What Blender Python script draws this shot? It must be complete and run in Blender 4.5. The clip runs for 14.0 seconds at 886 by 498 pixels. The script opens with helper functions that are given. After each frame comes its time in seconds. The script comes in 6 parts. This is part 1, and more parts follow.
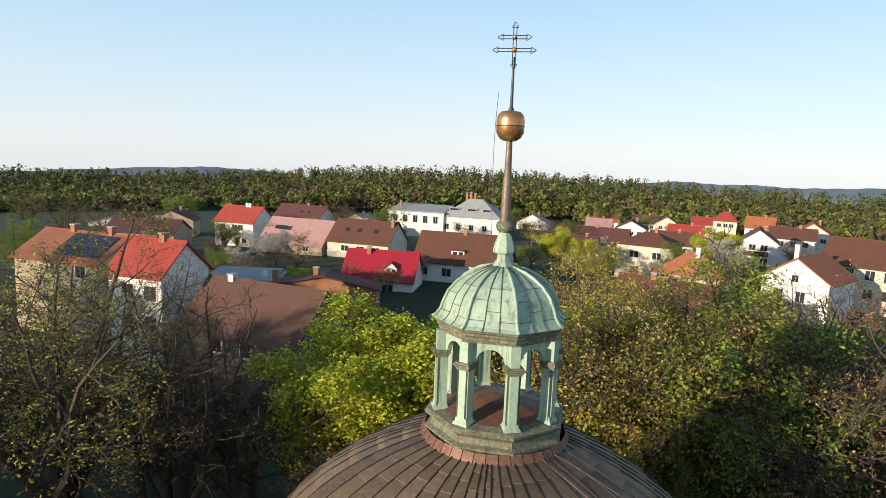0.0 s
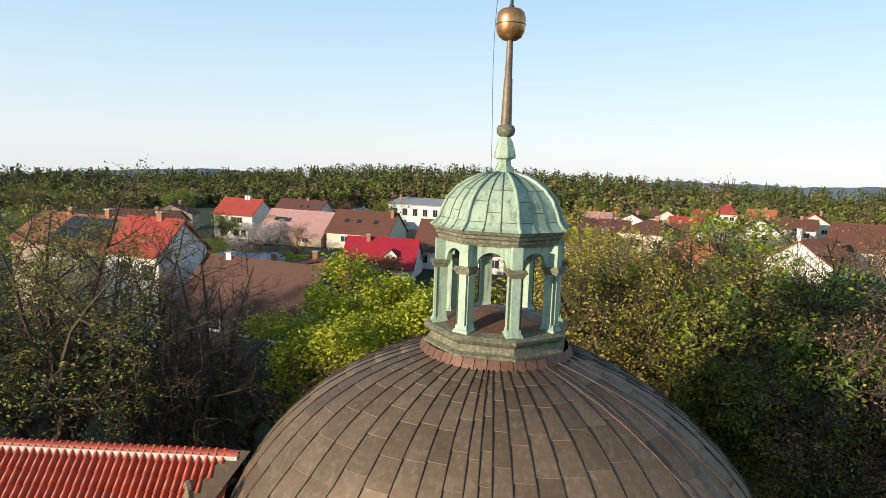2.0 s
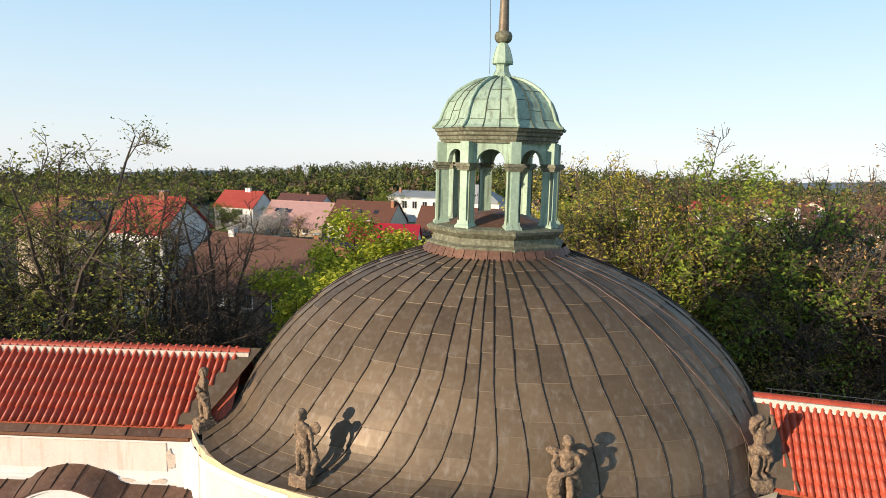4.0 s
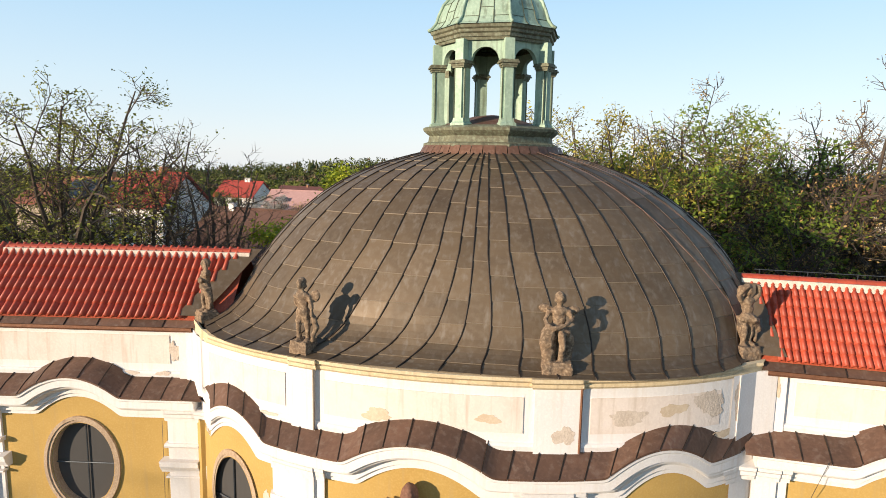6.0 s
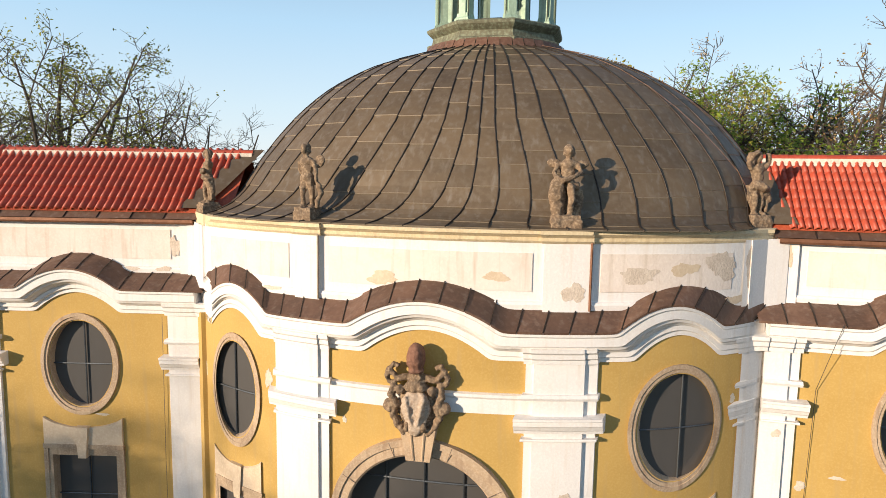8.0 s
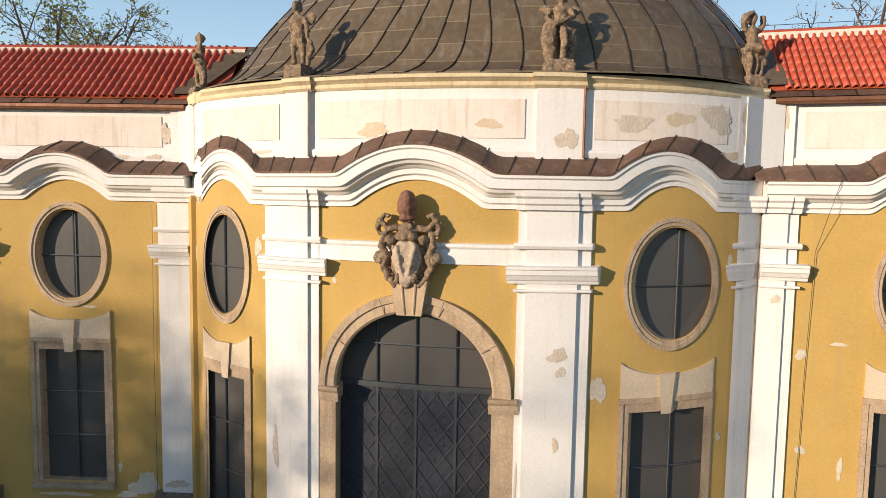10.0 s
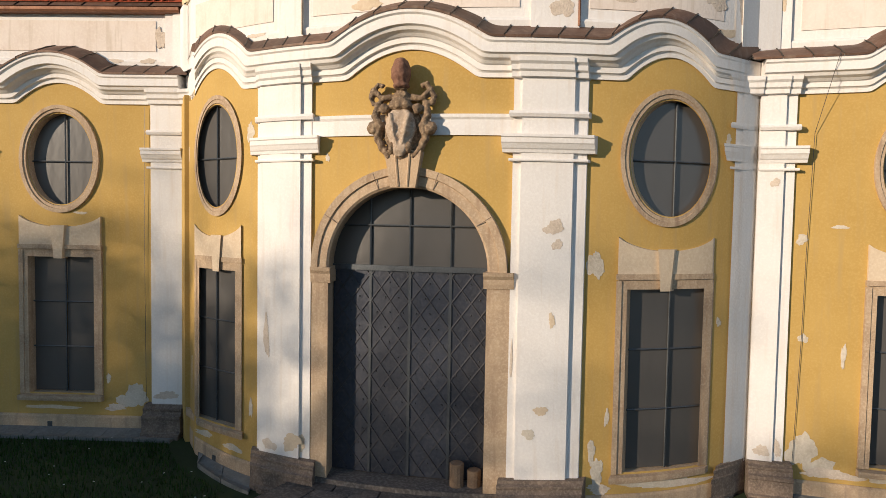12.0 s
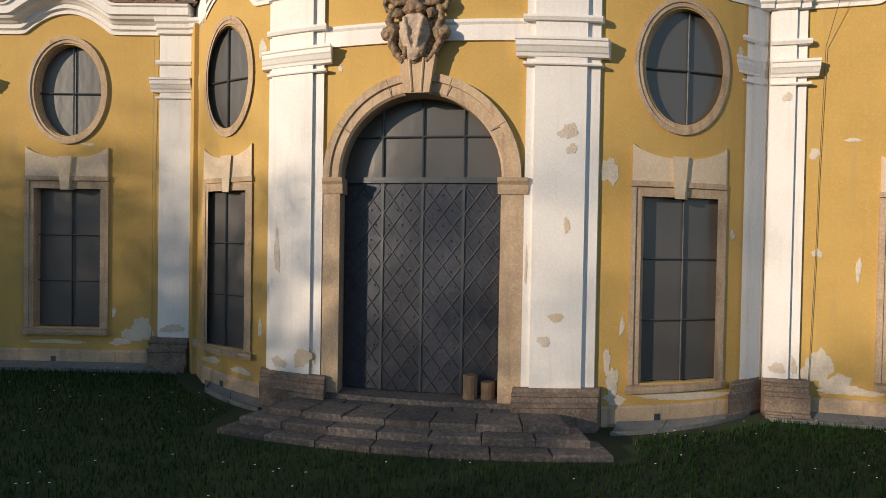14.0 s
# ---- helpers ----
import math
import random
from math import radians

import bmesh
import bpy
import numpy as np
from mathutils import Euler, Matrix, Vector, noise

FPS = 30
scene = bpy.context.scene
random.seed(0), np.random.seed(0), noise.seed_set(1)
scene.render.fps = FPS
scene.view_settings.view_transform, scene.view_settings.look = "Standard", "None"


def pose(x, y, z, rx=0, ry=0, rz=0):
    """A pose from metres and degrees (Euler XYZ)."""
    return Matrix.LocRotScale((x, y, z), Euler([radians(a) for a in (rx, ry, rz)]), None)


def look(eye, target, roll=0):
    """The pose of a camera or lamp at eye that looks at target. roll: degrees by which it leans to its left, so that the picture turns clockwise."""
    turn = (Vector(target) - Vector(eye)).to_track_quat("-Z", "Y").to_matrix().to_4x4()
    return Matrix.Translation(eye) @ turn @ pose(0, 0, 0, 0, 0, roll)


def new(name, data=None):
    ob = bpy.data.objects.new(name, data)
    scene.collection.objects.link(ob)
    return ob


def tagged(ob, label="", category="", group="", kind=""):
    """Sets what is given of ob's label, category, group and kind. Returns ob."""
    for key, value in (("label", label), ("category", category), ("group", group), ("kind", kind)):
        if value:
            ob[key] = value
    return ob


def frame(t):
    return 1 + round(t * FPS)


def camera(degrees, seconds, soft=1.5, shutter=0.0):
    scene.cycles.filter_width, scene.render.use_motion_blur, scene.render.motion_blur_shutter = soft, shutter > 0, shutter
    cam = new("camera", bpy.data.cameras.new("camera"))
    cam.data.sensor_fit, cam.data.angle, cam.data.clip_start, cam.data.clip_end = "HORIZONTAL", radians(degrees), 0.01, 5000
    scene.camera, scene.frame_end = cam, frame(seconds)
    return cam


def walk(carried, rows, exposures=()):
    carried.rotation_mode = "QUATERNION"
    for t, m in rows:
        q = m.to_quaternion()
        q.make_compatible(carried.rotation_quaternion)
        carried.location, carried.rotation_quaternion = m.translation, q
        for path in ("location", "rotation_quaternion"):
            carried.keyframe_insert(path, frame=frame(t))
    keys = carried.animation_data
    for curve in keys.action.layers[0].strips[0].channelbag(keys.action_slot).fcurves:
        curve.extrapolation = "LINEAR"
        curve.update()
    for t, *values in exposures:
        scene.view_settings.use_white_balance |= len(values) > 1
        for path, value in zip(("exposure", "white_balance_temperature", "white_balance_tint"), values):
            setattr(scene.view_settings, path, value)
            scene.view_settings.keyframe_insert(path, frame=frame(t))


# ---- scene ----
# camera: seconds, x, y, z, yaw, pitch, lean to the right
cam = camera(69.98, 14.0, soft=0.5)
ROWS = [
    (0, 1.640, -15.197, 20.000, 10.15, -8.22, -2.26),
    (0.5, 1.691, -15.127, 19.508, 10.17, -8.18, -2.20),
    (1, 1.727, -15.072, 18.981, 10.19, -8.16, -2.16),
    (1.5, 1.724, -15.031, 18.432, 10.17, -8.13, -2.13),
    (2, 1.710, -14.998, 17.788, 10.16, -8.11, -1.99),
    (2.5, 1.685, -15.028, 17.227, 10.16, -8.10, -1.83),
    (5, 2.107, -16.392, 14.517, 10.17, -8.23, -1.18),
    (5.5, 2.167, -16.435, 13.956, 10.18, -8.30, -1.14),
    (6, 2.132, -16.505, 13.321, 10.13, -8.20, -1.07),
    (6.5, 2.120, -16.553, 12.716, 10.12, -7.96, -1.03),
    (7, 2.074, -16.622, 11.964, 10.04, -7.48, -0.99),
    (7.5, 2.045, -16.670, 11.249, 10.01, -6.98, -0.95),
    (8, 2.061, -16.712, 10.491, 9.98, -6.50, -0.93),
    (10.5, 2.356, -16.787, 6.858, 10.06, -4.11, -0.92),
    (11, 2.428, -16.779, 6.232, 10.08, -3.66, -0.95),
    (11.5, 2.437, -16.767, 5.611, 10.05, -3.17, -0.98),
    (12, 2.388, -16.739, 4.982, 10.00, -2.72, -0.98),
    (12.5, 2.319, -16.716, 4.435, 9.91, -2.21, -1.01),
    (13, 2.222, -16.728, 3.948, 9.82, -1.75, -1.02),
    (13.5, 2.154, -16.746, 3.520, 9.73, -1.34, -0.99),
    (14, 2.120, -16.768, 3.062, 9.67, -1.03, -0.98),
]
walk(cam, [(t, pose(x, y, z, 90 + pitch, 0, yaw) @ pose(0, 0, 0, 0, 0, -lean)) for t, x, y, z, yaw, pitch, lean in ROWS],
     exposures=[(0.0, 0.38), (5.0, 0.43), (8.0, 0.40), (11.0, 0.15), (14.0, 0.0)])

# ---- sky and low evening sun ----
SUN_EL, SUN_AZ = 11.3, 44.0          # degrees; azimuth from the facade's outward normal towards -x
sun_dir = Vector((-math.sin(radians(SUN_AZ)) * math.cos(radians(SUN_EL)), -math.cos(radians(SUN_AZ)) * math.cos(radians(SUN_EL)), math.sin(radians(SUN_EL))))
world = bpy.data.worlds.new("evening_sky")
scene.world = world
world.use_nodes = True
wn = world.node_tree.nodes
sky = wn.new("ShaderNodeTexSky")
sky.sky_type = "NISHITA"
sky.sun_disc = False
sky.sun_elevation = radians(SUN_EL + 12)
sky.sun_rotation = math.atan2(sun_dir.x, sun_dir.y)
sky.air_density, sky.dust_density, sky.ozone_density = 1.0, 0.2, 3.0
wn["Background"].inputs["Strength"].default_value = 0.15
haze = wn.new("ShaderNodeHueSaturation")
haze.inputs["Saturation"].default_value, haze.inputs["Value"].default_value = 0.70, 0.80
# thin evening haze: pale at the horizon, clear blue overhead
wco, wsep, veil, wmix = wn.new("ShaderNodeTexCoord"), wn.new("ShaderNodeSeparateXYZ"), wn.new("ShaderNodeValToRGB"), wn.new("ShaderNodeMix")
veil.color_ramp.elements[0].color, veil.color_ramp.elements[1].color = (0.66, 0.70, 0.74, 1), (0.07, 0.14, 0.27, 1)
veil.color_ramp.elements.new(0.22).color = (0.40, 0.61, 0.78, 1)
veil.color_ramp.elements.new(0.45).color = (0.17, 0.28, 0.43, 1)
veil.color_ramp.elements.new(0.10).color = (0.55, 0.68, 0.76, 1)
gain = wn.new("ShaderNodeVectorMath")
gain.operation = "SCALE"
gain.inputs["Scale"].default_value = 1 / 0.15
wmix.data_type = "RGBA"
wmix.inputs["Factor"].default_value = 0.75
wl = world.node_tree.links
wl.new(wco.outputs["Generated"], wsep.inputs["Vector"])
wl.new(wsep.outputs["Z"], veil.inputs["Fac"])
wl.new(veil.outputs["Color"], gain.inputs[0])
wl.new(haze.outputs["Color"], wmix.inputs["A"])
wl.new(gain.outputs["Vector"], wmix.inputs["B"])
world.node_tree.links.new(sky.outputs["Color"], haze.inputs["Color"])
wl.new(wmix.outputs["Result"], wn["Background"].inputs["Color"])
sun = new("sun", bpy.data.lights.new("sun", "SUN"))
sun.data.energy, sun.data.angle, sun.data.color = 4.95, radians(0.6), (1.0, 0.81, 0.61)
sun.matrix_world = look((-60, -60, 60), Vector((-60, -60, 60)) - sun_dir)
tagged(sun, "low warm evening sun", "sun", kind="structure")


# ---- materials ----
def mat(name, base, rough=0.7, metal=0.0, dark=None, light=None, scale=3.0, grain=40.0, bump=0.25, spread=0.5, per_object=0.0, streak=None, fine=0.35, spec=0.5):
    """Two scales of colour variation (patches, grain), optional streaks running down, relief."""
    m = bpy.data.materials.new(name)
    m.use_nodes = True
    nt = m.node_tree
    n, l = nt.nodes, nt.links
    b = n["Principled BSDF"]
    b.inputs["Roughness"].default_value = rough
    b.inputs["Metallic"].default_value = metal
    b.inputs["Specular IOR Level"].default_value = spec
    co = n.new("ShaderNodeTexCoord")
    geo = n.new("ShaderNodeNewGeometry")

    def noise_tex(s, d, src=None, dist=0.0):
        t = n.new("ShaderNodeTexNoise")
        t.inputs["Scale"].default_value, t.inputs["Detail"].default_value, t.inputs["Distortion"].default_value = s, d, dist
        l.new(src if src else geo.outputs["Position"], t.inputs["Vector"])
        return t

    def ramp(src, lo, hi):
        r = n.new("ShaderNodeMapRange")
        r.inputs["From Min"].default_value, r.inputs["From Max"].default_value = lo, hi
        l.new(src, r.inputs["Value"])
        return r.outputs["Result"]

    def mix(fac, a, c):
        x = n.new("ShaderNodeMix")
        x.data_type = "RGBA"
        l.new(fac, x.inputs["Factor"]) if not isinstance(fac, float) else setattr(x.inputs["Factor"], "default_value", fac)
        for sock, v in ((x.inputs["A"], a), (x.inputs["B"], c)):
            if isinstance(v, tuple):
                sock.default_value = (*v, 1)
            else:
                l.new(v, sock)
        return x.outputs["Result"]

    dark = dark or tuple(c * 0.6 for c in base)
    light = light or tuple(min(1, c * 1.25) for c in base)
    big = noise_tex(scale, 6, dist=0.6)
    col = mix(ramp(big.outputs["Fac"], 0.5 - 0.25 * spread, 0.5 + 0.35), base, dark)
    small = noise_tex(grain, 4)
    col = mix(ramp(small.outputs["Fac"], 0.45, 0.45 + 0.3 / max(fine, 0.05) * 0.5), col, light)
    if streak:
        mp = n.new("ShaderNodeMapping")
        mp.inputs["Scale"].default_value = (9, 9, 0.7)
        l.new(geo.outputs["Position"], mp.inputs["Vector"])
        st = noise_tex(1.0, 5, mp.outputs["Vector"])
        col = mix(ramp(st.outputs["Fac"], 0.54, 0.80), col, streak)
    if per_object:
        oi = n.new("ShaderNodeObjectInfo")
        hs = n.new("ShaderNodeHueSaturation")
        l.new(col, hs.inputs["Color"])
        mr = n.new("ShaderNodeMapRange")
        mr.inputs["To Min"].default_value, mr.inputs["To Max"].default_value = 1 - per_object, 1 + per_object
        l.new(oi.outputs["Random"], mr.inputs["Value"])
        l.new(mr.outputs["Result"], hs.inputs["Value"])
        col = hs.outputs["Color"]
    l.new(col, b.inputs["Base Color"])
    if bump:
        bp = n.new("ShaderNodeBump")
        bp.inputs["Strength"].default_value, bp.inputs["Distance"].default_value = bump, 0.02
        l.new(small.outputs["Fac"], bp.inputs["Height"])
        l.new(bp.outputs["Normal"], b.inputs["Normal"])
    rr = n.new("ShaderNodeMapRange")
    rr.inputs["To Min"].default_value, rr.inputs["To Max"].default_value = max(0.02, rough - 0.12), min(1, rough + 0.12)
    l.new(big.outputs["Fac"], rr.inputs["Value"])
    l.new(rr.outputs["Result"], b.inputs["Roughness"])
    return m


def leaf_mat(name, base, dark, light):
    """Thin leaves: colour differs from leaf to leaf, some light passes through."""
    m = bpy.data.materials.new(name)
    m.use_nodes = True
    n, l = m.node_tree.nodes, m.node_tree.links
    b = n["Principled BSDF"]
    b.inputs["Roughness"].default_value = 0.6
    b.inputs["Specular IOR Level"].default_value = 0.25
    geo = n.new("ShaderNodeNewGeometry")
    cr = n.new("ShaderNodeValToRGB")
    cr.color_ramp.elements[0].color, cr.color_ramp.elements[1].color = (*dark, 1), (*light, 1)
    e = cr.color_ramp.elements.new(0.5)
    e.color = (*base, 1)
    l.new(geo.outputs["Random Per Island"], cr.inputs["Fac"])
    l.new(cr.outputs["Color"], b.inputs["Base Color"])
    tr = n.new("ShaderNodeBsdfTranslucent")
    l.new(cr.outputs["Color"], tr.inputs["Color"])
    mx = n.new("ShaderNodeMixShader")
    mx.inputs["Fac"].default_value = 0.3
    l.new(b.outputs["BSDF"], mx.inputs[1])
    l.new(tr.outputs["BSDF"], mx.inputs[2])
    l.new(mx.outputs["Shader"], n["Material Output"].inputs["Surface"])
    return m


M_YELLOW = mat("ochre_plaster", (0.50, 0.325, 0.095), 0.9, dark=(0.42, 0.265, 0.072), light=(0.54, 0.365, 0.125), scale=0.9, grain=26, bump=0.12, streak=(0.44, 0.30, 0.115))
M_WHITE = mat("limewashed_plaster", (0.76, 0.735, 0.715), 0.9, dark=(0.69, 0.655, 0.62), light=(0.82, 0.80, 0.77), scale=1.0, grain=22, bump=0.25, streak=(0.69, 0.63, 0.57))
M_PINK = mat("faded_pink_plaster", (0.75, 0.665, 0.60), 0.9, dark=(0.66, 0.56, 0.48), light=(0.80, 0.72, 0.64), scale=2.0, grain=18, bump=0.3, streak=(0.55, 0.46, 0.37))
M_BARE = mat("bare_patched_render", (0.62, 0.53, 0.44), 0.95, dark=(0.46, 0.37, 0.29), light=(0.72, 0.63, 0.54), scale=5, grain=30, bump=0.6)
M_SAND = mat("sandstone", (0.50, 0.36, 0.23), 0.9, dark=(0.32, 0.23, 0.16), light=(0.60, 0.47, 0.33), scale=2.5, grain=30, bump=0.4, streak=(0.30, 0.22, 0.16))
M_PLINTH = mat("weathered_plinth_stone", (0.19, 0.14, 0.108), 0.95, dark=(0.075, 0.06, 0.05), light=(0.33, 0.26, 0.20), scale=4, grain=25, bump=0.6)
M_STATUE = mat("lichened_sandstone", (0.235, 0.155, 0.092), 0.95, dark=(0.085, 0.065, 0.05), light=(0.46, 0.34, 0.22), scale=4.5, grain=22, bump=0.7, spread=0.9)
M_DOME = mat("brown_copper_sheet", (0.158, 0.112, 0.067), 0.48, 0.25, dark=(0.100, 0.072, 0.047), light=(0.20, 0.162, 0.115), scale=1.4, grain=9, bump=0.1, per_object=0.2, streak=(0.22, 0.185, 0.145), fine=0.25, spec=0.4)
# lower lip of each dome sheet, paler than the sheet itself
M_LIP = mat("pale_sheet_edge", (0.29, 0.24, 0.18), 0.6, 0.2, scale=3, grain=15, bump=0.1)
M_DOME_SEAM = mat("seam_copper", (0.05, 0.037, 0.028), 0.5, 0.5, scale=3, grain=15, bump=0.1)
M_SKIRT = mat("red_brown_sheet", (0.145, 0.078, 0.05), 0.62, 0.2, dark=(0.085, 0.05, 0.036), light=(0.18, 0.105, 0.07), scale=2.5, grain=14, bump=0.15, per_object=0.28, streak=(0.21, 0.15, 0.115))
M_COPPER = mat("bare_copper", (0.185, 0.092, 0.056), 0.55, 0.3, dark=(0.11, 0.06, 0.04), light=(0.27, 0.16, 0.11), scale=3, grain=12, bump=0.15)
M_GREEN = mat("copper_patina", (0.37, 0.50, 0.38), 0.7, 0.1, dark=(0.22, 0.31, 0.23), light=(0.52, 0.64, 0.50), scale=1.6, grain=14, bump=0.2, per_object=0.12, streak=(0.10, 0.105, 0.07), fine=0.25)
M_GREEN_D = mat("dirty_patina", (0.17, 0.165, 0.105), 0.75, 0.15, dark=(0.09, 0.085, 0.055), light=(0.33, 0.38, 0.27), scale=3, grain=14, bump=0.3, streak=(0.08, 0.075, 0.05))
M_SEAM_D = mat("patina_seam", (0.10, 0.115, 0.075), 0.75, 0.2, scale=3, grain=12, bump=0.2)
M_POLE = mat("brown_copper_pole", (0.20, 0.15, 0.10), 0.55, 0.3, dark=(0.10, 0.085, 0.06), light=(0.30, 0.26, 0.19), scale=3, grain=14, bump=0.15, streak=(0.14, 0.16, 0.11))
M_GOLD = mat("worn_gilding", (0.58, 0.30, 0.13), 0.36, 0.8, dark=(0.40, 0.20, 0.08), light=(0.72, 0.45, 0.2), scale=4, grain=16, bump=0.1)
M_IRON = mat("wrought_iron", (0.09, 0.10, 0.11), 0.5, 0.6, scale=4, grain=30, bump=0.2)
M_TILE = mat("red_clay_tile", (0.40, 0.062, 0.028), 0.5, dark=(0.31, 0.045, 0.022), light=(0.47, 0.10, 0.05), scale=3, grain=20, bump=0.2, per_object=0.14)
M_TILE_SET = mat("laid_clay_tile", (0.44, 0.085, 0.035), 0.6, dark=(0.34, 0.06, 0.028), light=(0.52, 0.14, 0.07), scale=3, grain=20, bump=0.2)
M_CROWN = mat("yellowish_lime_moulding", (0.66, 0.54, 0.34), 0.9, dark=(0.52, 0.40, 0.24), light=(0.74, 0.64, 0.46), scale=2.5, grain=24, bump=0.25, streak=(0.46, 0.35, 0.22))
M_MORTAR = mat("ridge_mortar", (0.66, 0.58, 0.48), 0.95, scale=6, grain=30, bump=0.5)
M_DOORSHEET = mat("dark_iron_sheet", (0.052, 0.060, 0.082), 0.5, 0.45, dark=(0.032, 0.037, 0.052), light=(0.095, 0.098, 0.112), scale=3, grain=16, bump=0.35, per_object=0.2, streak=(0.080, 0.082, 0.095))
M_RUST = mat("rusty_gutter", (0.22, 0.10, 0.055), 0.6, 0.4, scale=5, grain=20, bump=0.3)
M_WOOD = mat("cut_log_wood", (0.24, 0.16, 0.10), 0.85, dark=(0.14, 0.09, 0.06), scale=8, grain=40, bump=0.4)
M_STEP = mat("worn_step_stone", (0.105, 0.088, 0.078), 0.9, dark=(0.055, 0.048, 0.044), light=(0.24, 0.21, 0.185), scale=3, grain=18, bump=0.4, per_object=0.2)
M_GUTTER = mat("pale_gutter_stone", (0.19, 0.19, 0.18), 0.9, dark=(0.11, 0.11, 0.10), scale=3, grain=18, bump=0.4)
# grass ground, very dark: the shade on it is put into the colour
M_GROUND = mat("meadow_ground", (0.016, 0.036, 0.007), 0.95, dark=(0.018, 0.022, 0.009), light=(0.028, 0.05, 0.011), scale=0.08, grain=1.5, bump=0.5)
M_BARK = mat("tree_bark", (0.085, 0.062, 0.044), 0.95, dark=(0.05, 0.038, 0.028), light=(0.13, 0.10, 0.072), scale=2, grain=12, bump=0.5)
M_INSIDE = mat("dim_interior_plaster", (0.35, 0.33, 0.30), 0.9, scale=1, grain=10, bump=0.1)


def glass_mat(name, tint, rough, through_, ior=1.52):
    m = bpy.data.materials.new(name)
    m.use_nodes = True
    n, l = m.node_tree.nodes, m.node_tree.links
    b = n["Principled BSDF"]
    b.inputs["Base Color"].default_value = (*tint, 1)
    b.inputs["Metallic"].default_value = 0.0
    b.inputs["Roughness"].default_value = rough
    b.inputs["IOR"].default_value = ior
    b.inputs["Transmission Weight"].default_value = through_
    t = n.new("ShaderNodeTexNoise")
    t.inputs["Scale"].default_value = 2.2
    bp = n.new("ShaderNodeBump")
    bp.inputs["Strength"].default_value, bp.inputs["Distance"].default_value = 0.12, 0.05
    l.new(t.outputs["Fac"], bp.inputs["Height"])
    l.new(bp.outputs["Normal"], b.inputs["Normal"])
    return m


M_GLASS = glass_mat("dusty_old_glass", (0.082, 0.078, 0.075), 0.30, 0.0, 1.6)
M_PANE = glass_mat("dark_house_glass", (0.03, 0.033, 0.04), 0.15, 0.0)


# ---- mesh helpers ----
def mesh_from(name, verts, faces, material, smooth=False):
    me = bpy.data.meshes.new(name)
    me.from_pydata([tuple(v) for v in verts], [], faces)
    me.materials.append(material)
    if smooth:
        me.polygons.foreach_set("use_smooth", [True] * len(me.polygons))
    me.update()
    return me


def part(name, data, parent, label="", kind=""):
    """Links a mesh as one part under a thing or a part."""
    ob = new(name, data)
    ob.parent = parent
    if parent is not None:
        ob.matrix_parent_inverse = Matrix.Identity(4)
    return tagged(ob, label, kind=kind)


def thing(name, label, category, at=(0, 0, 0), group="", kind="", turn=0.0):
    ob = new(name)
    ob.empty_display_size = 0.3
    ob.matrix_basis = pose(*at, 0, 0, turn)
    return tagged(ob, label, category, group, kind)


class Geo:
    """Gathers vertices and faces of one mesh."""

    def __init__(self):
        self.v, self.f = [], []

    def add(self, verts, faces):
        o = len(self.v)
        self.v += [tuple(p) for p in verts]
        self.f += [tuple(i + o for i in f) for f in faces]
        return self

    def box(self, x0, x1, y0, y1, z0, z1, m=None):
        p = [Vector(q) for q in ((x0, y0, z0), (x1, y0, z0), (x1, y1, z0), (x0, y1, z0), (x0, y0, z1), (x1, y0, z1), (x1, y1, z1), (x0, y1, z1))]
        if m is not None:
            p = [m @ q for q in p]
        return self.add(p, [(0, 3, 2, 1), (4, 5, 6, 7), (0, 1, 5, 4), (1, 2, 6, 5), (2, 3, 7, 6), (3, 0, 4, 7)])

    def grid(self, rows, close_u=False, flip=False):
        """rows: list of equally long lists of points."""
        k = len(rows[0])
        fs = []
        for i in range(len(rows) - 1):
            for j in range(k if close_u else k - 1):
                a, b, c, d = i * k + j, i * k + (j + 1) % k, (i + 1) * k + (j + 1) % k, (i + 1) * k + j
                fs.append((d, c, b, a) if flip else (a, b, c, d))
        return self.add([p for r in rows for p in r], fs)

    def revolve(self, profile, n=24, centre=(0, 0), start=0.0, squash=(1, 1)):
        rows = []
        for r, z in profile:
            rows.append([(centre[0] + squash[0] * r * math.cos(start + 2 * math.pi * j / n), centre[1] + squash[1] * r * math.sin(start + 2 * math.pi * j / n), z) for j in range(n)])
        return self.grid(rows, True)

    def tube(self, pts, radii, n=6):
        rows = []
        pts = [Vector(p) for p in pts]
        for i, p in enumerate(pts):
            d = (pts[min(i + 1, len(pts) - 1)] - pts[max(i - 1, 0)]).normalized()
            a = d.orthogonal().normalized()
            if rows_ref := (self._ref if i else None):
                a = (rows_ref - d * rows_ref.dot(d)).normalized()
            self._ref = a
            b = d.cross(a)
            r = radii[i] if isinstance(radii, (list, tuple)) else radii
            rows.append([p + (a * math.cos(2 * math.pi * j / n) + b * math.sin(2 * math.pi * j / n)) * r for j in range(n)])
        self.grid(rows, True)
        o = len(self.v) - n * len(rows)
        self.f.append(tuple(o + j for j in reversed(range(n))))
        self.f.append(tuple(len(self.v) - n + j for j in range(n)))
        return self

    def mesh(self, name, material, smooth=False):
        return mesh_from(name, self.v, self.f, material, smooth)


def P(u, n, z):
    """u along the facade, n outwards from the axis towards the meadow in front."""
    return Vector((u, -n, z))


def sstep(t):
    t = max(0.0, min(1.0, t))
    return t * t * (3 - 2 * t)


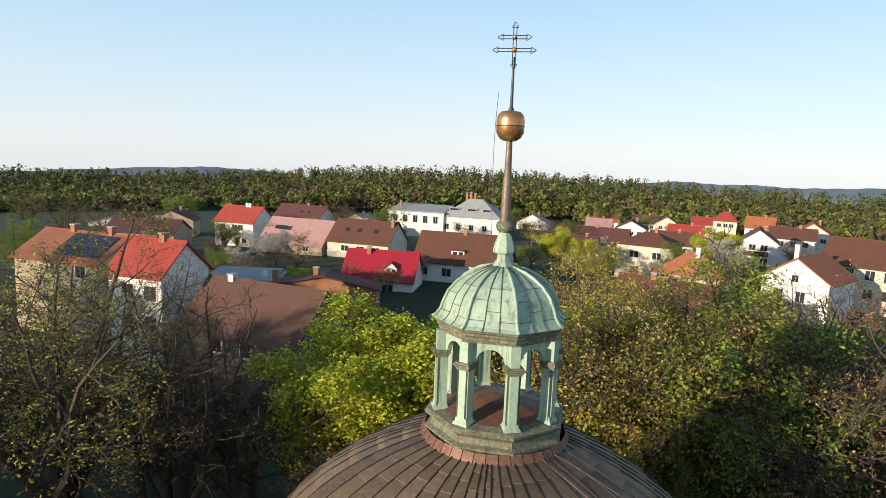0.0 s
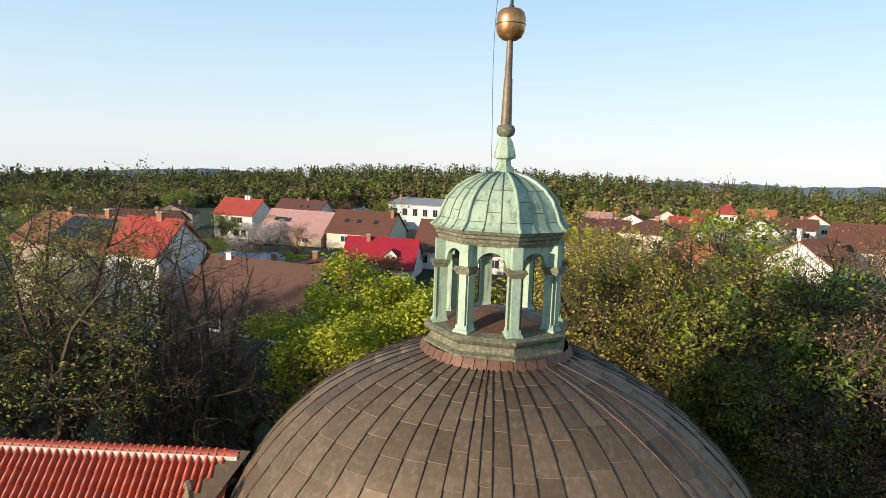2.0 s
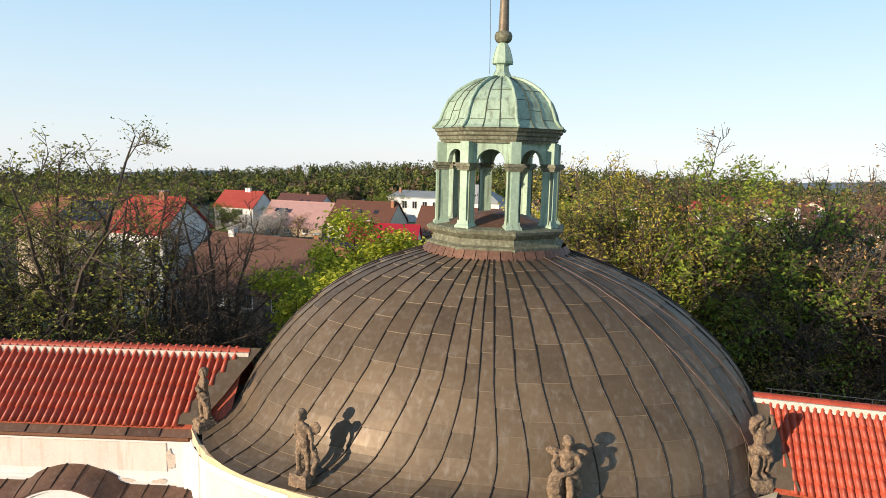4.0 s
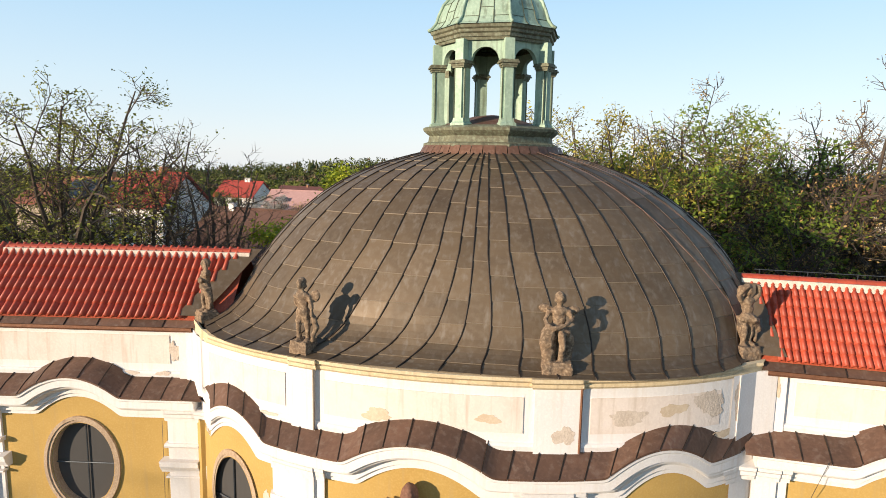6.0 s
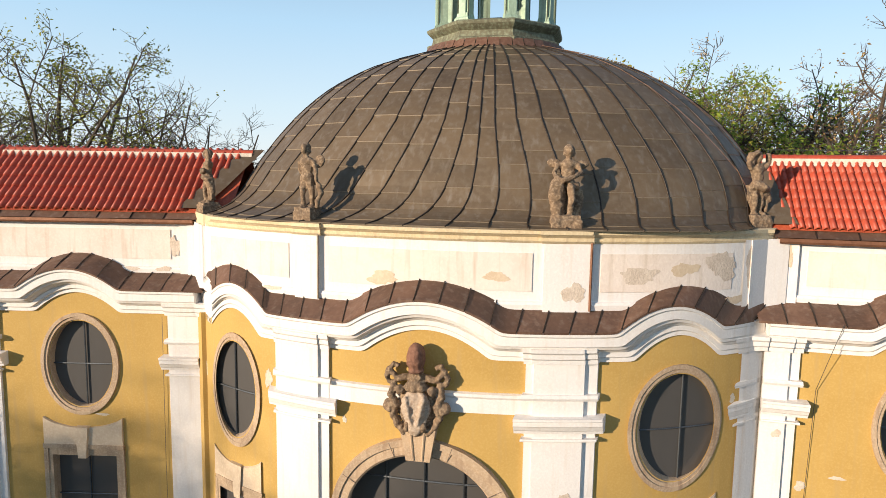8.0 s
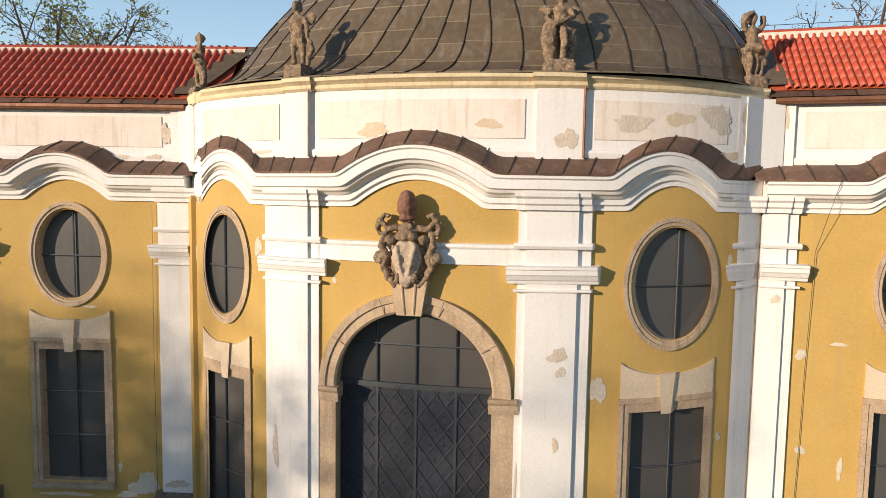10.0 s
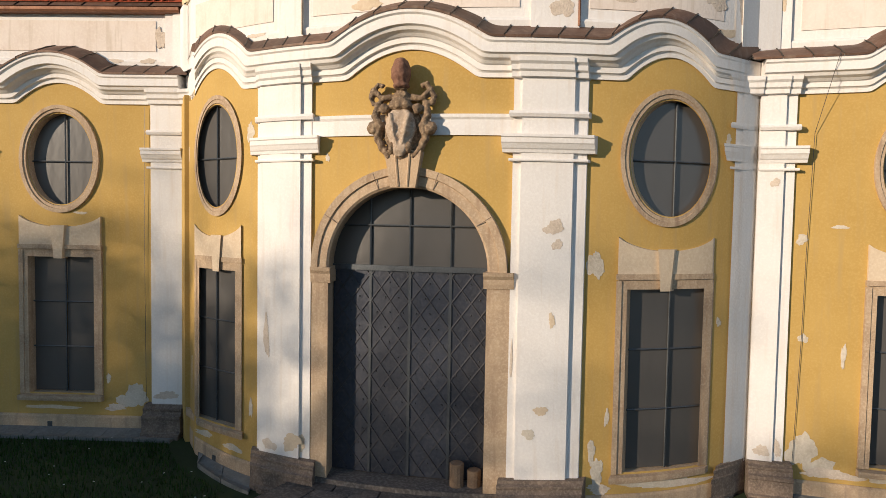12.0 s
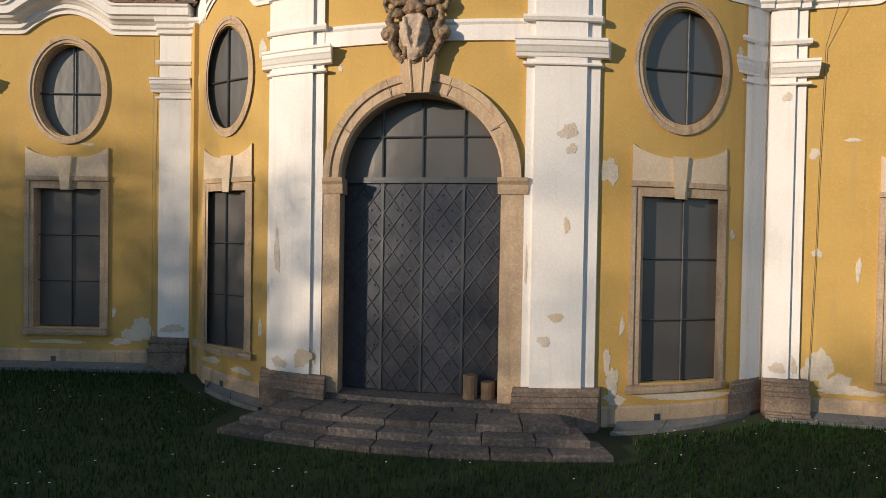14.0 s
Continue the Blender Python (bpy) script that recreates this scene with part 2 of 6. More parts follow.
# ---- the chapel: plan of the front ----
EA, EB = (8.05, 8.55), 6.09         # half axes of the oval drum: towards -x, towards +x, towards the meadow
KNEE, UJ = (4.90, 6.06), (5.62, 6.06)   # where the oval ends (to -x it goes over into a straight splay), and where the wings begin
WING = ((4.05, 6.0, 0.147), (4.07, 6.06, 0.085))    # wings: depth at a place, that place, slope
UEND = 14.5


def oval(a, side):
    """Depth of the drum; towards +x it bends away a little faster than an ellipse."""
    return EB * math.sqrt(1 - (a / EA[side]) ** 2) - (0.0373 * max(0.0, a - 3.6) ** 2 if side else 0.0)


def wing_n(u):
    n0, u0, k = WING[u > 0]
    return n0 + k * (abs(u) - u0)


def wing_normal(u):
    k = WING[u > 0][2]
    return Vector((-math.copysign(k, u), 1)).normalized()


def face(u):
    """Plan point and outward normal of the outer wall face."""
    side, a = int(u > 0), abs(u)
    if a > UJ[side]:
        return Vector((u, wing_n(u))), wing_normal(u)
    if a <= KNEE[side]:
        n = oval(a, side)
        k = (oval(a + 1e-3, side) - oval(a - 1e-3, side)) / 2e-3
        d = Vector((-math.copysign(k, u), 1)).normalized()
    else:
        n0, n1 = oval(KNEE[side], side), wing_n(math.copysign(UJ[side], u))
        k = (n1 - n0) / (UJ[side] - KNEE[side])
        n = n0 + k * (a - KNEE[side])
        d = Vector((-math.copysign(k, u), 1)).normalized()
    return Vector((u, n)), d


def foot(u):
    """The ground and the plinths stand higher towards the west wing."""
    return 0.22 * sstep((-u - 3.1) / 3.0)


def at(u, out, z):
    p, d = face(u)
    q = p + d * out
    return P(q.x, q.y, z)


def wat(u, out, z):
    """Like at(), on the wing's own line."""
    d = wing_normal(u)
    return P(u + d.x * out, wing_n(u) + d.y * out, z)


def span(u0, u1, step=0.12):
    k = max(1, int(abs(u1 - u0) / step + 0.5))
    return [u0 + (u1 - u0) * i / k for i in range(k + 1)]


def swept(us, profile, lift=None, caps=True, closed=True):
    """A moulding along the front: profile of (outward, z) swept over us."""
    g = Geo()
    rows = [[at(u, o, z + (lift(u, z) if lift else 0.0)) for o, z in profile] for u in us]
    g.grid(rows, close_u=closed)
    if caps and closed:
        k = len(profile)
        o = len(g.v) - k * len(rows)
        g.f.append(tuple(o + j for j in reversed(range(k))))
        g.f.append(tuple(len(g.v) - k + j for j in range(k)))
    return g


def block(u0, u1, o0, o1, z0, z1):
    return swept(span(u0, u1), [(o0, z0), (o1, z0), (o1, z1), (o0, z1)])


# bays: centre; half opening, surround, foot and head of the tall window, top of its apron; middle and half width of the oval window
BAYS = [(-4.21, 0.53, 0.155, 0.83, 3.91, 4.79, 6.14, 0.567), (4.345, 0.70, 0.165, 0.62, 3.825, 4.72, 6.085, 0.718),
        (-8.39, 0.735, 0.17, 0.95, 4.00, 4.90, 6.155, 0.722), (8.84, 0.735, 0.17, 0.60, 3.74, 4.65, 6.03, 0.722),
        (-13.0, 0.735, 0.17, 0.95, 4.00, 4.90, 6.155, 0.722), (13.3, 0.735, 0.17, 0.60, 3.74, 4.65, 6.03, 0.722)]
# swings of the cornice: centre, half width at its foot, widening towards its top, rise
SWINGS = [(-0.10, 1.14, 0.26, 0.48), (-4.21, 0.70, 0.22, 0.47), (4.31, 0.78, 0.24, 0.44), (-8.39, 0.94, 0.18, 0.45), (8.84, 0.98, 0.18, 0.45), (-13.0, 0.94, 0.18, 0.45), (13.3, 0.98, 0.18, 0.45)]
CZ0, CZ1 = 7.36, 7.94               # foot and top of the cornice


def hump(u, z=CZ1):
    """Height by which the cornice swings up over a bay: a round back with a short flick at both feet."""
    k = max(0.0, min(1.0, (z - CZ0) / (CZ1 - CZ0)))
    lift = 0.0
    for c, w, dw, h in SWINGS:
        t = abs(u - c) / (w + dw * k)
        if t < 1.35:
            g = 1 - t * t
            e = 0.10
            lift = max(lift, h * (0.5 * (g + math.sqrt(g * g + e * e)) - 0.0031) * (1 - sstep((t - 1.0) / 0.35)))
    return lift


# openings: kind, centre, half width along u, z0, z1 (an arch: z1 is the springing)
GROUND_Z = -0.12
OPEN = [("arch", -0.15, 1.43, 0.27, 4.09)]
for c, hw, fw, z0, z1, za, zo, oh in BAYS:
    OPEN += [("rect", c, hw, z0, z1), ("oval", c, oh, zo, 1.0)]


def cuts(u):
    """Open z intervals of the wall at u."""
    r = []
    for kind, c, hw, a, b in OPEN:
        t = (u - c) / hw
        if abs(t) > 1 + 1e-6:
            continue
        q = math.sqrt(max(0.0, 1 - t * t))
        r.append((a, b) if kind == "rect" else (a, b + hw * q) if kind == "arch" else (a - b * q, a + b * q))
    return sorted(r)


def wall_surface(out, flip, u0, u1, z0=-0.4, top=7.48):
    brk = {u0, u1}
    for kind, c, hw, a, b in OPEN:
        brk |= {c - hw, c + hw} | {c + hw * math.sin(math.pi * k / 16) for k in range(-8, 9)}
    brk |= set(span(u0, u1, 0.25)) | {UJ[1], -UJ[0], UJ[1] + 1e-3, -UJ[0] - 1e-3, KNEE[1], -KNEE[0]} | {c + q * (w * k / 6) for c, w, _, _ in SWINGS for k in range(8) for q in (-1, 1)}
    us = sorted(u for u in brk if u0 - 1e-9 <= u <= u1 + 1e-9)
    us = [u for i, u in enumerate(us) if i == 0 or u - us[i - 1] > 5e-4]
    g = Geo()
    for a, b in zip(us, us[1:]):
        ea, eb = a + 1e-5, b - 1e-5
        ca, cb = cuts(ea), cuts(eb)
        if len(ca) != len(cb):
            ca = cb = cuts((a + b) / 2)
        za = [z0] + [z for c in ca for z in c] + [top + hump(a, CZ0)]
        zb = [z0] + [z for c in cb for z in c] + [top + hump(b, CZ0)]
        for i in range(0, len(za), 2):
            q = [at(a, out, za[i]), at(b, out, zb[i]), at(b, out, zb[i + 1]), at(a, out, za[i + 1])]
            g.add(q, [(3, 2, 1, 0) if flip else (0, 1, 2, 3)])
    return g


wall_front = new("wall_front", (lambda g, h: g.add(h.v, h.f))(wall_surface(0, False, -UEND, UEND), wall_surface(-0.62, True, -UEND, UEND)).mesh("wall_front", M_YELLOW))
tagged(wall_front, "weathered ochre plaster wall of a baroque chapel with arched door", "wall", kind="structure")

# interior shell, floor, and the rear of the oval
g = Geo()
ring = [(0.22 + 5.9 * math.sin(a), 1.7 + 4.2 * math.cos(a)) for a in [math.pi * (0.38 + 1.24 * k / 40) for k in range(41)]]
g.grid([[P(u, n, -0.4) for u, n in ring], [P(u, n, 9.4) for u, n in ring]], flip=True)
g.grid([[P(u * 0.93, n * 0.9, -0.4) for u, n in ring], [P(u * 0.93, n * 0.9, 9.4) for u, n in ring]])
tagged(new("wall_rear", g.mesh("wall_rear", M_YELLOW)), "ochre plaster rear wall of the oval chapel", "wall", kind="structure")
for nm, zz, lab, fl in (("floor", 0.2, "dim stone floor inside the chapel", False), ("ceiling", 8.9, "plain plaster ceiling over the wings", True)):
    g = Geo()
    for a, b in ((-UEND, -5.9), (5.9, UEND)):
        us = span(a, b, 0.5)
        g.grid([[at(u, -0.6, zz) for u in us], [at(u, -2.95, zz) for u in us]], flip=fl)
    if nm == "floor":
        us = span(-5.88, 5.88, 0.4)
        g.grid([[at(u, -0.6, zz) for u in us], [P(u, -3.6, zz) for u in us]])
    tagged(new(nm, g.mesh(nm, M_INSIDE)), lab, nm, kind="structure")
for sgn, nm in ((-1, "wall_west"), (1, "wall_east")):
    g = swept(span(sgn * UEND, sgn * 6.3, 0.5), [(-2.95, -0.4), (-2.95, 9.5), (-3.25, 9.5), (-3.25, -0.4)])
    h = swept(span(sgn * UEND, sgn * (UEND - 0.3), 0.3), [(-0.62, -0.4), (-0.62, 9.4), (-2.95, 9.4), (-2.95, -0.4)])
    tagged(new(nm, g.add(h.v, h.f).mesh(nm, M_YELLOW)), "ochre plaster rear and end wall of the wing", "wall", kind="structure")


def on_wall(name, g, material, label="", parent=None, smooth=False):
    return part(name, g.mesh(name, material, smooth), parent or wall_front, label)


# cornice that swings over every bay, in three pieces
CORNICE = [(0.0, 7.36), (0.05, 7.36), (0.05, 7.43), (0.075, 7.45), (0.11, 7.46), (0.11, 7.545), (0.15, 7.56), (0.20, 7.60), (0.28, 7.63), (0.31, 7.68), (0.37, 7.70), (0.37, 7.85), (0.41, 7.875), (0.41, 7.935), (0.0, 7.96)]
for a, b, lab in ((-UEND, -UJ[0] - 0.003, "white moulded cornice of the wing"), (-UJ[0], UJ[1], "white moulded cornice of the drum"), (UJ[1] + 0.003, UEND, "white moulded cornice of the wing")):
    on_wall("cornice", swept(span(a, b, 0.05), CORNICE, hump), M_WHITE, lab)

# sheet-metal skirt roof above the cornice, sheet by sheet
def skirt(u0, u1, n, back, on=at):
    us = span(u0, u1, (u1 - u0) / n)
    rs = random.Random(int(100 + u0 * 7))
    for a, b in zip(us, us[1:]):
        w = 0.006
        k = span(a + w, b - w, 0.05)
        bow = rs.uniform(-0.008, 0.012)
        g = Geo()
        g.grid([[on(u, 0.43, 7.925 + hump(u)) for u in k], [on(u, 0.435, 7.965 + hump(u)) for u in k], [on(u, 0.14, 8.125 + bow + 0.97 * hump(u)) for u in k], [on(u, back - 0.02, 8.27 + 0.92 * hump(u)) for u in k]])
        on_wall("roof_sheet", g, M_SKIRT)
        s = [on(b, 0.44, 7.965 + hump(b)), on(b, 0.14, 8.135 + 0.97 * hump(b)), on(b, back, 8.28 + 0.92 * hump(b))]
        on_wall("sheet_seam", Geo().tube(s, 0.012, 5), M_DOME_SEAM)


skirt(-UEND, -UJ[0] + 0.22, 20, -0.2, wat)
skirt(-UJ[0] + 0.02, UJ[1] - 0.02, 26, -0.10)
skirt(UJ[1] - 0.22, UEND, 18, -0.2, wat)

# attic above the skirt roof: wall, panels, strips, crowning moulding
AO = -0.10                          # face of the drum's attic; that of the wings lies further back
for a, b, o in ((-UEND, -UJ[0] - 0.1, -0.2), (-UJ[0], UJ[1], AO), (UJ[1] + 0.1, UEND, -0.2)):
    on_wall("attic_wall", swept(span(a, b, 0.15), [(-0.6, 8.0), (o, 8.0), (o, 9.42), (-0.6, 9.42)]), M_WHITE, "cream plaster attic wall, peeling in places")
    on_wall("attic_band", swept(span(a, b, 0.15), [(o, 8.24), (o + 0.04, 8.24), (o + 0.06, 8.33), (o + 0.04, 8.37), (o, 8.39)]), M_WHITE)
for a, b in ((-1.95, 1.70), (2.85, 5.2), (-4.85, -2.8), (6.75, 10.3), (-10.3, -6.35), (10.7, 14.2), (-14.2, -10.7)):
    o = AO if abs(a) < 6 and abs(b) < 6 else -0.2
    on_wall("attic_panel", block(a, b, o + 0.005, o + 0.02, 8.56, 9.22), M_PINK, "faded pink plaster panel with cracks")
for c, w in ((-2.40, 0.26), (2.30, 0.40), (5.62, 0.16), (-5.22, 0.15), (6.40, 0.17), (-5.95, 0.17)):
    o = AO if abs(c) < 5.9 else -0.2
    on_wall("attic_strip", block(c - w, c + w, o, o + 0.075, 8.15, 9.44), M_WHITE)
for c in (-2.155, 2.70):
    on_wall("rain_pipe", Geo().tube([at(c, AO + 0.10, 9.60), at(c, AO + 0.10, 8.9), at(c, AO + 0.10, 8.24)], 0.022, 6), M_RUST if c > 0 else M_LIP, "thin down pipe on the attic")
on_wall("attic_cornice", swept(span(-UJ[0] - 0.03, UJ[1] + 0.03, 0.1), [(-0.3, 9.40), (AO + 0.02, 9.40), (-0.04, 9.44), (-0.04, 9.50), (0.02, 9.54), (0.06, 9.56), (0.06, 9.62), (-0.3, 9.64)]), M_CROWN, "yellowish crowning moulding under the dome's edge")
for c, w in ((-2.40, 0.30), (2.30, 0.44)):
    on_wall("cornice_block", swept(span(c - w, c + w, 0.1), [(-0.3, 9.395), (-0.02, 9.395), (0.04, 9.44), (0.04, 9.50), (0.10, 9.54), (0.14, 9.56), (0.14, 9.625), (-0.3, 9.645)]), M_CROWN)
for sgn in (-1, 1):
    on_wall("gutter", swept(span(sgn * UEND, sgn * (UJ[sgn > 0] + 0.14), 0.3), [(-0.2, 9.36), (0.0, 9.36), (0.03, 9.40), (0.03, 9.46), (-0.2, 9.48)]), M_RUST, "rusty hanging gutter of the wing roof")

# pilasters with capital, entablature block and stone base
def pilaster(a, b, out=0.13, left=0.16, right=0.16, ext=(0.16, 0.16)):
    """left, right: width of the set-back strips beside the shaft; ext: how far the capital reaches past the edges."""
    f = foot((a + b) / 2)
    el, er = ext
    h = part("pilaster", block(a, b, -0.05, out * 0.5, 0.5 + f, 7.36).mesh("pilaster", M_WHITE), wall_front, "white plaster pilaster with flaking paint")
    part("shaft", block(a + left, b - right, 0.0, out, 0.55 + f, 7.355).mesh("shaft", M_WHITE), h)
    part("capital", swept(span(a - el, b + er), [(-0.05, 6.11), (0.02 + out, 6.11), (0.035 + out, 6.16), (0.06 + out, 6.18), (0.10 + out, 6.25), (0.12 + out, 6.27), (0.12 + out, 6.345), (0.145 + out, 6.36), (0.145 + out, 6.405), (-0.05, 6.425)]).mesh("capital", M_WHITE), h)
    part("neck_ring", swept(span(a - el * 0.3, b + er * 0.3), [(-0.05, 5.965), (out + 0.04, 5.965), (out + 0.05, 5.985), (out + 0.04, 6.01), (-0.05, 6.01)]).mesh("neck_ring", M_WHITE), h)
    part("entablature", swept(span(a - el * 0.3, b + er * 0.3), [(-0.05, 6.70), (out + 0.05, 6.70), (out + 0.08, 6.75), (out + 0.03, 6.80), (-0.05, 6.80)]).mesh("entablature", M_WHITE), h)
    part("cornice_break", swept(span(a - 0.02, b + 0.02), [(-0.05, 7.34), (out + 0.04, 7.35), (out + 0.05, 7.43), (out + 0.10, 7.46), (out + 0.11, 7.54), (out + 0.17, 7.58), (out + 0.18, 7.65), (-0.05, 7.68)]).mesh("cornice_break", M_WHITE), h)
    part("cornice_step", swept(span(a + left - 0.02, b - right + 0.02), [(-0.05, 7.345), (out + 0.08, 7.355), (out + 0.09, 7.43), (out + 0.14, 7.46), (out + 0.15, 7.54), (out + 0.20, 7.58), (out + 0.21, 7.645), (-0.05, 7.675)]).mesh("cornice_step", M_WHITE), h)
    base = part("stone_base", swept(span(a - el * 0.75, b + er * 0.75), [(-0.05, -0.4), (out + 0.26, -0.4), (out + 0.26, f - 0.02), (out + 0.20, f), (out + 0.20, f + 0.26), (out + 0.22, f + 0.28), (out + 0.22, f + 0.34), (out + 0.15, f + 0.36), (out + 0.12, f + 0.43), (out + 0.14, f + 0.45), (out + 0.14, f + 0.49), (out + 0.07, f + 0.51), (out + 0.06, f + 0.56), (-0.05, f + 0.57)]).mesh("stone_base", M_PLINTH), h, "dark weathered stone base")
    part("base_block", block(a + left, b - right, 0, out + 0.31, -0.4, f - 0.05).mesh("base_block", M_PLINTH), base)
    return h


pilaster(-3.11, -1.93, 0.13, 0.06, 0.22)
pilaster(1.67, 2.90, 0.13, 0.15, 0.21)
pilaster(5.60, 6.057, 0.15, 0.19, 0.0, (0.13, 0.0))
pilaster(-5.617, -5.37, 0.15, 0.0, 0.08, (0.0, 0.08))
pilaster(6.064, 6.68, 0.12, 0.0, 0.19, (0.0, 0.18))
pilaster(-6.36, -5.624, 0.12, 0.04, 0.0, (0.14, 0.0))
pilaster(10.7, 11.7)
pilaster(-11.2, -10.2)
on_wall("frieze_band", swept(span(-1.93, 1.67), [(-0.02, 6.40), (0.05, 6.40), (0.05, 6.66), (0.08, 6.70), (0.08, 6.75), (-0.02, 6.77)]), M_WHITE, "white string course")
# stone base course along the foot of the wall
for a, b, v in ((-10.2, -6.48, -8.65), (-5.30, -3.24, -4.27), (3.03, 5.5, 4.01), (6.82, 10.7, 8.9), (-UEND, -11.2, -13), (11.7, UEND, 13)):
    on_wall("base_course", swept(span(a, b, 0.2), [(-0.02, -0.4), (0.06, -0.4), (0.06, 0.20), (0.03, 0.24), (-0.02, 0.24)], lambda u, z: foot(u) if z > 0 else 0.0), M_SAND, "worn sandstone base course with damp stains")
    on_wall("vent", block(v - 0.055, v + 0.055, 0.055, 0.066, foot(v) - 0.04, foot(v) + 0.09), M_IRON)


# windows
def frame_ring(c, hw, fw, kind, z0, z1, o_in, o_out, o_edge):
    """A stone surround: rectangular or oval, with a reveal into the wall."""
    g = Geo()
    if kind == "oval":
        k = 40
        rows = []
        for fr, o in ((1.0, -0.55), (1.0, o_in), (1.03, o_out), (1.0 + 0.5 * fw, o_out), (1.0 + 0.55 * fw, o_edge), (1.0 + fw, o_edge), (1.0 + fw, -0.02)):
            rows.append([at(c + hw * (1 + (fr - 1) * 1.25) * math.cos(2 * math.pi * j / k), o, z0 + z1 * fr * math.sin(2 * math.pi * j / k)) for j in range(k)])
        g.grid(rows, True)
    else:
        for a, b, y0, y1 in ((c - hw - fw, c - hw, z0 - 0.02, z1 + fw), (c + hw, c + hw + fw, z0 - 0.02, z1 + fw), (c - hw, c + hw, z1, z1 + fw)):
            h = swept(span(a, b), [(-0.55, y0), (o_out, y0), (o_out, y1), (-0.55, y1)])
            g.add(h.v, h.f)
        for a, b, y0, y1 in ((c - hw - fw - 0.02, c - hw - fw * 0.55, z0 - 0.02, z1 + fw * 0.9), (c + hw + fw * 0.55, c + hw + fw + 0.02, z0 - 0.02, z1 + fw * 0.9)):
            h = swept(span(a, b), [(-0.02, y0), (o_edge, y0), (o_edge, y1), (-0.02, y1)])
            g.add(h.v, h.f)
    return g


M_FRAME = mat("tan_stone_surround", (0.46, 0.34, 0.225), 0.9, dark=(0.29, 0.20, 0.135), light=(0.58, 0.46, 0.33), scale=2.5, grain=26, bump=0.35, streak=(0.30, 0.20, 0.13))
M_APRON = mat("cream_apron_plaster", (0.62, 0.50, 0.36), 0.9, dark=(0.52, 0.40, 0.28), light=(0.70, 0.60, 0.46), scale=2.5, grain=20, bump=0.25)


def bars(name, parent, c, hw, zs, us_, z0, z1, depth=-0.20):
    for z in zs:
        q = math.sqrt(max(0.0, 1 - ((z - (z0 + z1) / 2) / ((z1 - z0) / 2)) ** 2)) if name == "oval" else 1
        part("glazing_bar", Geo().tube([at(u, depth + 0.04, z) for u in span(c - hw * q, c + hw * q, 0.3)], 0.018, 5).mesh("glazing_bar", M_IRON), parent)
    for u in us_:
        part("glazing_bar", Geo().tube([at(u, depth + 0.04, z0), at(u, depth + 0.04, z1)], 0.018, 5).mesh("glazing_bar", M_IRON), parent)


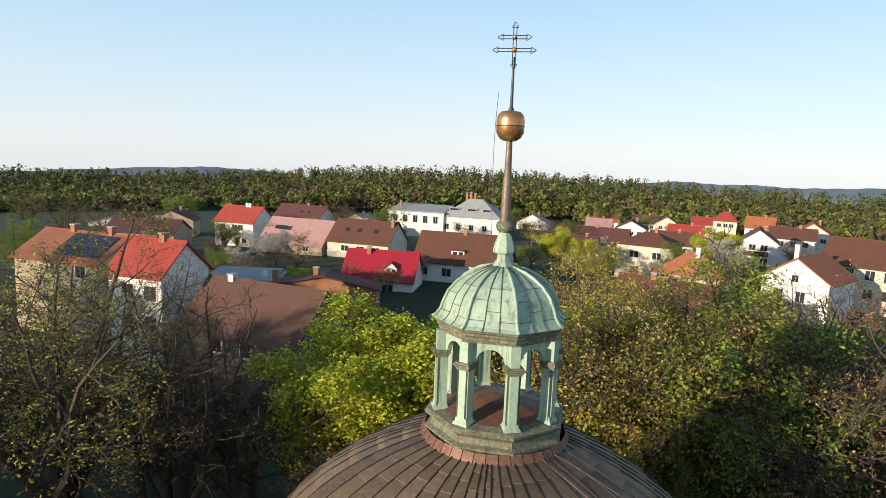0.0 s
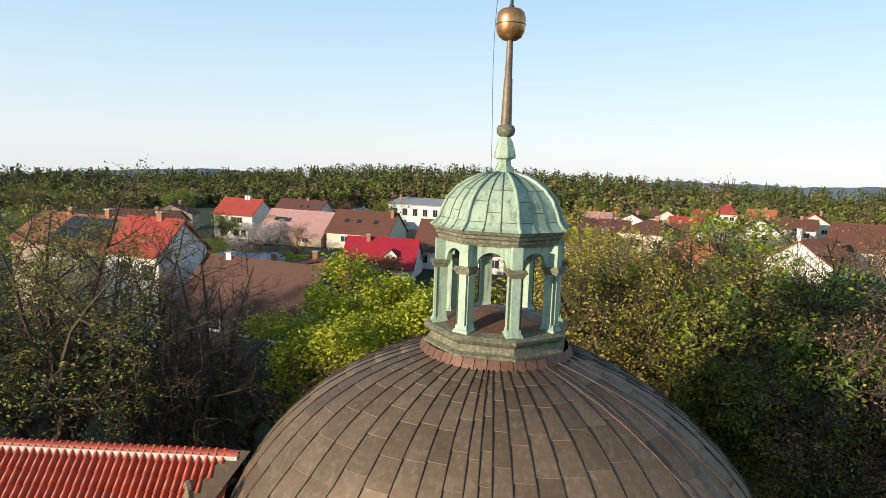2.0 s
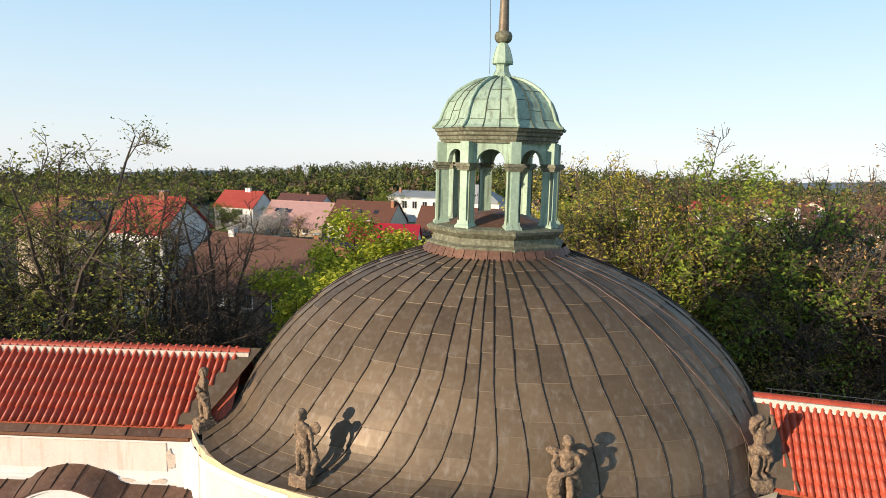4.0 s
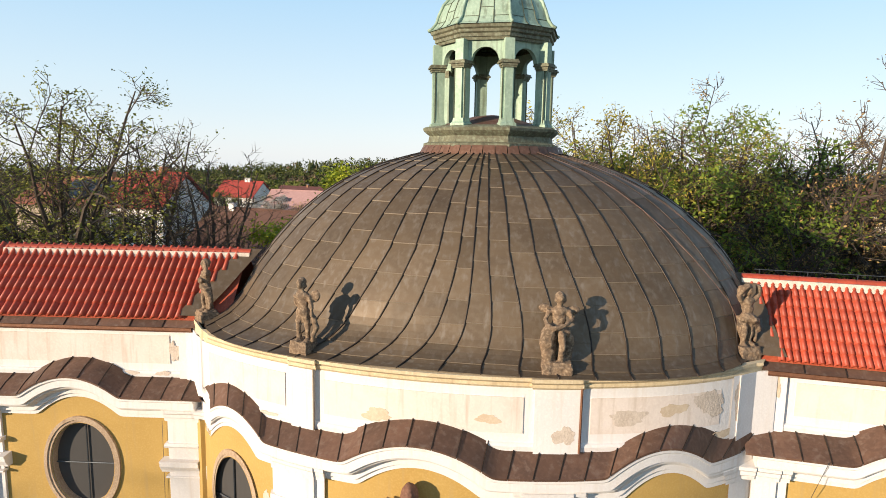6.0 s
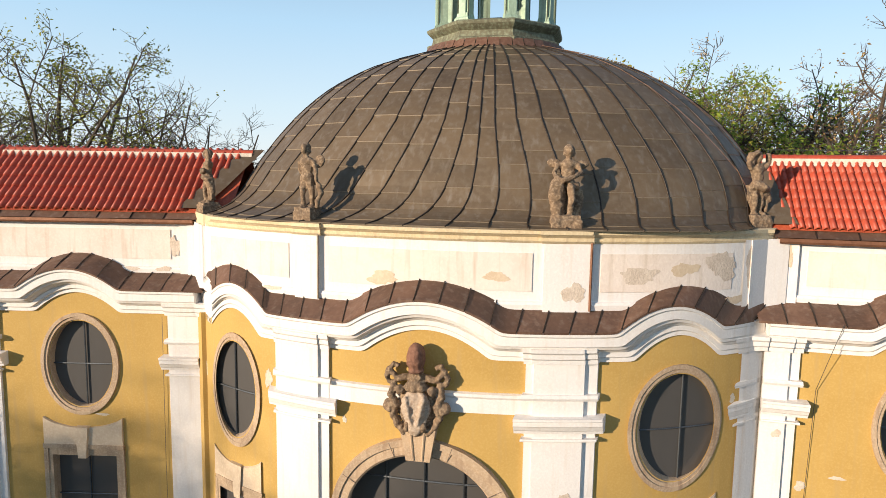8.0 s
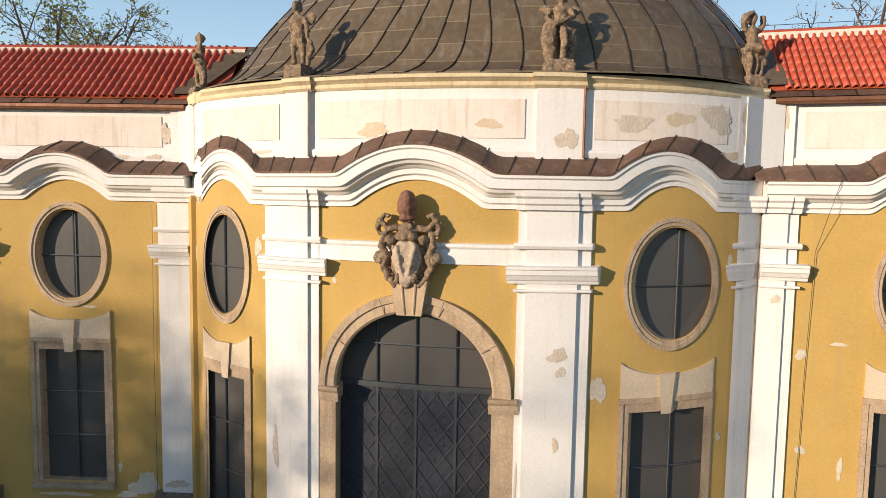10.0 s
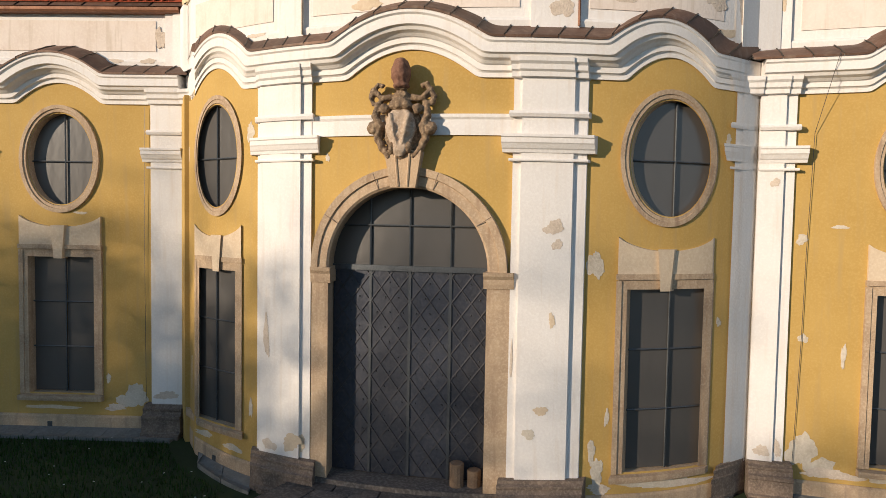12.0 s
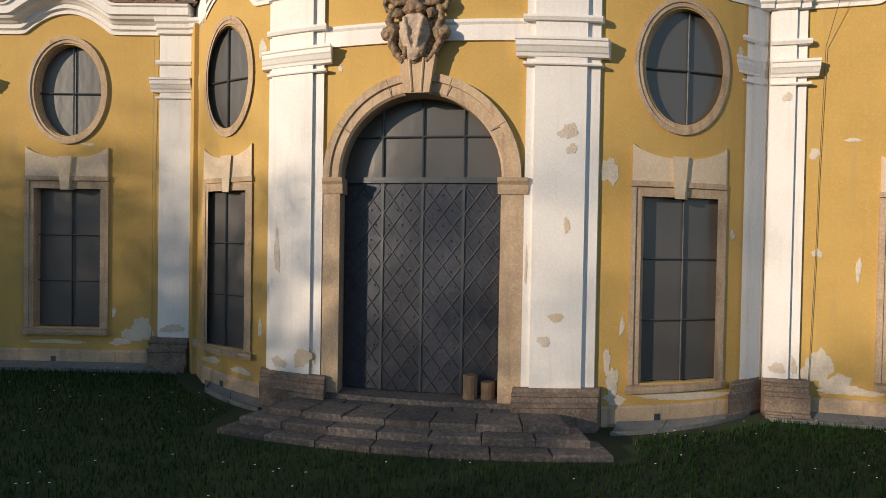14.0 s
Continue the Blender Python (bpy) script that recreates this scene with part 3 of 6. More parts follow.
wi = 0
for c, hw, fw, z0, z1, za, zo, oh in BAYS:
    wi += 1
    w = tagged(new("window_%d" % wi), "tall rectangular window with iron bars and stone surround", "window", kind="structure")
    part("window_frame", frame_ring(c, hw, fw, "rect", z0, z1, -0.1, 0.03, 0.055).mesh("window_frame", M_FRAME), w, "tan stone surround with worn edges")
    part("window_sill", swept(span(c - hw - 0.2, c + hw + 0.2), [(-0.55, z0 - 0.16), (0.13, z0 - 0.16), (0.15, z0 - 0.10), (0.15, z0 - 0.05), (-0.55, z0 + 0.01)]).mesh("window_sill", M_FRAME), w, "worn stone sill")
    us3 = [c - hw, c, c + hw]
    zs3 = [z0 + (z1 - z0) * k / 3 for k in range(4)]
    for a, b in zip(us3, us3[1:]):
        for y0, y1 in zip(zs3, zs3[1:]):
            h = 0.006
            part("pane", Geo().add([at(a + h, -0.20, y0 + h), at(b - h, -0.20, y0 + h), at(b - h, -0.20, y1 - h), at(a + h, -0.20, y1 - h)], [(0, 1, 2, 3)]).mesh("pane", M_GLASS), w)
    bars("rect", w, c, hw, zs3[1:3], [c], z0, z1)
    # curved apron above the surround, with a keystone
    us = span(c - hw - fw, c + hw + fw, 0.06)
    top = [za - 0.24 * max(0.0, 1 - ((u - c) / (hw + fw)) ** 2) ** 0.8 for u in us]
    g = Geo()
    for o, flip in ((0.06, False),):
        g.grid([[at(u, 0.06, z1 + fw + 0.09) for u in us], [at(u, 0.06, t) for u, t in zip(us, top)], [at(u, -0.02, t + 0.01) for u, t in zip(us, top)]])
        g.add([at(us[0], 0.06, z1 + fw + 0.09), at(us[0], 0.06, top[0]), at(us[0], -0.02, top[0]), at(us[0], -0.02, z1 + fw + 0.09)], [(0, 1, 2, 3)])
        g.add([at(us[-1], 0.06, z1 + fw + 0.09), at(us[-1], 0.06, top[-1]), at(us[-1], -0.02, top[-1]), at(us[-1], -0.02, z1 + fw + 0.09)], [(3, 2, 1, 0)])
    part("apron", g.mesh("apron", M_APRON), w, "cream plaster apron with a sagging top edge")
    part("lintel_band", block(c - hw - fw - 0.02, c + hw + fw + 0.02, -0.02, 0.08, z1 + fw + 0.005, z1 + fw + 0.10).mesh("lintel_band", M_FRAME), w)
    g = Geo().add([at(c - 0.09, 0.13, z1 - 0.03), at(c + 0.09, 0.13, z1 - 0.03), at(c + 0.15, 0.13, za - 0.20), at(c - 0.15, 0.13, za - 0.20), at(c - 0.09, -0.1, z1 - 0.03), at(c + 0.09, -0.1, z1 - 0.03), at(c + 0.15, -0.02, za - 0.20), at(c - 0.15, -0.02, za - 0.20)], [(0, 1, 2, 3), (0, 4, 5, 1), (1, 5, 6, 2), (2, 6, 7, 3), (3, 7, 4, 0)])
    part("keystone", g.mesh("keystone", M_APRON), w)
    # oval window above
    wi += 1
    w = tagged(new("window_%d" % wi), "upright oval window with iron cross bars and stone surround", "window", kind="structure")
    part("window_frame", frame_ring(c, oh, 0.18, "oval", zo, 1.0, -0.06, 0.035, 0.06).mesh("window_frame", M_FRAME), w, "tan stone oval surround, dark with moss at the foot")
    for qa in range(4):
        k = 9
        rim = [at(c + oh * math.cos(math.pi * (qa + j / (k - 1)) / 2), -0.20, zo + 1.0 * math.sin(math.pi * (qa + j / (k - 1)) / 2)) for j in range(k)]
        part("pane", Geo().add([at(c, -0.20, zo)] + rim, [tuple(range(k + 1))]).mesh("pane", M_GLASS), w)
    bars("oval", w, c, oh, [zo - 0.04], [c + 0.02], zo - 0.995, zo + 0.995)

# ---- door ----
M_STRAP = mat("rusty_iron_strap", (0.066, 0.066, 0.075), 0.55, 0.4, dark=(0.04, 0.04, 0.045), scale=4, grain=30, bump=0.2)
DC, DH, DS, DZ = -0.15, 1.43, 4.09, 0.27
door = tagged(new("door_1"), "tall arched church door clad in studded dark iron sheet", "door", kind="structure")
k = 28
g = Geo()
rows = []
for fr, o in ((1.0, -0.62), (1.0, 0.02), (1.03, 0.06), (1.14, 0.06), (1.15, 0.10), (1.24, 0.12), (1.24, -0.02)):
    rows.append([at(DC - DH * fr * math.cos(math.pi * j / k), o, DS + DH * fr * math.sin(math.pi * j / k)) for j in range(k + 1)])
g.grid(rows, flip=True)
part("arch_surround", g.mesh("arch_surround", M_FRAME), door, "moulded sandstone arch")
for j in (5, 11, 17, 23):
    a = math.pi * j / k
    part("arch_joint", Geo().tube([at(DC - DH * 1.02 * math.cos(a), 0.063, DS + DH * 1.02 * math.sin(a)), at(DC - DH * 1.23 * math.cos(a), 0.118, DS + DH * 1.23 * math.sin(a))], 0.007, 4).mesh("arch_joint", M_PLINTH), door)
for s in (-1, 1):
    a, b = sorted((DC + s * DH, DC + s * (DH + (0.33 if s < 0 else 0.44))))
    part("jamb", block(a, b, -0.62, 0.06, DZ - 0.1, DS - 0.28).mesh("jamb", M_FRAME), door, "sandstone jamb, worn at the foot")
    part("impost", swept(span(a - 0.02 - (0.03 if s > 0 else 0), b + 0.02 + (0.03 if s < 0 else 0)), [(-0.62, DS - 0.28), (0.08, DS - 0.28), (0.10, DS - 0.20), (0.10, DS - 0.12), (0.15, DS - 0.06), (0.16, DS), (-0.62, DS + 0.01)]).mesh("impost", M_FRAME), door)
g = Geo().add([at(DC - 0.24, 0.20, 5.50), at(DC + 0.20, 0.20, 5.50), at(DC + 0.31, 0.26, 6.12), at(DC - 0.35, 0.26, 6.12), at(DC - 0.24, -0.3, 5.50), at(DC + 0.20, -0.3, 5.50), at(DC + 0.31, -0.02, 6.12), at(DC - 0.35, -0.02, 6.12)], [(0, 1, 2, 3), (0, 4, 5, 1), (1, 5, 6, 2), (2, 6, 7, 3), (3, 7, 4, 0)])
part("keystone", g.mesh("keystone", M_SAND), door, "large fluted keystone")
for x in (-0.08, 0.08):
    part("keystone_flute", Geo().tube([at(DC - 0.02 + x, 0.208, 5.52), at(DC - 0.02 + x * 1.6, 0.265, 6.10)], 0.02, 5).mesh("keystone_flute", M_SAND), door)
DD = -0.42
leaf_us = [DC - DH + 2 * DH * j / 4 for j in range(5)]
for a, b in zip(leaf_us, leaf_us[1:]):
    lf = part("door_leaf", block(a + 0.008, b - 0.008, DD - 0.06, DD, DZ + 0.02, DS - 0.05).mesh("door_leaf", M_DOORSHEET), door, "iron-clad door leaf with riveted lattice")
    # diagonal straps
    w, hgt = b - a, 0.50
    g, st = Geo(), Geo()
    z = DZ - 0.5
    while z < DS:
        for d in (1, -1):
            for q in (0, 1):
                x0, x1 = (a + 0.02, b - 0.02) if d > 0 else (b - 0.02, a + 0.02)
                za, zb = z, z + w * 1.30
                t0, t1 = max(0.0, (DZ + 0.04 - za) / (zb - za)), min(1.0, (DS - 0.08 - za) / (zb - za))
                if t1 > t0 and q == 0:
                    pa, pb = x0 + (x1 - x0) * t0, x0 + (x1 - x0) * t1
                    g.tube([at(pa, DD + 0.012, za + (zb - za) * t0), at(pb, DD + 0.012, za + (zb - za) * t1)], 0.014, 4)
        z += w * 1.30 / 2
    part("strap_lattice", g.mesh("strap_lattice", M_STRAP), lf)
    for j in range(1, 14):
        for i in range(3):
            uu, zz = a + w * (i + (0.5 if j % 2 else 0.15)) / 3, DZ + (DS - DZ) * j / 14
            if a + 0.03 < uu < b - 0.03:
                st.revolve([(0.0, 0.02), (0.012, 0.012), (0.018, 0.0)], 6)
                o = len(st.v) - 18
                for i2 in range(o, len(st.v)):
                    vx, vy, vz = st.v[i2]
                    st.v[i2] = tuple(at(uu + vx, DD + vz, zz + vy))
    part("rivets", st.mesh("rivets", M_IRON), lf)
for u in leaf_us[1:-1]:
    part("cover_strip", block(u - 0.025, u + 0.025, DD, DD + 0.025, DZ + 0.02, DS - 0.06).mesh("cover_strip", M_IRON), door)
part("transom", block(DC - DH, DC + DH, DD - 0.08, DD + 0.06, DS - 0.06, DS + 0.04).mesh("transom", M_IRON), door, "dark transom bar")
# glazed arch above the leaves
zmid = DS + 0.04 + 0.72
for a, b in zip(leaf_us, leaf_us[1:]):
    us = span(a + 0.006, b - 0.006, 0.08)
    arc = [DS + DH * math.sqrt(max(0.0, 1 - ((u - DC) / DH) ** 2)) for u in us]
    for lo, hi in ((DS + 0.04, zmid - 0.006), (zmid + 0.006, 9)):
        tops = [min(hi, t) for t in arc]
        if max(tops) <= lo + 0.02:
            continue
        g = Geo().grid([[at(u, DD, min(lo, t)) for u, t in zip(us, tops)], [at(u, DD, max(min(lo, t), t)) for u, t in zip(us, tops)]])
        part("pane", g.mesh("pane", M_GLASS), door, "rippled dusty fanlight pane")
for u in leaf_us[1:-1]:
    part("glazing_bar", Geo().tube([at(u, DD + 0.03, DS), at(u, DD + 0.03, DS + DH * math.sqrt(1 - ((u - DC) / DH) ** 2))], 0.02, 5).mesh("glazing_bar", M_IRON), door)
part("glazing_bar", Geo().tube([at(u, DD + 0.03, zmid) for u in span(DC - DH * 0.84, DC + DH * 0.84, 0.3)], 0.02, 5).mesh("glazing_bar", M_IRON), door)
part("threshold", block(DC - DH - 0.3, DC + DH + 0.3, -0.62, 0.1, 0.1, 0.27).mesh("threshold", M_STEP), door, "worn stone threshold")


# ---- coat of arms and statues ----
def blob(name, pieces, material, voxel=0.028, rough_amp=0.012, seed=0.0):
    """A carved figure: ellipsoids and limbs fused into one skin."""
    g = Geo()
    for pc in pieces:
        if pc[0] == "e":
            _, c, r, tilt = pc
            m = Matrix.Translation(c) @ Euler([radians(a) for a in tilt]).to_matrix().to_4x4()
            prof = [(max(1e-4, math.sin(math.pi * k / 8)), -math.cos(math.pi * k / 8)) for k in range(9)]
            h = Geo().revolve(prof, 12)
            h.f.append(tuple(range(11, -1, -1)))
            h.f.append(tuple(range(len(h.v) - 12, len(h.v))))
            g.add([m @ Vector((v[0] * r[0], v[1] * r[1], v[2] * r[2])) for v in h.v], h.f)
        elif pc[0] == "b":
            _, c, r, tilt = pc
            m = Matrix.Translation(c) @ Euler([radians(a) for a in tilt]).to_matrix().to_4x4()
            g.box(-r[0], r[0], -r[1], r[1], -r[2], r[2], m)
        else:
            h = Geo().tube(pc[1], pc[2], 8)
            g.add(h.v, h.f)
    me = g.mesh(name, material)
    ob = new(name, me)
    md = ob.modifiers.new("fuse", "REMESH")
    md.mode, md.voxel_size, md.use_smooth_shade = "VOXEL", voxel, True
    tx = bpy.data.textures.new(name + "_chisel", "CLOUDS")
    tx.noise_scale = 0.09
    dm = ob.modifiers.new("chisel", "DISPLACE")
    dm.texture, dm.strength, dm.mid_level = tx, rough_amp * 2.5, 0.5
    sm = ob.modifiers.new("soften", "SMOOTH")
    sm.factor, sm.iterations = 0.4, 1
    return ob


def plinth_under(h=0.22, r=0.21):
    return [("b", (0, 0, h * 0.42), (r, r, h * 0.42), (0, 0, 0)), ("b", (0, 0, h * 0.95), (r * 0.9, r * 0.9, 0.04), (0, 0, 0))]


def body(h0=0.24, lean=0.0, head=True):
    """A standing draped figure about 1.1 m tall, facing -y."""
    k = h0
    s = [("l", [(-0.07, -0.02, k), (-0.075, -0.05, k + 0.26), (-0.06, 0.0, k + 0.52)], [0.048, 0.055, 0.085]),
         ("l", [(0.09, 0.03, k), (0.10, -0.01, k + 0.25), (0.05, 0.0, k + 0.52)], [0.048, 0.055, 0.085]),
         ("e", (-0.07, -0.06, k + 0.03), (0.05, 0.09, 0.035), (0, 0, 0)), ("e", (0.10, -0.02, k + 0.03), (0.05, 0.09, 0.035), (0, 0, 20)),
         ("e", (0, 0.0, k + 0.55), (0.135, 0.105, 0.12), (0, 8, 0)),
         ("e", (lean * 0.4, 0.0, k + 0.70), (0.115, 0.09, 0.15), (0, 0, 0)),
         ("e", (lean * 0.8, 0.01, k + 0.83), (0.15, 0.10, 0.11), (0, -6, 0)),
         ("l", [(lean, 0.0, k + 0.90), (lean * 1.2, -0.01, k + 0.99)], [0.05, 0.045])]
    if head:
        s += [("e", (lean * 1.35, -0.02, k + 1.06), (0.072, 0.085, 0.10), (8, 0, 0)), ("e", (lean * 1.35, 0.02, k + 1.09), (0.092, 0.095, 0.085), (0, 0, 0)),
              ("e", (lean * 1.35 + 0.06, 0.03, k + 1.03), (0.04, 0.05, 0.06), (0, 0, 0)), ("e", (lean * 1.35 - 0.06, 0.03, k + 1.03), (0.04, 0.05, 0.06), (0, 0, 0))]
    return s


def drape(k, spread=1.0):
    return [("l", [(-0.14, -0.04, k + 0.62), (0.02, -0.11, k + 0.55), (0.16, -0.05, k + 0.50), (0.20, 0.0, k + 0.30)], [0.04, 0.055, 0.06, 0.03]),
            ("l", [(0.15, 0.02, k + 0.55), (0.20 * spread, 0.03, k + 0.30), (0.19 * spread, 0.0, k + 0.06)], [0.05, 0.06, 0.035]),
            ("l", [(-0.12, 0.05, k + 0.55), (-0.05, 0.07, k + 0.30), (0.02, 0.08, k + 0.05)], [0.07, 0.08, 0.07])]


K = 0.24
S1 = plinth_under() + body() + drape(K) + [
    ("l", [(-0.14, 0, K + 0.87), (-0.20, -0.05, K + 0.70), (-0.08, -0.13, K + 0.66)], [0.045, 0.04, 0.035]),
    ("l", [(0.14, 0, K + 0.87), (0.21, -0.06, K + 0.76), (0.15, -0.12, K + 0.86)], [0.045, 0.04, 0.035]),
    ("e", (0.20, -0.08, K + 0.98), (0.10, 0.04, 0.21), (0, -12, 0)), ("e", (0.02, -0.13, K + 0.70), (0.13, 0.05, 0.06), (0, 0, 0))]
S2 = plinth_under(0.26, 0.19) + body(0.27, -0.03) + [
    ("l", [(-0.16, 0, 1.12), (-0.19, 0.05, 0.95), (-0.10, 0.10, 0.82)], [0.045, 0.042, 0.035]),
    ("l", [(0.11, 0, 1.12), (0.20, -0.02, 0.98), (0.21, -0.03, 0.78), (0.26, -0.04, 0.62)], [0.048, 0.042, 0.036, 0.032]),
    ("e", (0.23, 0.06, 1.12), (0.10, 0.04, 0.13), (0, 20, 0)),
    ("l", [(0.27, -0.02, 0.72), (0.29, 0.0, 0.55), (0.24, -0.03, 0.40), (0.21, -0.02, 0.28)], [0.03, 0.05, 0.05, 0.035]),
    ("l", [(0.02, 0.10, 0.80), (0.15, 0.12, 0.70), (0.24, 0.08, 0.62)], [0.05, 0.04, 0.03])]
S3 = plinth_under(0.24, 0.26) + body(0.26, 0.02) + drape(0.26) + [
    ("l", [(0.15, 0, 1.12), (0.23, -0.06, 0.98), (0.10, -0.18, 0.90), (-0.10, -0.20, 0.84)], [0.05, 0.045, 0.042, 0.04]),
    ("l", [(-0.14, 0, 1.11), (-0.22, -0.06, 0.96), (-0.18, -0.16, 0.86)], [0.05, 0.045, 0.04]),
    ("e", (-0.19, -0.16, 0.66), (0.13, 0.07, 0.27), (0, 8, 0)), ("e", (-0.16, -0.12, 0.38), (0.11, 0.10, 0.16), (0, 0, 0)),
    ("e", (-0.20, 0.08, 1.12), (0.13, 0.05, 0.09), (0, 15, 0)), ("e", (0.24, 0.08, 1.10), (0.13, 0.05, 0.08), (0, -10, 0)),
    ("l", [(0.08, 0.0, 0.75), (0.06, -0.16, 0.72), (0.07, -0.18, 0.48), (0.04, -0.14, 0.28)], [0.08, 0.075, 0.06, 0.05]),
    ("l", [(0.20, 0.0, 0.70), (0.20, 0.02, 0.45), (0.14, 0.04, 0.27)], [0.07, 0.10, 0.10])]
S4 = plinth_under(0.24, 0.22) + body(0.26, -0.02) + drape(0.26, 1.15) + [
    ("l", [(-0.15, 0, 1.12), (-0.25, -0.03, 1.22), (-0.18, -0.08, 1.38), (-0.06, -0.06, 1.42)], [0.055, 0.05, 0.05, 0.05]),
    ("l", [(0.12, 0, 1.12), (0.23, 0.02, 1.24), (0.20, 0.0, 1.40)], [0.055, 0.05, 0.05]),
    ("e", (-0.17, 0.0, 1.30), (0.09, 0.08, 0.12), (0, 0, 0)), ("l", [(-0.16, -0.05, 0.80), (0.05, -0.12, 0.78), (0.22, -0.03, 0.70)], [0.07, 0.075, 0.06]),
    ("l", [(0.20, 0.0, 0.72), (0.26, -0.02, 0.58), (0.29, 0.0, 0.50)], [0.05, 0.045, 0.03])]
for shape, u, n, turn, sc, lab in ((S1, -5.48, 3.82, -40, 1.0, "weathered stone angel statue holding a tall shield on the attic"),
                                   (S2, -2.44, 5.62, -14, 1.02, "weathered stone statue of a standing youth on the attic"),
                                   (S3, 2.24, 5.62, 6, 1.03, "weathered stone angel statue leaning on a shield on the attic"),
                                   (S4, 5.80, 3.86, 25, 1.02, "weathered stone statue with raised arms and wrapped drapery")):
    st = blob("statue", shape, M_STATUE, 0.019, 0.018)
    st.matrix_basis = Matrix.Translation(P(u, n, 9.60)) @ pose(0, 0, 0, 0, 0, turn) @ Matrix.Diagonal((sc, sc, sc, 1))
    tagged(st, lab, "statue", "statues on the attic")

# cartouche with a mitre-like finial above the door
CR = [("e", (0, 0, 0.0), (0.30, 0.10, 0.42), (0, 0, 0)), ("e", (0, -0.08, -0.02), (0.19, 0.07, 0.28), (0, 0, 0)), ("e", (0, -0.02, -0.38), (0.17, 0.10, 0.14), (0, 0, 0)),
      ("e", (0, -0.10, 0.34), (0.17, 0.09, 0.10), (0, 0, 0)), ("e", (0, -0.04, 0.48), (0.13, 0.10, 0.08), (0, 0, 0)), ("e", (0, -0.10, 0.80), (0.135, 0.13, 0.23), (0, 0, 0)), ("e", (0, -0.10, 0.60), (0.11, 0.10, 0.06), (0, 0, 0))]
for s in (-1, 1):
    CR += [("l", [(s * 0.12, -0.02, 0.46), (s * 0.30, -0.05, 0.44), (s * 0.40, -0.04, 0.56), (s * 0.36, -0.03, 0.66), (s * 0.28, -0.03, 0.62)], [0.06, 0.055, 0.05, 0.045, 0.04]),
           ("l", [(s * 0.40, -0.04, 0.60), (s * 0.46, -0.03, 0.46), (s * 0.42, -0.03, 0.34)], [0.05, 0.045, 0.035]),
           ("l", [(s * 0.34, -0.03, 0.40), (s * 0.38, -0.06, 0.18), (s * 0.30, -0.08, 0.02), (s * 0.36, -0.05, -0.14), (s * 0.28, -0.06, -0.30), (s * 0.16, -0.06, -0.44)], [0.05, 0.06, 0.055, 0.06, 0.055, 0.05]),
           ("e", (s * 0.42, -0.05, 0.00), (0.09, 0.08, 0.10), (0, 0, 0)), ("e", (s * 0.40, -0.08, -0.06), (0.05, 0.06, 0.05), (0, 0, 0)), ("e", (s * 0.12, -0.12, -0.30), (0.05, 0.05, 0.09), (0, 0, s * 20)),
           ("e", (s * 0.24, -0.10, 0.28), (0.07, 0.06, 0.08), (0, 0, 0)), ("l", [(s * 0.10, -0.10, 0.24), (s * 0.13, -0.13, 0.0), (s * 0.06, -0.11, -0.22)], [0.025, 0.03, 0.025])]
arms = blob("heraldic_cartouche", CR, M_STATUE, 0.017, 0.020)
arms.matrix_basis = Matrix.Translation(P(-0.20, 6.20, 6.50)) @ Matrix.Diagonal((1.18, 1.5, 1.12, 1))
M_SHIELD = mat("pale_carved_stone", (0.46, 0.36, 0.27), 0.95, dark=(0.24, 0.17, 0.12), light=(0.60, 0.50, 0.40), scale=6, grain=24, bump=0.6, spread=0.8)
M_MITRE = mat("reddish_stained_stone", (0.20, 0.095, 0.06), 0.9, dark=(0.10, 0.055, 0.04), light=(0.28, 0.15, 0.10), scale=6, grain=24, bump=0.5)
for nm, shp, mm in (("shield", [("e", (0, -0.10, 0.0), (0.23, 0.075, 0.31), (0, 0, 0)), ("e", (0, -0.12, -0.30), (0.13, 0.06, 0.14), (0, 0, 0)), ("l", [(-0.14, -0.16, 0.2), (-0.10, -0.185, 0.0), (-0.04, -0.16, -0.26)], [0.03, 0.035, 0.025]), ("l", [(0.14, -0.16, 0.2), (0.10, -0.185, 0.0), (0.04, -0.16, -0.26)], [0.03, 0.035, 0.025])], M_SHIELD), ("mitre", [("e", (0, -0.105, 0.80), (0.142, 0.137, 0.237), (0, 0, 0)), ("e", (0, -0.105, 0.61), (0.125, 0.12, 0.06), (0, 0, 0))], M_MITRE)):
    pc = blob(nm, shp, mm, 0.018, 0.016)
    pc.parent = arms
tagged(arms, "carved stone coat of arms with scrolls and mitre above the door", "coat of arms")

# ---- dome ----
LX, LN = 0.45, 0.45                 # axis of the lantern
# rings of the dome from eave to lantern: middle, half width, front, rear (both towards the meadow), height
DPROF = [(0.22, 6.00, 6.08, -2.6, 9.64), (0.28, 5.96, 5.78, -2.4, 9.71), (0.42, 5.88, 5.52, -2.2, 9.89), (0.54, 5.78, 5.36, -2.0, 10.19), (0.60, 5.64, 5.22, -1.85, 10.61), (0.62, 5.42, 5.04, -1.75, 11.03), (0.62, 5.07, 4.77, -1.65, 11.55),
         (0.60, 4.60, 4.40, -1.55, 12.04), (0.57, 4.03, 3.95, -1.5, 12.51), (0.54, 3.34, 3.44, -1.45, 12.91), (0.51, 2.72, 2.95, -1.42, 13.16), (0.49, 2.20, 2.54, -1.35, 13.32), (0.48, 1.72, 2.18, -1.28, 13.45)]


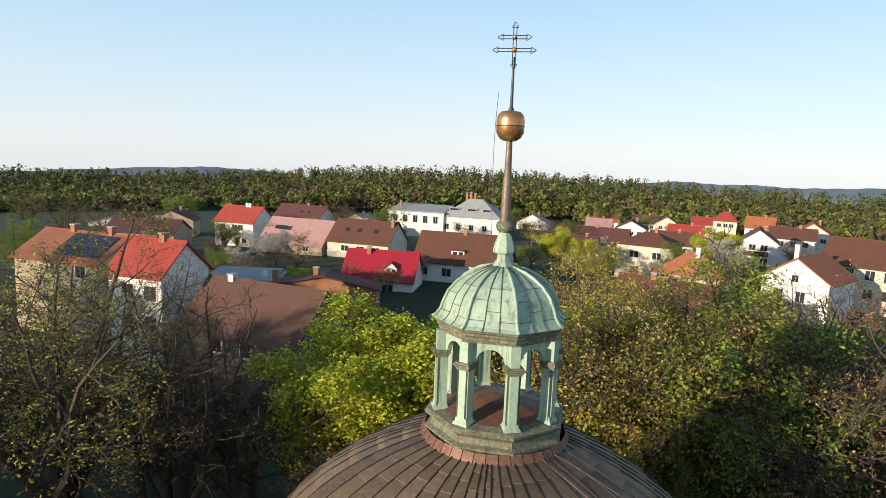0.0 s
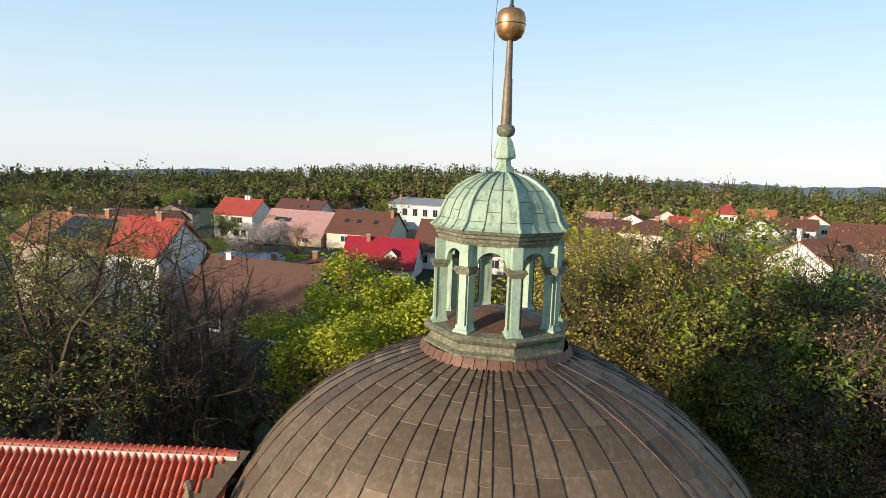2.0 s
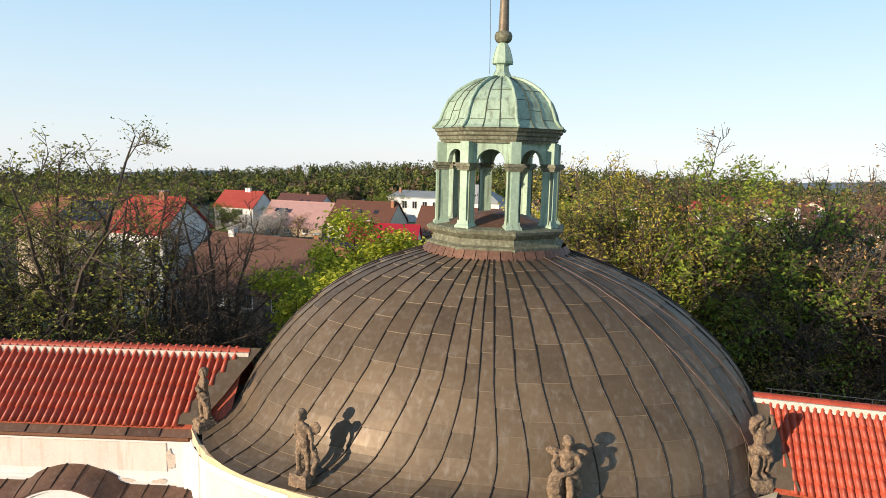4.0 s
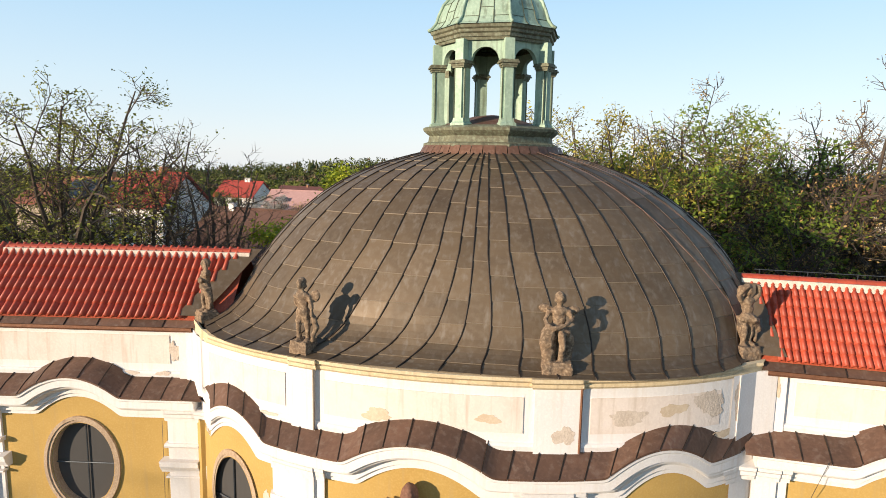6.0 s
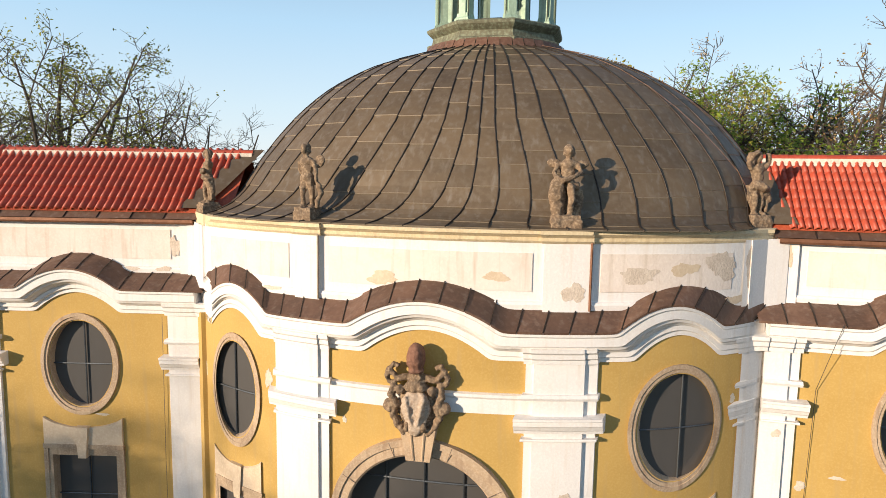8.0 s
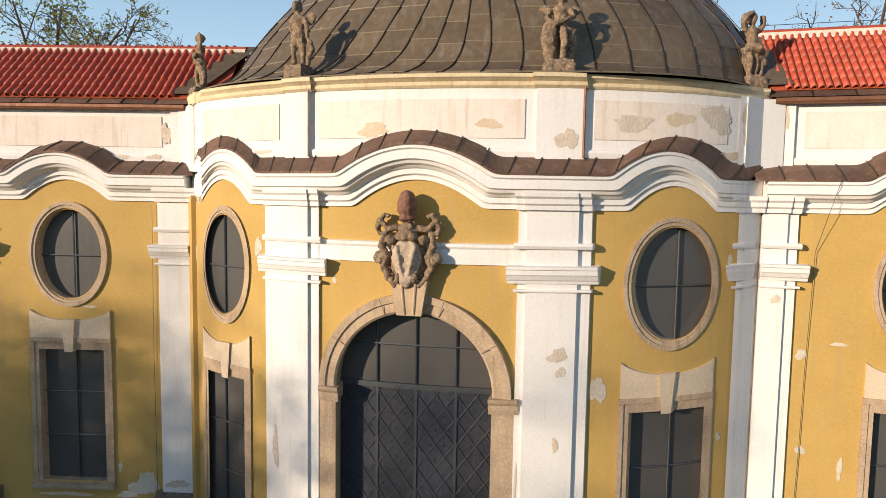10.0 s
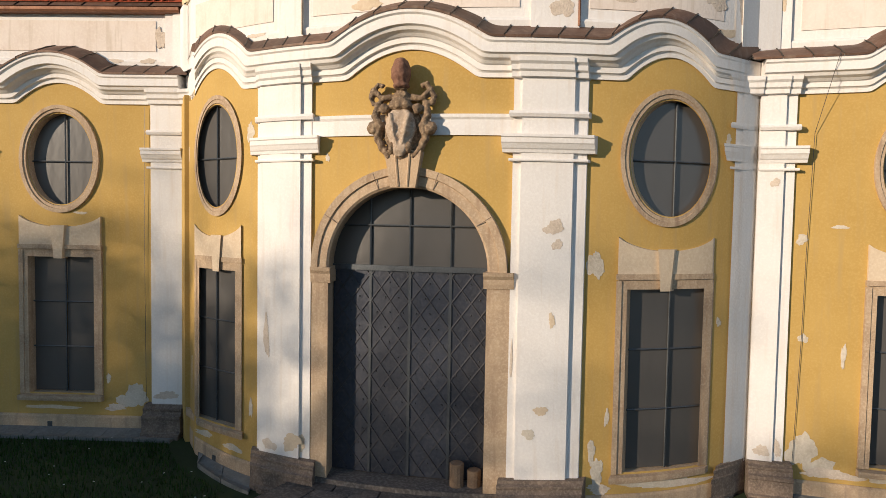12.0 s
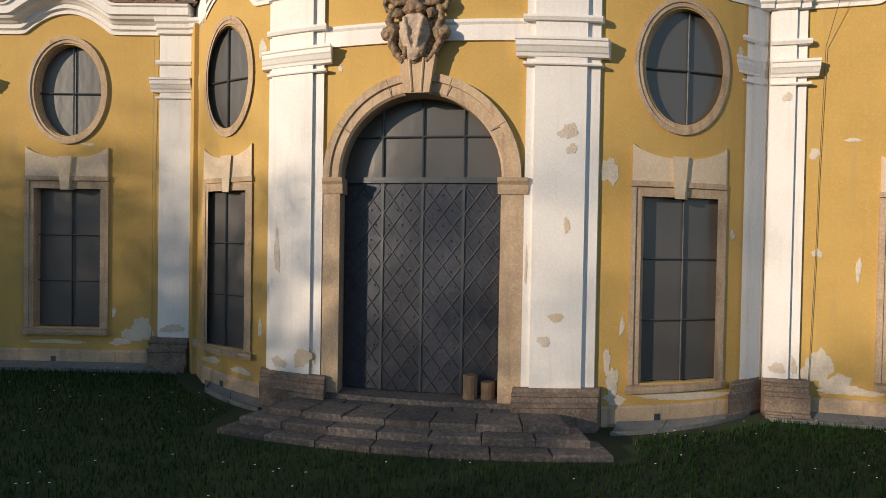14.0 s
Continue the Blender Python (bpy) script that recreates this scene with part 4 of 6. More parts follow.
def dome_at(phi, s, off=0.0):
    """Point of the dome: phi from the front, s from eave (0) to lantern (1)."""
    x = s * (len(DPROF) - 1)
    i = min(max(int(x), 0), len(DPROF) - 2)
    t = x - i
    pr = [DPROF[max(0, min(len(DPROF) - 1, i + d))] for d in (-1, 0, 1, 2)]
    c, a, fr, re, z = (0.5 * (2 * pr[1][q] + (pr[2][q] - pr[0][q]) * t + (2 * pr[0][q] - 5 * pr[1][q] + 4 * pr[2][q] - pr[3][q]) * t * t + (3 * pr[1][q] - pr[0][q] - 3 * pr[2][q] + pr[3][q]) * t ** 3) for q in range(5))
    ex = 2 / (2 + 0.8 * max(0.0, 1 - s / 0.5))
    sx, cy = (math.copysign(abs(v) ** ex, v) for v in (math.sin(phi), math.cos(phi)))
    mid, b = (fr + re) / 2, (fr - re) / 2
    return P(c + (a + off * 0.6) * sx, mid + (b + off * 0.6) * cy, z + off * 0.75)


dome = thing("dome_roof", "oval dome roof of brown copper sheets with standing seams", "roof")
NR = 52
# ribs start at equal steps along the oval eave
PHI, acc = [], [0.0]
for i in range(720):
    a0, a1 = 2 * math.pi * i / 720, 2 * math.pi * (i + 1) / 720
    acc.append(acc[-1] + (dome_at(a1, 0.12) - dome_at(a0, 0.12)).length)
for r in range(NR + 1):
    want = acc[-1] * r / NR
    i = min(719, max(j for j in range(721) if acc[j] <= want + 1e-9))
    PHI.append(2 * math.pi * (i + (want - acc[i]) / (acc[i + 1] - acc[i])) / 720)
near, rest = [], Geo()
seams = Geo()
rnd = random.Random(5)
for r in range(NR):
    p0, p1 = PHI[r], PHI[r + 1]
    pm = (p0 + p1) / 2
    pm = (pm + math.pi) % (2 * math.pi) - math.pi
    front = abs(pm) < 1.55
    levels = [0.0]
    x = 0.055 + 0.05 * rnd.random()
    while x < 0.95:
        levels.append(x)
        x += 0.082 + 0.02 * rnd.random()
    levels.append(1.0)
    for s0, s1 in zip(levels, levels[1:]):
        k = 3
        tilt = 0.002 * (rnd.random() - 0.5)
        rows = []
        for i in range(k + 1):
            s = s0 + (s1 - s0) * i / k
            lift = 0.016 * (1 - i / k)
            rows.append([dome_at(p0 + (p1 - p0) * j / 2, s, lift + (tilt if j == 1 else 0)) for j in range(3)])
        low = [dome_at(p0 + (p1 - p0) * j / 2, s0 - 0.0012, -0.012) for j in range(3)]
        h = Geo().grid([low] + rows)
        if front and len(near) < 330 and abs(pm) < 1.15:
            me = h.mesh("roof_sheet", M_DOME, False)
            me.materials.append(M_LIP)
            for q in me.polygons[:2]:
                q.material_index = 1
            near.append(part("roof_sheet", me, dome))
        else:
            rest.add(h.v, h.f)
    pts = [dome_at(p1, s / 26, 0.016) for s in range(27)]
    if abs(pm) < 1.6:
        part("standing_seam", Geo().tube(pts, 0.015, 5).mesh("standing_seam", M_DOME_SEAM, True), dome)
    else:
        seams.tube(pts[::2], 0.022, 4)
part("far_sheets", rest.mesh("far_sheets", M_DOME, True), dome, "further copper sheets of the dome", "stuff")
part("far_seams", seams.mesh("far_seams", M_DOME_SEAM), dome, kind="stuff")
for a, b in ((0.42, 0.9), (0.78, 1.25)):
    part("lightning_wire", Geo().tube([dome_at(0.72 + 0.42 * (1 - s / 12) ** 1.3, 0.12 + 0.88 * s / 12, 0.05) for s in range(13)] if a < 0.5 else [dome_at(0.95 + 0.35 * (1 - s / 12), 0.3 + 0.7 * s / 12, 0.05) for s in range(13)], 0.008, 4).mesh("lightning_wire", M_SKIRT), dome, "thin copper lightning wire")

# ---- lantern ----
OCT = [radians(19.5 + 45 * k) for k in range(8)]


def oc(k, r, z, t=0.0):
    """Corner k of an octagon of radius r, moved by t towards the next corner."""
    a, b = OCT[k % 8], OCT[(k + 1) % 8]
    p = Vector((math.sin(a), math.cos(a))).lerp(Vector((math.sin(b), math.cos(b))), t) * (r * 0.82)
    return P(LX + p.x, LN + p.y, z)


def oct_ring(profile, name, material, parent, label=""):
    g = Geo().grid([[oc(k, r, z) for k in range(8)] for r, z in profile], True, flip=True)
    return part(name, g.mesh(name, material), parent, label)


lan = thing("lantern_turret", "octagonal open lantern of green copper on the dome's top", "lantern")
g = Geo()
for j in range(40):
    a0, a1 = 2 * math.pi * j / 40, 2 * math.pi * (j + 0.94) / 40
    q = [P(LX + r * math.sin(a), LN + r * math.cos(a), z) for r, z in ((1.86, 13.35), (1.70, 13.62)) for a in (a0, a1)]
    part("copper_apron", Geo().add(q, [(0, 1, 3, 2)]).mesh("copper_apron", M_COPPER), lan)
oct_ring([(2.02, 13.40), (2.10, 13.58), (2.10, 13.66), (1.96, 13.70), (1.92, 13.84), (2.02, 13.90), (2.10, 13.96), (2.12, 14.02), (2.04, 14.06), (1.70, 14.10)], "base", M_GREEN_D, lan, "stepped base of dirty green copper")
oct_ring([(1.72, 14.09), (1.2, 14.20), (0.6, 14.34), (0.03, 14.40)], "inner_floor", M_COPPER, lan, "humped floor of bare and red-painted sheet")
RC = 1.37
for k in range(8):
    a = OCT[k]
    c = P(LX + RC * math.sin(a), LN + RC * math.cos(a), 0)
    m = Matrix.Translation(c) @ Matrix.Rotation(a, 4, "Z")
    col = part("column", Geo().box(-0.135, 0.135, -0.10, 0.13, 14.06, 15.42, m).mesh("column", M_GREEN), lan, "square column of patinated copper")
    part("pilaster", Geo().box(-0.09, 0.09, -0.15, -0.10, 14.06, 15.42, m).mesh("pilaster", M_GREEN), col)
    for x in (-0.14, 0.14):
        part("edge_roll", Geo().tube([m @ Vector((x, -0.10, 14.1)), m @ Vector((x, -0.10, 15.4))], 0.016, 5).mesh("edge_roll", M_SEAM_D), col)
    cg = Geo()
    for w, z0, z1 in ((0.16, 15.36, 15.40), (0.18, 15.40, 15.45), (0.215, 15.45, 15.49), (0.19, 15.49, 15.53)):
        cg.box(-w, w, -w - 0.02, w * 0.8, z0, z1, m)
    part("capital", cg.mesh("capital", M_GREEN_D), col)
    bg = Geo().grid([[m @ Vector(q) for q in ((-w, -w, z), (w, -w, z), (w, w, z), (-w, w, z))] for w, z in ((0.19, 14.04), (0.185, 14.12), (0.15, 14.16), (0.14, 14.24))], True)
    part("foot", bg.mesh("foot", M_GREEN), col)
    part("block", Geo().box(-0.11, 0.11, -0.14, 0.10, 15.53, 16.0, m).mesh("block", M_GREEN), col)
    # arch panel to the next column
    g = Geo()
    t0, t1, rr = 0.12, 0.88, 0.0
    n = 14
    for r0, fl in ((RC * 1.16 + 0.06, False), (RC * 1.16 - 0.08, True)):
        up = [oc(k, r0, 15.99, t0 + (t1 - t0) * j / n) for j in range(n + 1)]
        lo = []
        for j in range(n + 1):
            x = (j / n * 2 - 1)
            hole = 0.86
            z = 15.50 + (0.34 * math.sqrt(max(0, 1 - (x / hole) ** 2)) if abs(x) < hole else -0.02)
            lo.append(oc(k, r0, z, t0 + (t1 - t0) * j / n))
        g.grid([up, lo], flip=fl)
    o = len(g.v) // 2
    n1 = n + 1
    for j in range(n):
        g.f.append((n1 + j, o + n1 + j, o + n1 + j + 1, n1 + j + 1))
    part("arch", g.mesh("arch", M_GREEN), lan, "arched copper panel between columns")
ent = oct_ring([(1.74, 15.98), (1.76, 16.04), (1.80, 16.05), (1.80, 16.12), (1.86, 16.15), (1.86, 16.21), (1.92, 16.24), (1.95, 16.32), (1.90, 16.33), (1.2, 16.32)], "entablature", M_GREEN_D, lan, "brown-green moulded entablature")
oct_ring([(1.2, 16.3), (0.03, 16.9)], "inner_vault", M_GREEN_D, lan)
LP = [(1.99, 16.31), (1.87, 16.37), (1.75, 16.50), (1.67, 16.70), (1.54, 16.93), (1.29, 17.16), (1.00, 17.32), (0.72, 17.43), (0.32, 17.53)]
for k in range(8):
    pan = Geo().grid([[oc(k, r, z, t) for t in (0, 0.33, 0.67, 1)] for r, z in LP], flip=True)
    cp = part("roof_panel", pan.mesh("roof_panel", M_GREEN), lan, "pale green patinated copper segment")
    part("rib", Geo().tube([oc(k, r + 0.015, z + 0.015) for r, z in LP], [0.04] * 8 + [0.025], 6).mesh("rib", M_GREEN, True), lan)
    for t in (0.36, 0.66):
        part("panel_seam", Geo().tube([oc(k, r + 0.004, z + 0.006, t) for r, z in LP], 0.012, 4).mesh("panel_seam", M_SEAM_D), cp)
    for i, (ta, tb) in ((2, (0, 0.36)), (3, (0.36, 0.66)), (2, (0.66, 1)), (5, (0.36, 0.66)), (4, (0, 0.36)), (5, (0.66, 1))):
        part("cross_seam", Geo().tube([oc(k, LP[i][0] + 0.004, LP[i][1] + 0.004, ta), oc(k, LP[i][0] + 0.004, LP[i][1] + 0.004, tb)], 0.008, 4).mesh("cross_seam", M_SEAM_D), cp)
oct_ring([(0.32, 17.46), (0.30, 17.56), (0.20, 17.70), (0.18, 17.80), (0.22, 17.84)], "neck", M_GREEN, lan)
oct_ring([(0.22, 17.83), (0.31, 17.85), (0.32, 17.90), (0.28, 18.05), (0.21, 18.22), (0.13, 18.33)], "cup", M_GREEN, lan, "tulip-shaped green copper cup")


def axis_part(name, prof, material, label="", n=20):
    return part(name, Geo().revolve(prof, n, (LX, -LN)).mesh(name, material, True), lan, label)


axis_part("knob", [(0.10, 18.32), (0.17, 18.36), (0.205, 18.42), (0.21, 18.50), (0.18, 18.57), (0.10, 18.61)], M_GREEN_D)
axis_part("pole", [(0.125, 18.58), (0.115, 19.0), (0.095, 19.6), (0.085, 19.62), (0.068, 20.46)], M_POLE, "tapered brownish copper pole", 10)
axis_part("ball", [(0.05, 20.42), (0.16, 20.44), (0.25, 20.50), (0.315, 20.62), (0.325, 20.76)], M_GOLD, "gilded ball in two halves")
axis_part("ball_lid", [(0.322, 20.775), (0.325, 20.90), (0.295, 21.02), (0.22, 21.09), (0.06, 21.12), (0.05, 21.14)], M_GOLD)
axis_part("ball_band", [(0.327, 20.755), (0.332, 20.76), (0.332, 20.775), (0.327, 20.78)], M_IRON)
axis_part("rod", [(0.065, 21.11), (0.06, 21.16), (0.038, 21.2), (0.024, 22.3)], M_IRON, n=8)
cx = lambda u, z: P(LX + u, LN, z)
for nm, (u0, z0), (u1, z1) in (("bar", (-0.35, 22.73), (0.35, 22.73)), ("bar", (-0.46, 22.45), (0.46, 22.45)), ("bar", (0, 22.05), (0, 23.03))):
    for d in (-0.035, 0.035):
        dx, dz = (0, d) if z0 == z1 else (d, 0)
        sh = 0.06
        part("cross_bar", Geo().tube([cx(u0 + dx + (sh if z0 == z1 else 0), z0 + dz + (0 if z0 == z1 else sh)), cx(u1 + dx - (sh if z0 == z1 else 0), z1 + dz - (0 if z0 == z1 else sh))], 0.011, 5).mesh("cross_bar", M_IRON), lan)
    for (eu, ez), sg in (((u0, z0), -1), ((u1, z1), 1)):
        hz = z0 == z1
        loop = []
        for j in range(13):
            a = 2 * math.pi * j / 12
            r = 0.055 * (1 + 0.45 * math.cos(3 * a))
            du, dz = r * math.cos(a) * sg, r * math.sin(a)
            loop.append(cx(eu - sg * 0.05 + du, ez + dz) if hz else cx(eu + dz, ez - sg * 0.05 + du))
        part("trefoil", Geo().tube(loop, 0.010, 5).mesh("trefoil", M_IRON), lan)
for z, r in ((22.73, 0.055), (22.45, 0.06)):
    part("boss", Geo().revolve([(0.002, z - r)] + [(r * math.sin(math.pi * k / 8), z - r * math.cos(math.pi * k / 8)) for k in range(1, 8)] + [(0.002, z + r)], 12, (LX, -LN)).mesh("boss", M_GOLD, True), lan, "small gilded ball")
part("wire", Geo().tube([P(LX - 0.28 + 0.16 * math.sin(2.6 * t) * (1 - t) - 0.12 * math.sin(math.pi * t), LN + 0.2, 17.6 + 3.9 * t) for t in [j / 20 for j in range(21)]], 0.008, 4).mesh("wire", M_IRON), lan, "slack thin wire beside the pole")

# ---- wing roofs ----
TP, TL = 0.18, 0.335                # tile width and exposed length
EZ, RZ, RO = 9.62, 10.96, -1.50     # eave height, ridge height, ridge behind the wall face


def tile_mesh(nm):
    prof = [(-0.5, 0.0), (-0.40, 0.012), (-0.30, 0.045), (-0.16, 0.078), (0.0, 0.088), (0.16, 0.078), (0.30, 0.045), (0.40, 0.012), (0.5, 0.0)]
    g = Geo()
    for y0, y1, up in ((0.0, 1.06, 1),):
        g.grid([[(x * TP, 0.0, z - 0.02) for x, z in prof], [(x * TP, 0.0, z + 0.026) for x, z in prof], [(x * TP, TL * 1.06, z) for x, z in prof]])
    return g.mesh(nm, M_TILE, True)


def wswept(us, profile):
    g = Geo().grid([[wat(u, o, z) for o, z in profile] for u in us], close_u=True)
    k = len(profile)
    g.f.append(tuple(reversed(range(k))))
    g.f.append(tuple(len(g.v) - k + j for j in range(k)))
    return g


TILE = tile_mesh("tile")
slope = Vector((RO + 0.10, RZ - EZ))
SL = slope.length
for sgn, nm in ((-1, "west"), (1, "east")):
    lab = "red clay pantile roof of the low wing"
    rf = thing("wing_roof", lab, "roof", group="wing roofs")
    u_in = 4.93 if sgn < 0 else 5.15
    flat = span(sgn * (4.98 if sgn < 0 else 5.95), sgn * UEND, 0.5)
    g = Geo()
    g.grid([[wat(u, -0.10, EZ - 0.01) for u in flat], [wat(u, RO, RZ - 0.02) for u in flat], [wat(u, 2 * RO + 0.1, EZ - 0.01) for u in flat]], flip=sgn < 0)
    part("roof_deck", g.mesh("roof_deck", M_TILE_SET), rf)
    fw, fl = (1.0, 1.0) if sgn < 0 else (0.74, 0.74)      # the east wing has smaller tiles
    n_rows = int(SL / (TL * fl))
    cols = int((UEND - 0.2 - u_in) / (TP * fw))
    for r in range(n_rows + 1):
        for c in range(cols):
            ua = u_in + 0.09 + c * TP * fw
            u = sgn * ua
            t0 = r * TL * fl / SL
            if t0 > 0.93 or ua < (6.02 - 1.0 * t0 if sgn < 0 else 6.42 - 0.45 * t0) or ua > (11.6 if sgn > 0 else 12.6):
                continue
            if sgn < 0 and ua > 12.4 - 1.55 * t0:
                continue
            ob = part("tile", TILE, rf)
            p = wat(u, -0.10 + (RO + 0.10) * t0, EZ + (RZ - EZ) * t0 + 0.012)
            d = wing_normal(u)
            yaw = math.degrees(math.atan2(d.x, d.y))
            ob.matrix_basis = Matrix.Translation(p) @ pose(0, 0, 0, 0, 0, yaw) @ pose(0, 0, 0, math.degrees(math.atan2(RZ - EZ, -RO - 0.10)) + rnd.uniform(-0.8, 0.8), rnd.uniform(-0.8, 0.8), rnd.uniform(-0.5, 0.5)) @ Matrix.Diagonal((fw, fl, fw, 1))
    ends = (sgn * (u_in - 0.05 if sgn < 0 else 5.85), sgn * (10.85 if sgn < 0 else UEND - 0.3))
    g = wswept(span(*sorted(ends), 0.3), [(RO + 0.20, RZ - 0.14), (RO + 0.15, RZ + 0.012), (RO - 0.15, RZ + 0.012), (RO - 0.20, RZ - 0.14)])
    part("mortar", g.mesh("mortar", M_MORTAR), rf, "pale mortar bed under the ridge tiles")
    k = 14 if sgn < 0 else 24
    for j in range(k):
        a, b = ends[0] + (ends[1] - ends[0]) * j / k, ends[0] + (ends[1] - ends[0]) * (j + 1.06) / k
        rows = []
        for u, rr in ((a, 0.095), (b, 0.105)):
            rows.append([wat(u, RO + rr * math.cos(math.pi * q / 8), RZ + 0.015 + rr * 0.8 * math.sin(math.pi * q / 8)) for q in range(9)])
        part("ridge_tile", Geo().grid(rows, flip=sgn > 0).mesh("ridge_tile", M_TILE, True), rf)
    if sgn < 0:
        for j in range(6):
            t0, t1 = j / 6, (j + 1.05) / 6
            pts = [wat(-10.85 - 1.45 * t, RO + (-0.1 - RO) * t, RZ + (EZ - RZ) * t + 0.06) for t in (t0, t1)]
            part("hip_tile", Geo().tube(pts, [0.085, 0.10], 8).mesh("hip_tile", M_TILE, True), rf)
    # sheet-metal eave strip
    us = span(sgn * (UJ[sgn > 0] + 0.04), sgn * UEND, 0.72)
    for a, b in zip(us, us[1:]):
        lo, hi = min(a, b) + 0.006, max(a, b) - 0.006
        part("eave_sheet", Geo().grid([[at(u, 0.04, 9.475) for u in (lo, hi)], [at(u, -0.19, EZ + 0.03) for u in (lo, hi)]]).mesh("eave_sheet", M_SKIRT), rf)
        part("eave_seam", Geo().tube([at(b, 0.04, 9.485), at(b, -0.19, EZ + 0.045)], 0.012, 4).mesh("eave_seam", M_DOME_SEAM), rf)
    # dark valley flashing where the tiles meet the dome
    us = [(5.60, 6.08, 0.0), (5.22, 5.73, 0.35), (4.90, 5.38, 0.7), (4.62, 5.06, 1.0)] if sgn < 0 else [(6.05, 6.46, 0.0), (5.86, 6.30, 0.35), (5.7, 6.14, 0.7), (5.6, 6.02, 1.0)]
    g = Geo().grid([[wat(sgn * a, -0.10 + (RO + 0.1) * t, EZ + (RZ - EZ) * t + 0.10), wat(sgn * (b + 0.06), -0.10 + (RO + 0.1) * t, EZ + (RZ - EZ) * t + 0.10)] for a, b, t in us], flip=sgn > 0)
    part("valley_flashing", g.mesh("valley_flashing", M_DOME), rf, "dark sheet flashing against the dome")
    if sgn > 0:
        for j in range(9):
            u = 6.2 + j * 0.9
            part("wire_post", Geo().tube([wat(u, RO, RZ + 0.08), wat(u, RO, RZ + 0.20)], 0.009, 4).mesh("wire_post", M_IRON), rf)
        part("lightning_wire", Geo().tube([wat(u, RO, RZ + 0.19) for u in span(6.1, UEND - 0.3, 0.45)], 0.008, 4).mesh("lightning_wire", M_IRON), rf)


# ---- ground ----
def ground_z(x, y):
    d = math.hypot(x, y)
    return GROUND_Z + foot(x) * sstep((22 - d) / 8) - 0.035 * max(0.0, d - 90)


g = Geo()
radii = [0.5, 2, 3, 4, 4.7, 5.4, 6, 6.6, 7.2, 8, 9, 10, 11, 12, 14, 16, 18, 20, 22, 25, 30, 40, 55, 75, 100, 140, 200, 300, 430, 600, 900, 1500, 2600, 4500]
rows = [[(r * math.cos(2 * math.pi * j / 144), r * math.sin(2 * math.pi * j / 144), ground_z(r * math.cos(2 * math.pi * j / 144), r * math.sin(2 * math.pi * j / 144))) for j in range(144)] for r in radii]
g.grid(rows, True, flip=False)
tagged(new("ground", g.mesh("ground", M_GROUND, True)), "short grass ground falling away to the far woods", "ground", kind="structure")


# ---- entrance steps, gutter, logs ----
def slab(g, pts, z0, z1, bev=0.02):
    k = len(pts)
    c = Vector((sum(p[0] for p in pts) / k, sum(p[1] for p in pts) / k))
    inner = [Vector(p) + (c - Vector(p)).normalized() * bev for p in pts]
    g.grid([[P(p[0], p[1], z0) for p in pts], [P(p[0], p[1], z1 - bev) for p in pts], [P(p[0], p[1], z1) for p in inner]], True, flip=True)
    o = len(g.v) - k
    g.f.append(tuple(o + j for j in range(k)))
    return g


steps = thing("entrance_steps", "low worn stone steps with broken slabs before the door", "steps")


def front_n(u, n0, bulge):
    return n0 + bulge * (1 - ((u + 0.05) / 3.2) ** 2)


for i, (half0, half1, n0, bulge, z0, z1) in enumerate(((2.75, 3.08, 7.42, 0.42, -0.3, -0.02), (2.45, 2.80, 7.10, 0.40, -0.05, 0.10), (2.15, 2.50, 6.80, 0.38, 0.05, 0.20))):
    k = 7
    for j in range(k):
        ta, tb = -1 + 2 * (j + 0.008) / k, -1 + 2 * (j + 0.992) / k
        pts = []
        for t in (ta, (ta + tb) / 2, tb):
            u = t * half1 - (0.04 if i else 0.0)
            pts.append((u, front_n(u, n0, bulge) + rnd.uniform(-0.015, 0.015)))
        back = [(t * (half1 * 0.45 + half0 * 0.55), front_n(t * half1, n0, bulge) - (0.62 if i < 2 else 0.7)) for t in (tb, ta)]
        part("step_stone", slab(Geo(), pts + back, z0, z1 + rnd.uniform(-0.008, 0.008), 0.025).mesh("step_stone", M_STEP), steps)
for r, (na, nb) in enumerate(((5.62, 6.06), (6.07, 6.52))):
    cuts_u = [-2.3, -1.35, -0.5, 0.55, 1.2, 2.25] if r else [-2.1, -0.9, 0.3, 1.3, 2.1]
    for a, b in zip(cuts_u, cuts_u[1:]):
        part("paving_slab", slab(Geo(), [(a + 0.01, nb), (b - 0.01, nb), (b - 0.01, na), (a + 0.01, na)], 0.0, 0.19 + rnd.uniform(-0.006, 0.006), 0.012).mesh("paving_slab", M_STEP), steps)
for u, n, h, r in ((0.78, 5.86, 0.48, 0.125), (1.08, 5.80, 0.36, 0.12)):
    g = Geo()
    prof = []
    k = 14
    for z, sc in ((0, 1.0), (h * 0.5, 0.97), (h - 0.012, 1.0), (h, 0.93)):
        prof.append([P(u + r * sc * (1 + 0.06 * math.sin(3 * j + u)) * math.cos(2 * math.pi * j / k), n + r * sc * math.sin(2 * math.pi * j / k), 0.205 + z) for j in range(k)])
    g.grid(prof, True, flip=True)
    g.f.append(tuple(len(g.v) - k + j for j in range(k)))
    lg = new("log", g.mesh("log", M_WOOD))
    tagged(lg, "short sawn log standing upright against the church door", "log", "logs at the door")
for a, b in ((-UEND, -5.7), (-5.55, -3.2), (3.3, 6.0), (6.1, UEND)):
    us = span(a, b, 0.8)
    for c, d in zip(us, us[1:]):
        on_wall("gutter_stone", swept(span(c + 0.008, d - 0.008, 0.3), [(0.05, -0.3), (0.62, -0.3), (0.62, -0.05), (0.40, -0.09), (0.05, -0.02)], lambda u, z: foot(u) if z > -0.2 else 0.0), M_GUTTER)

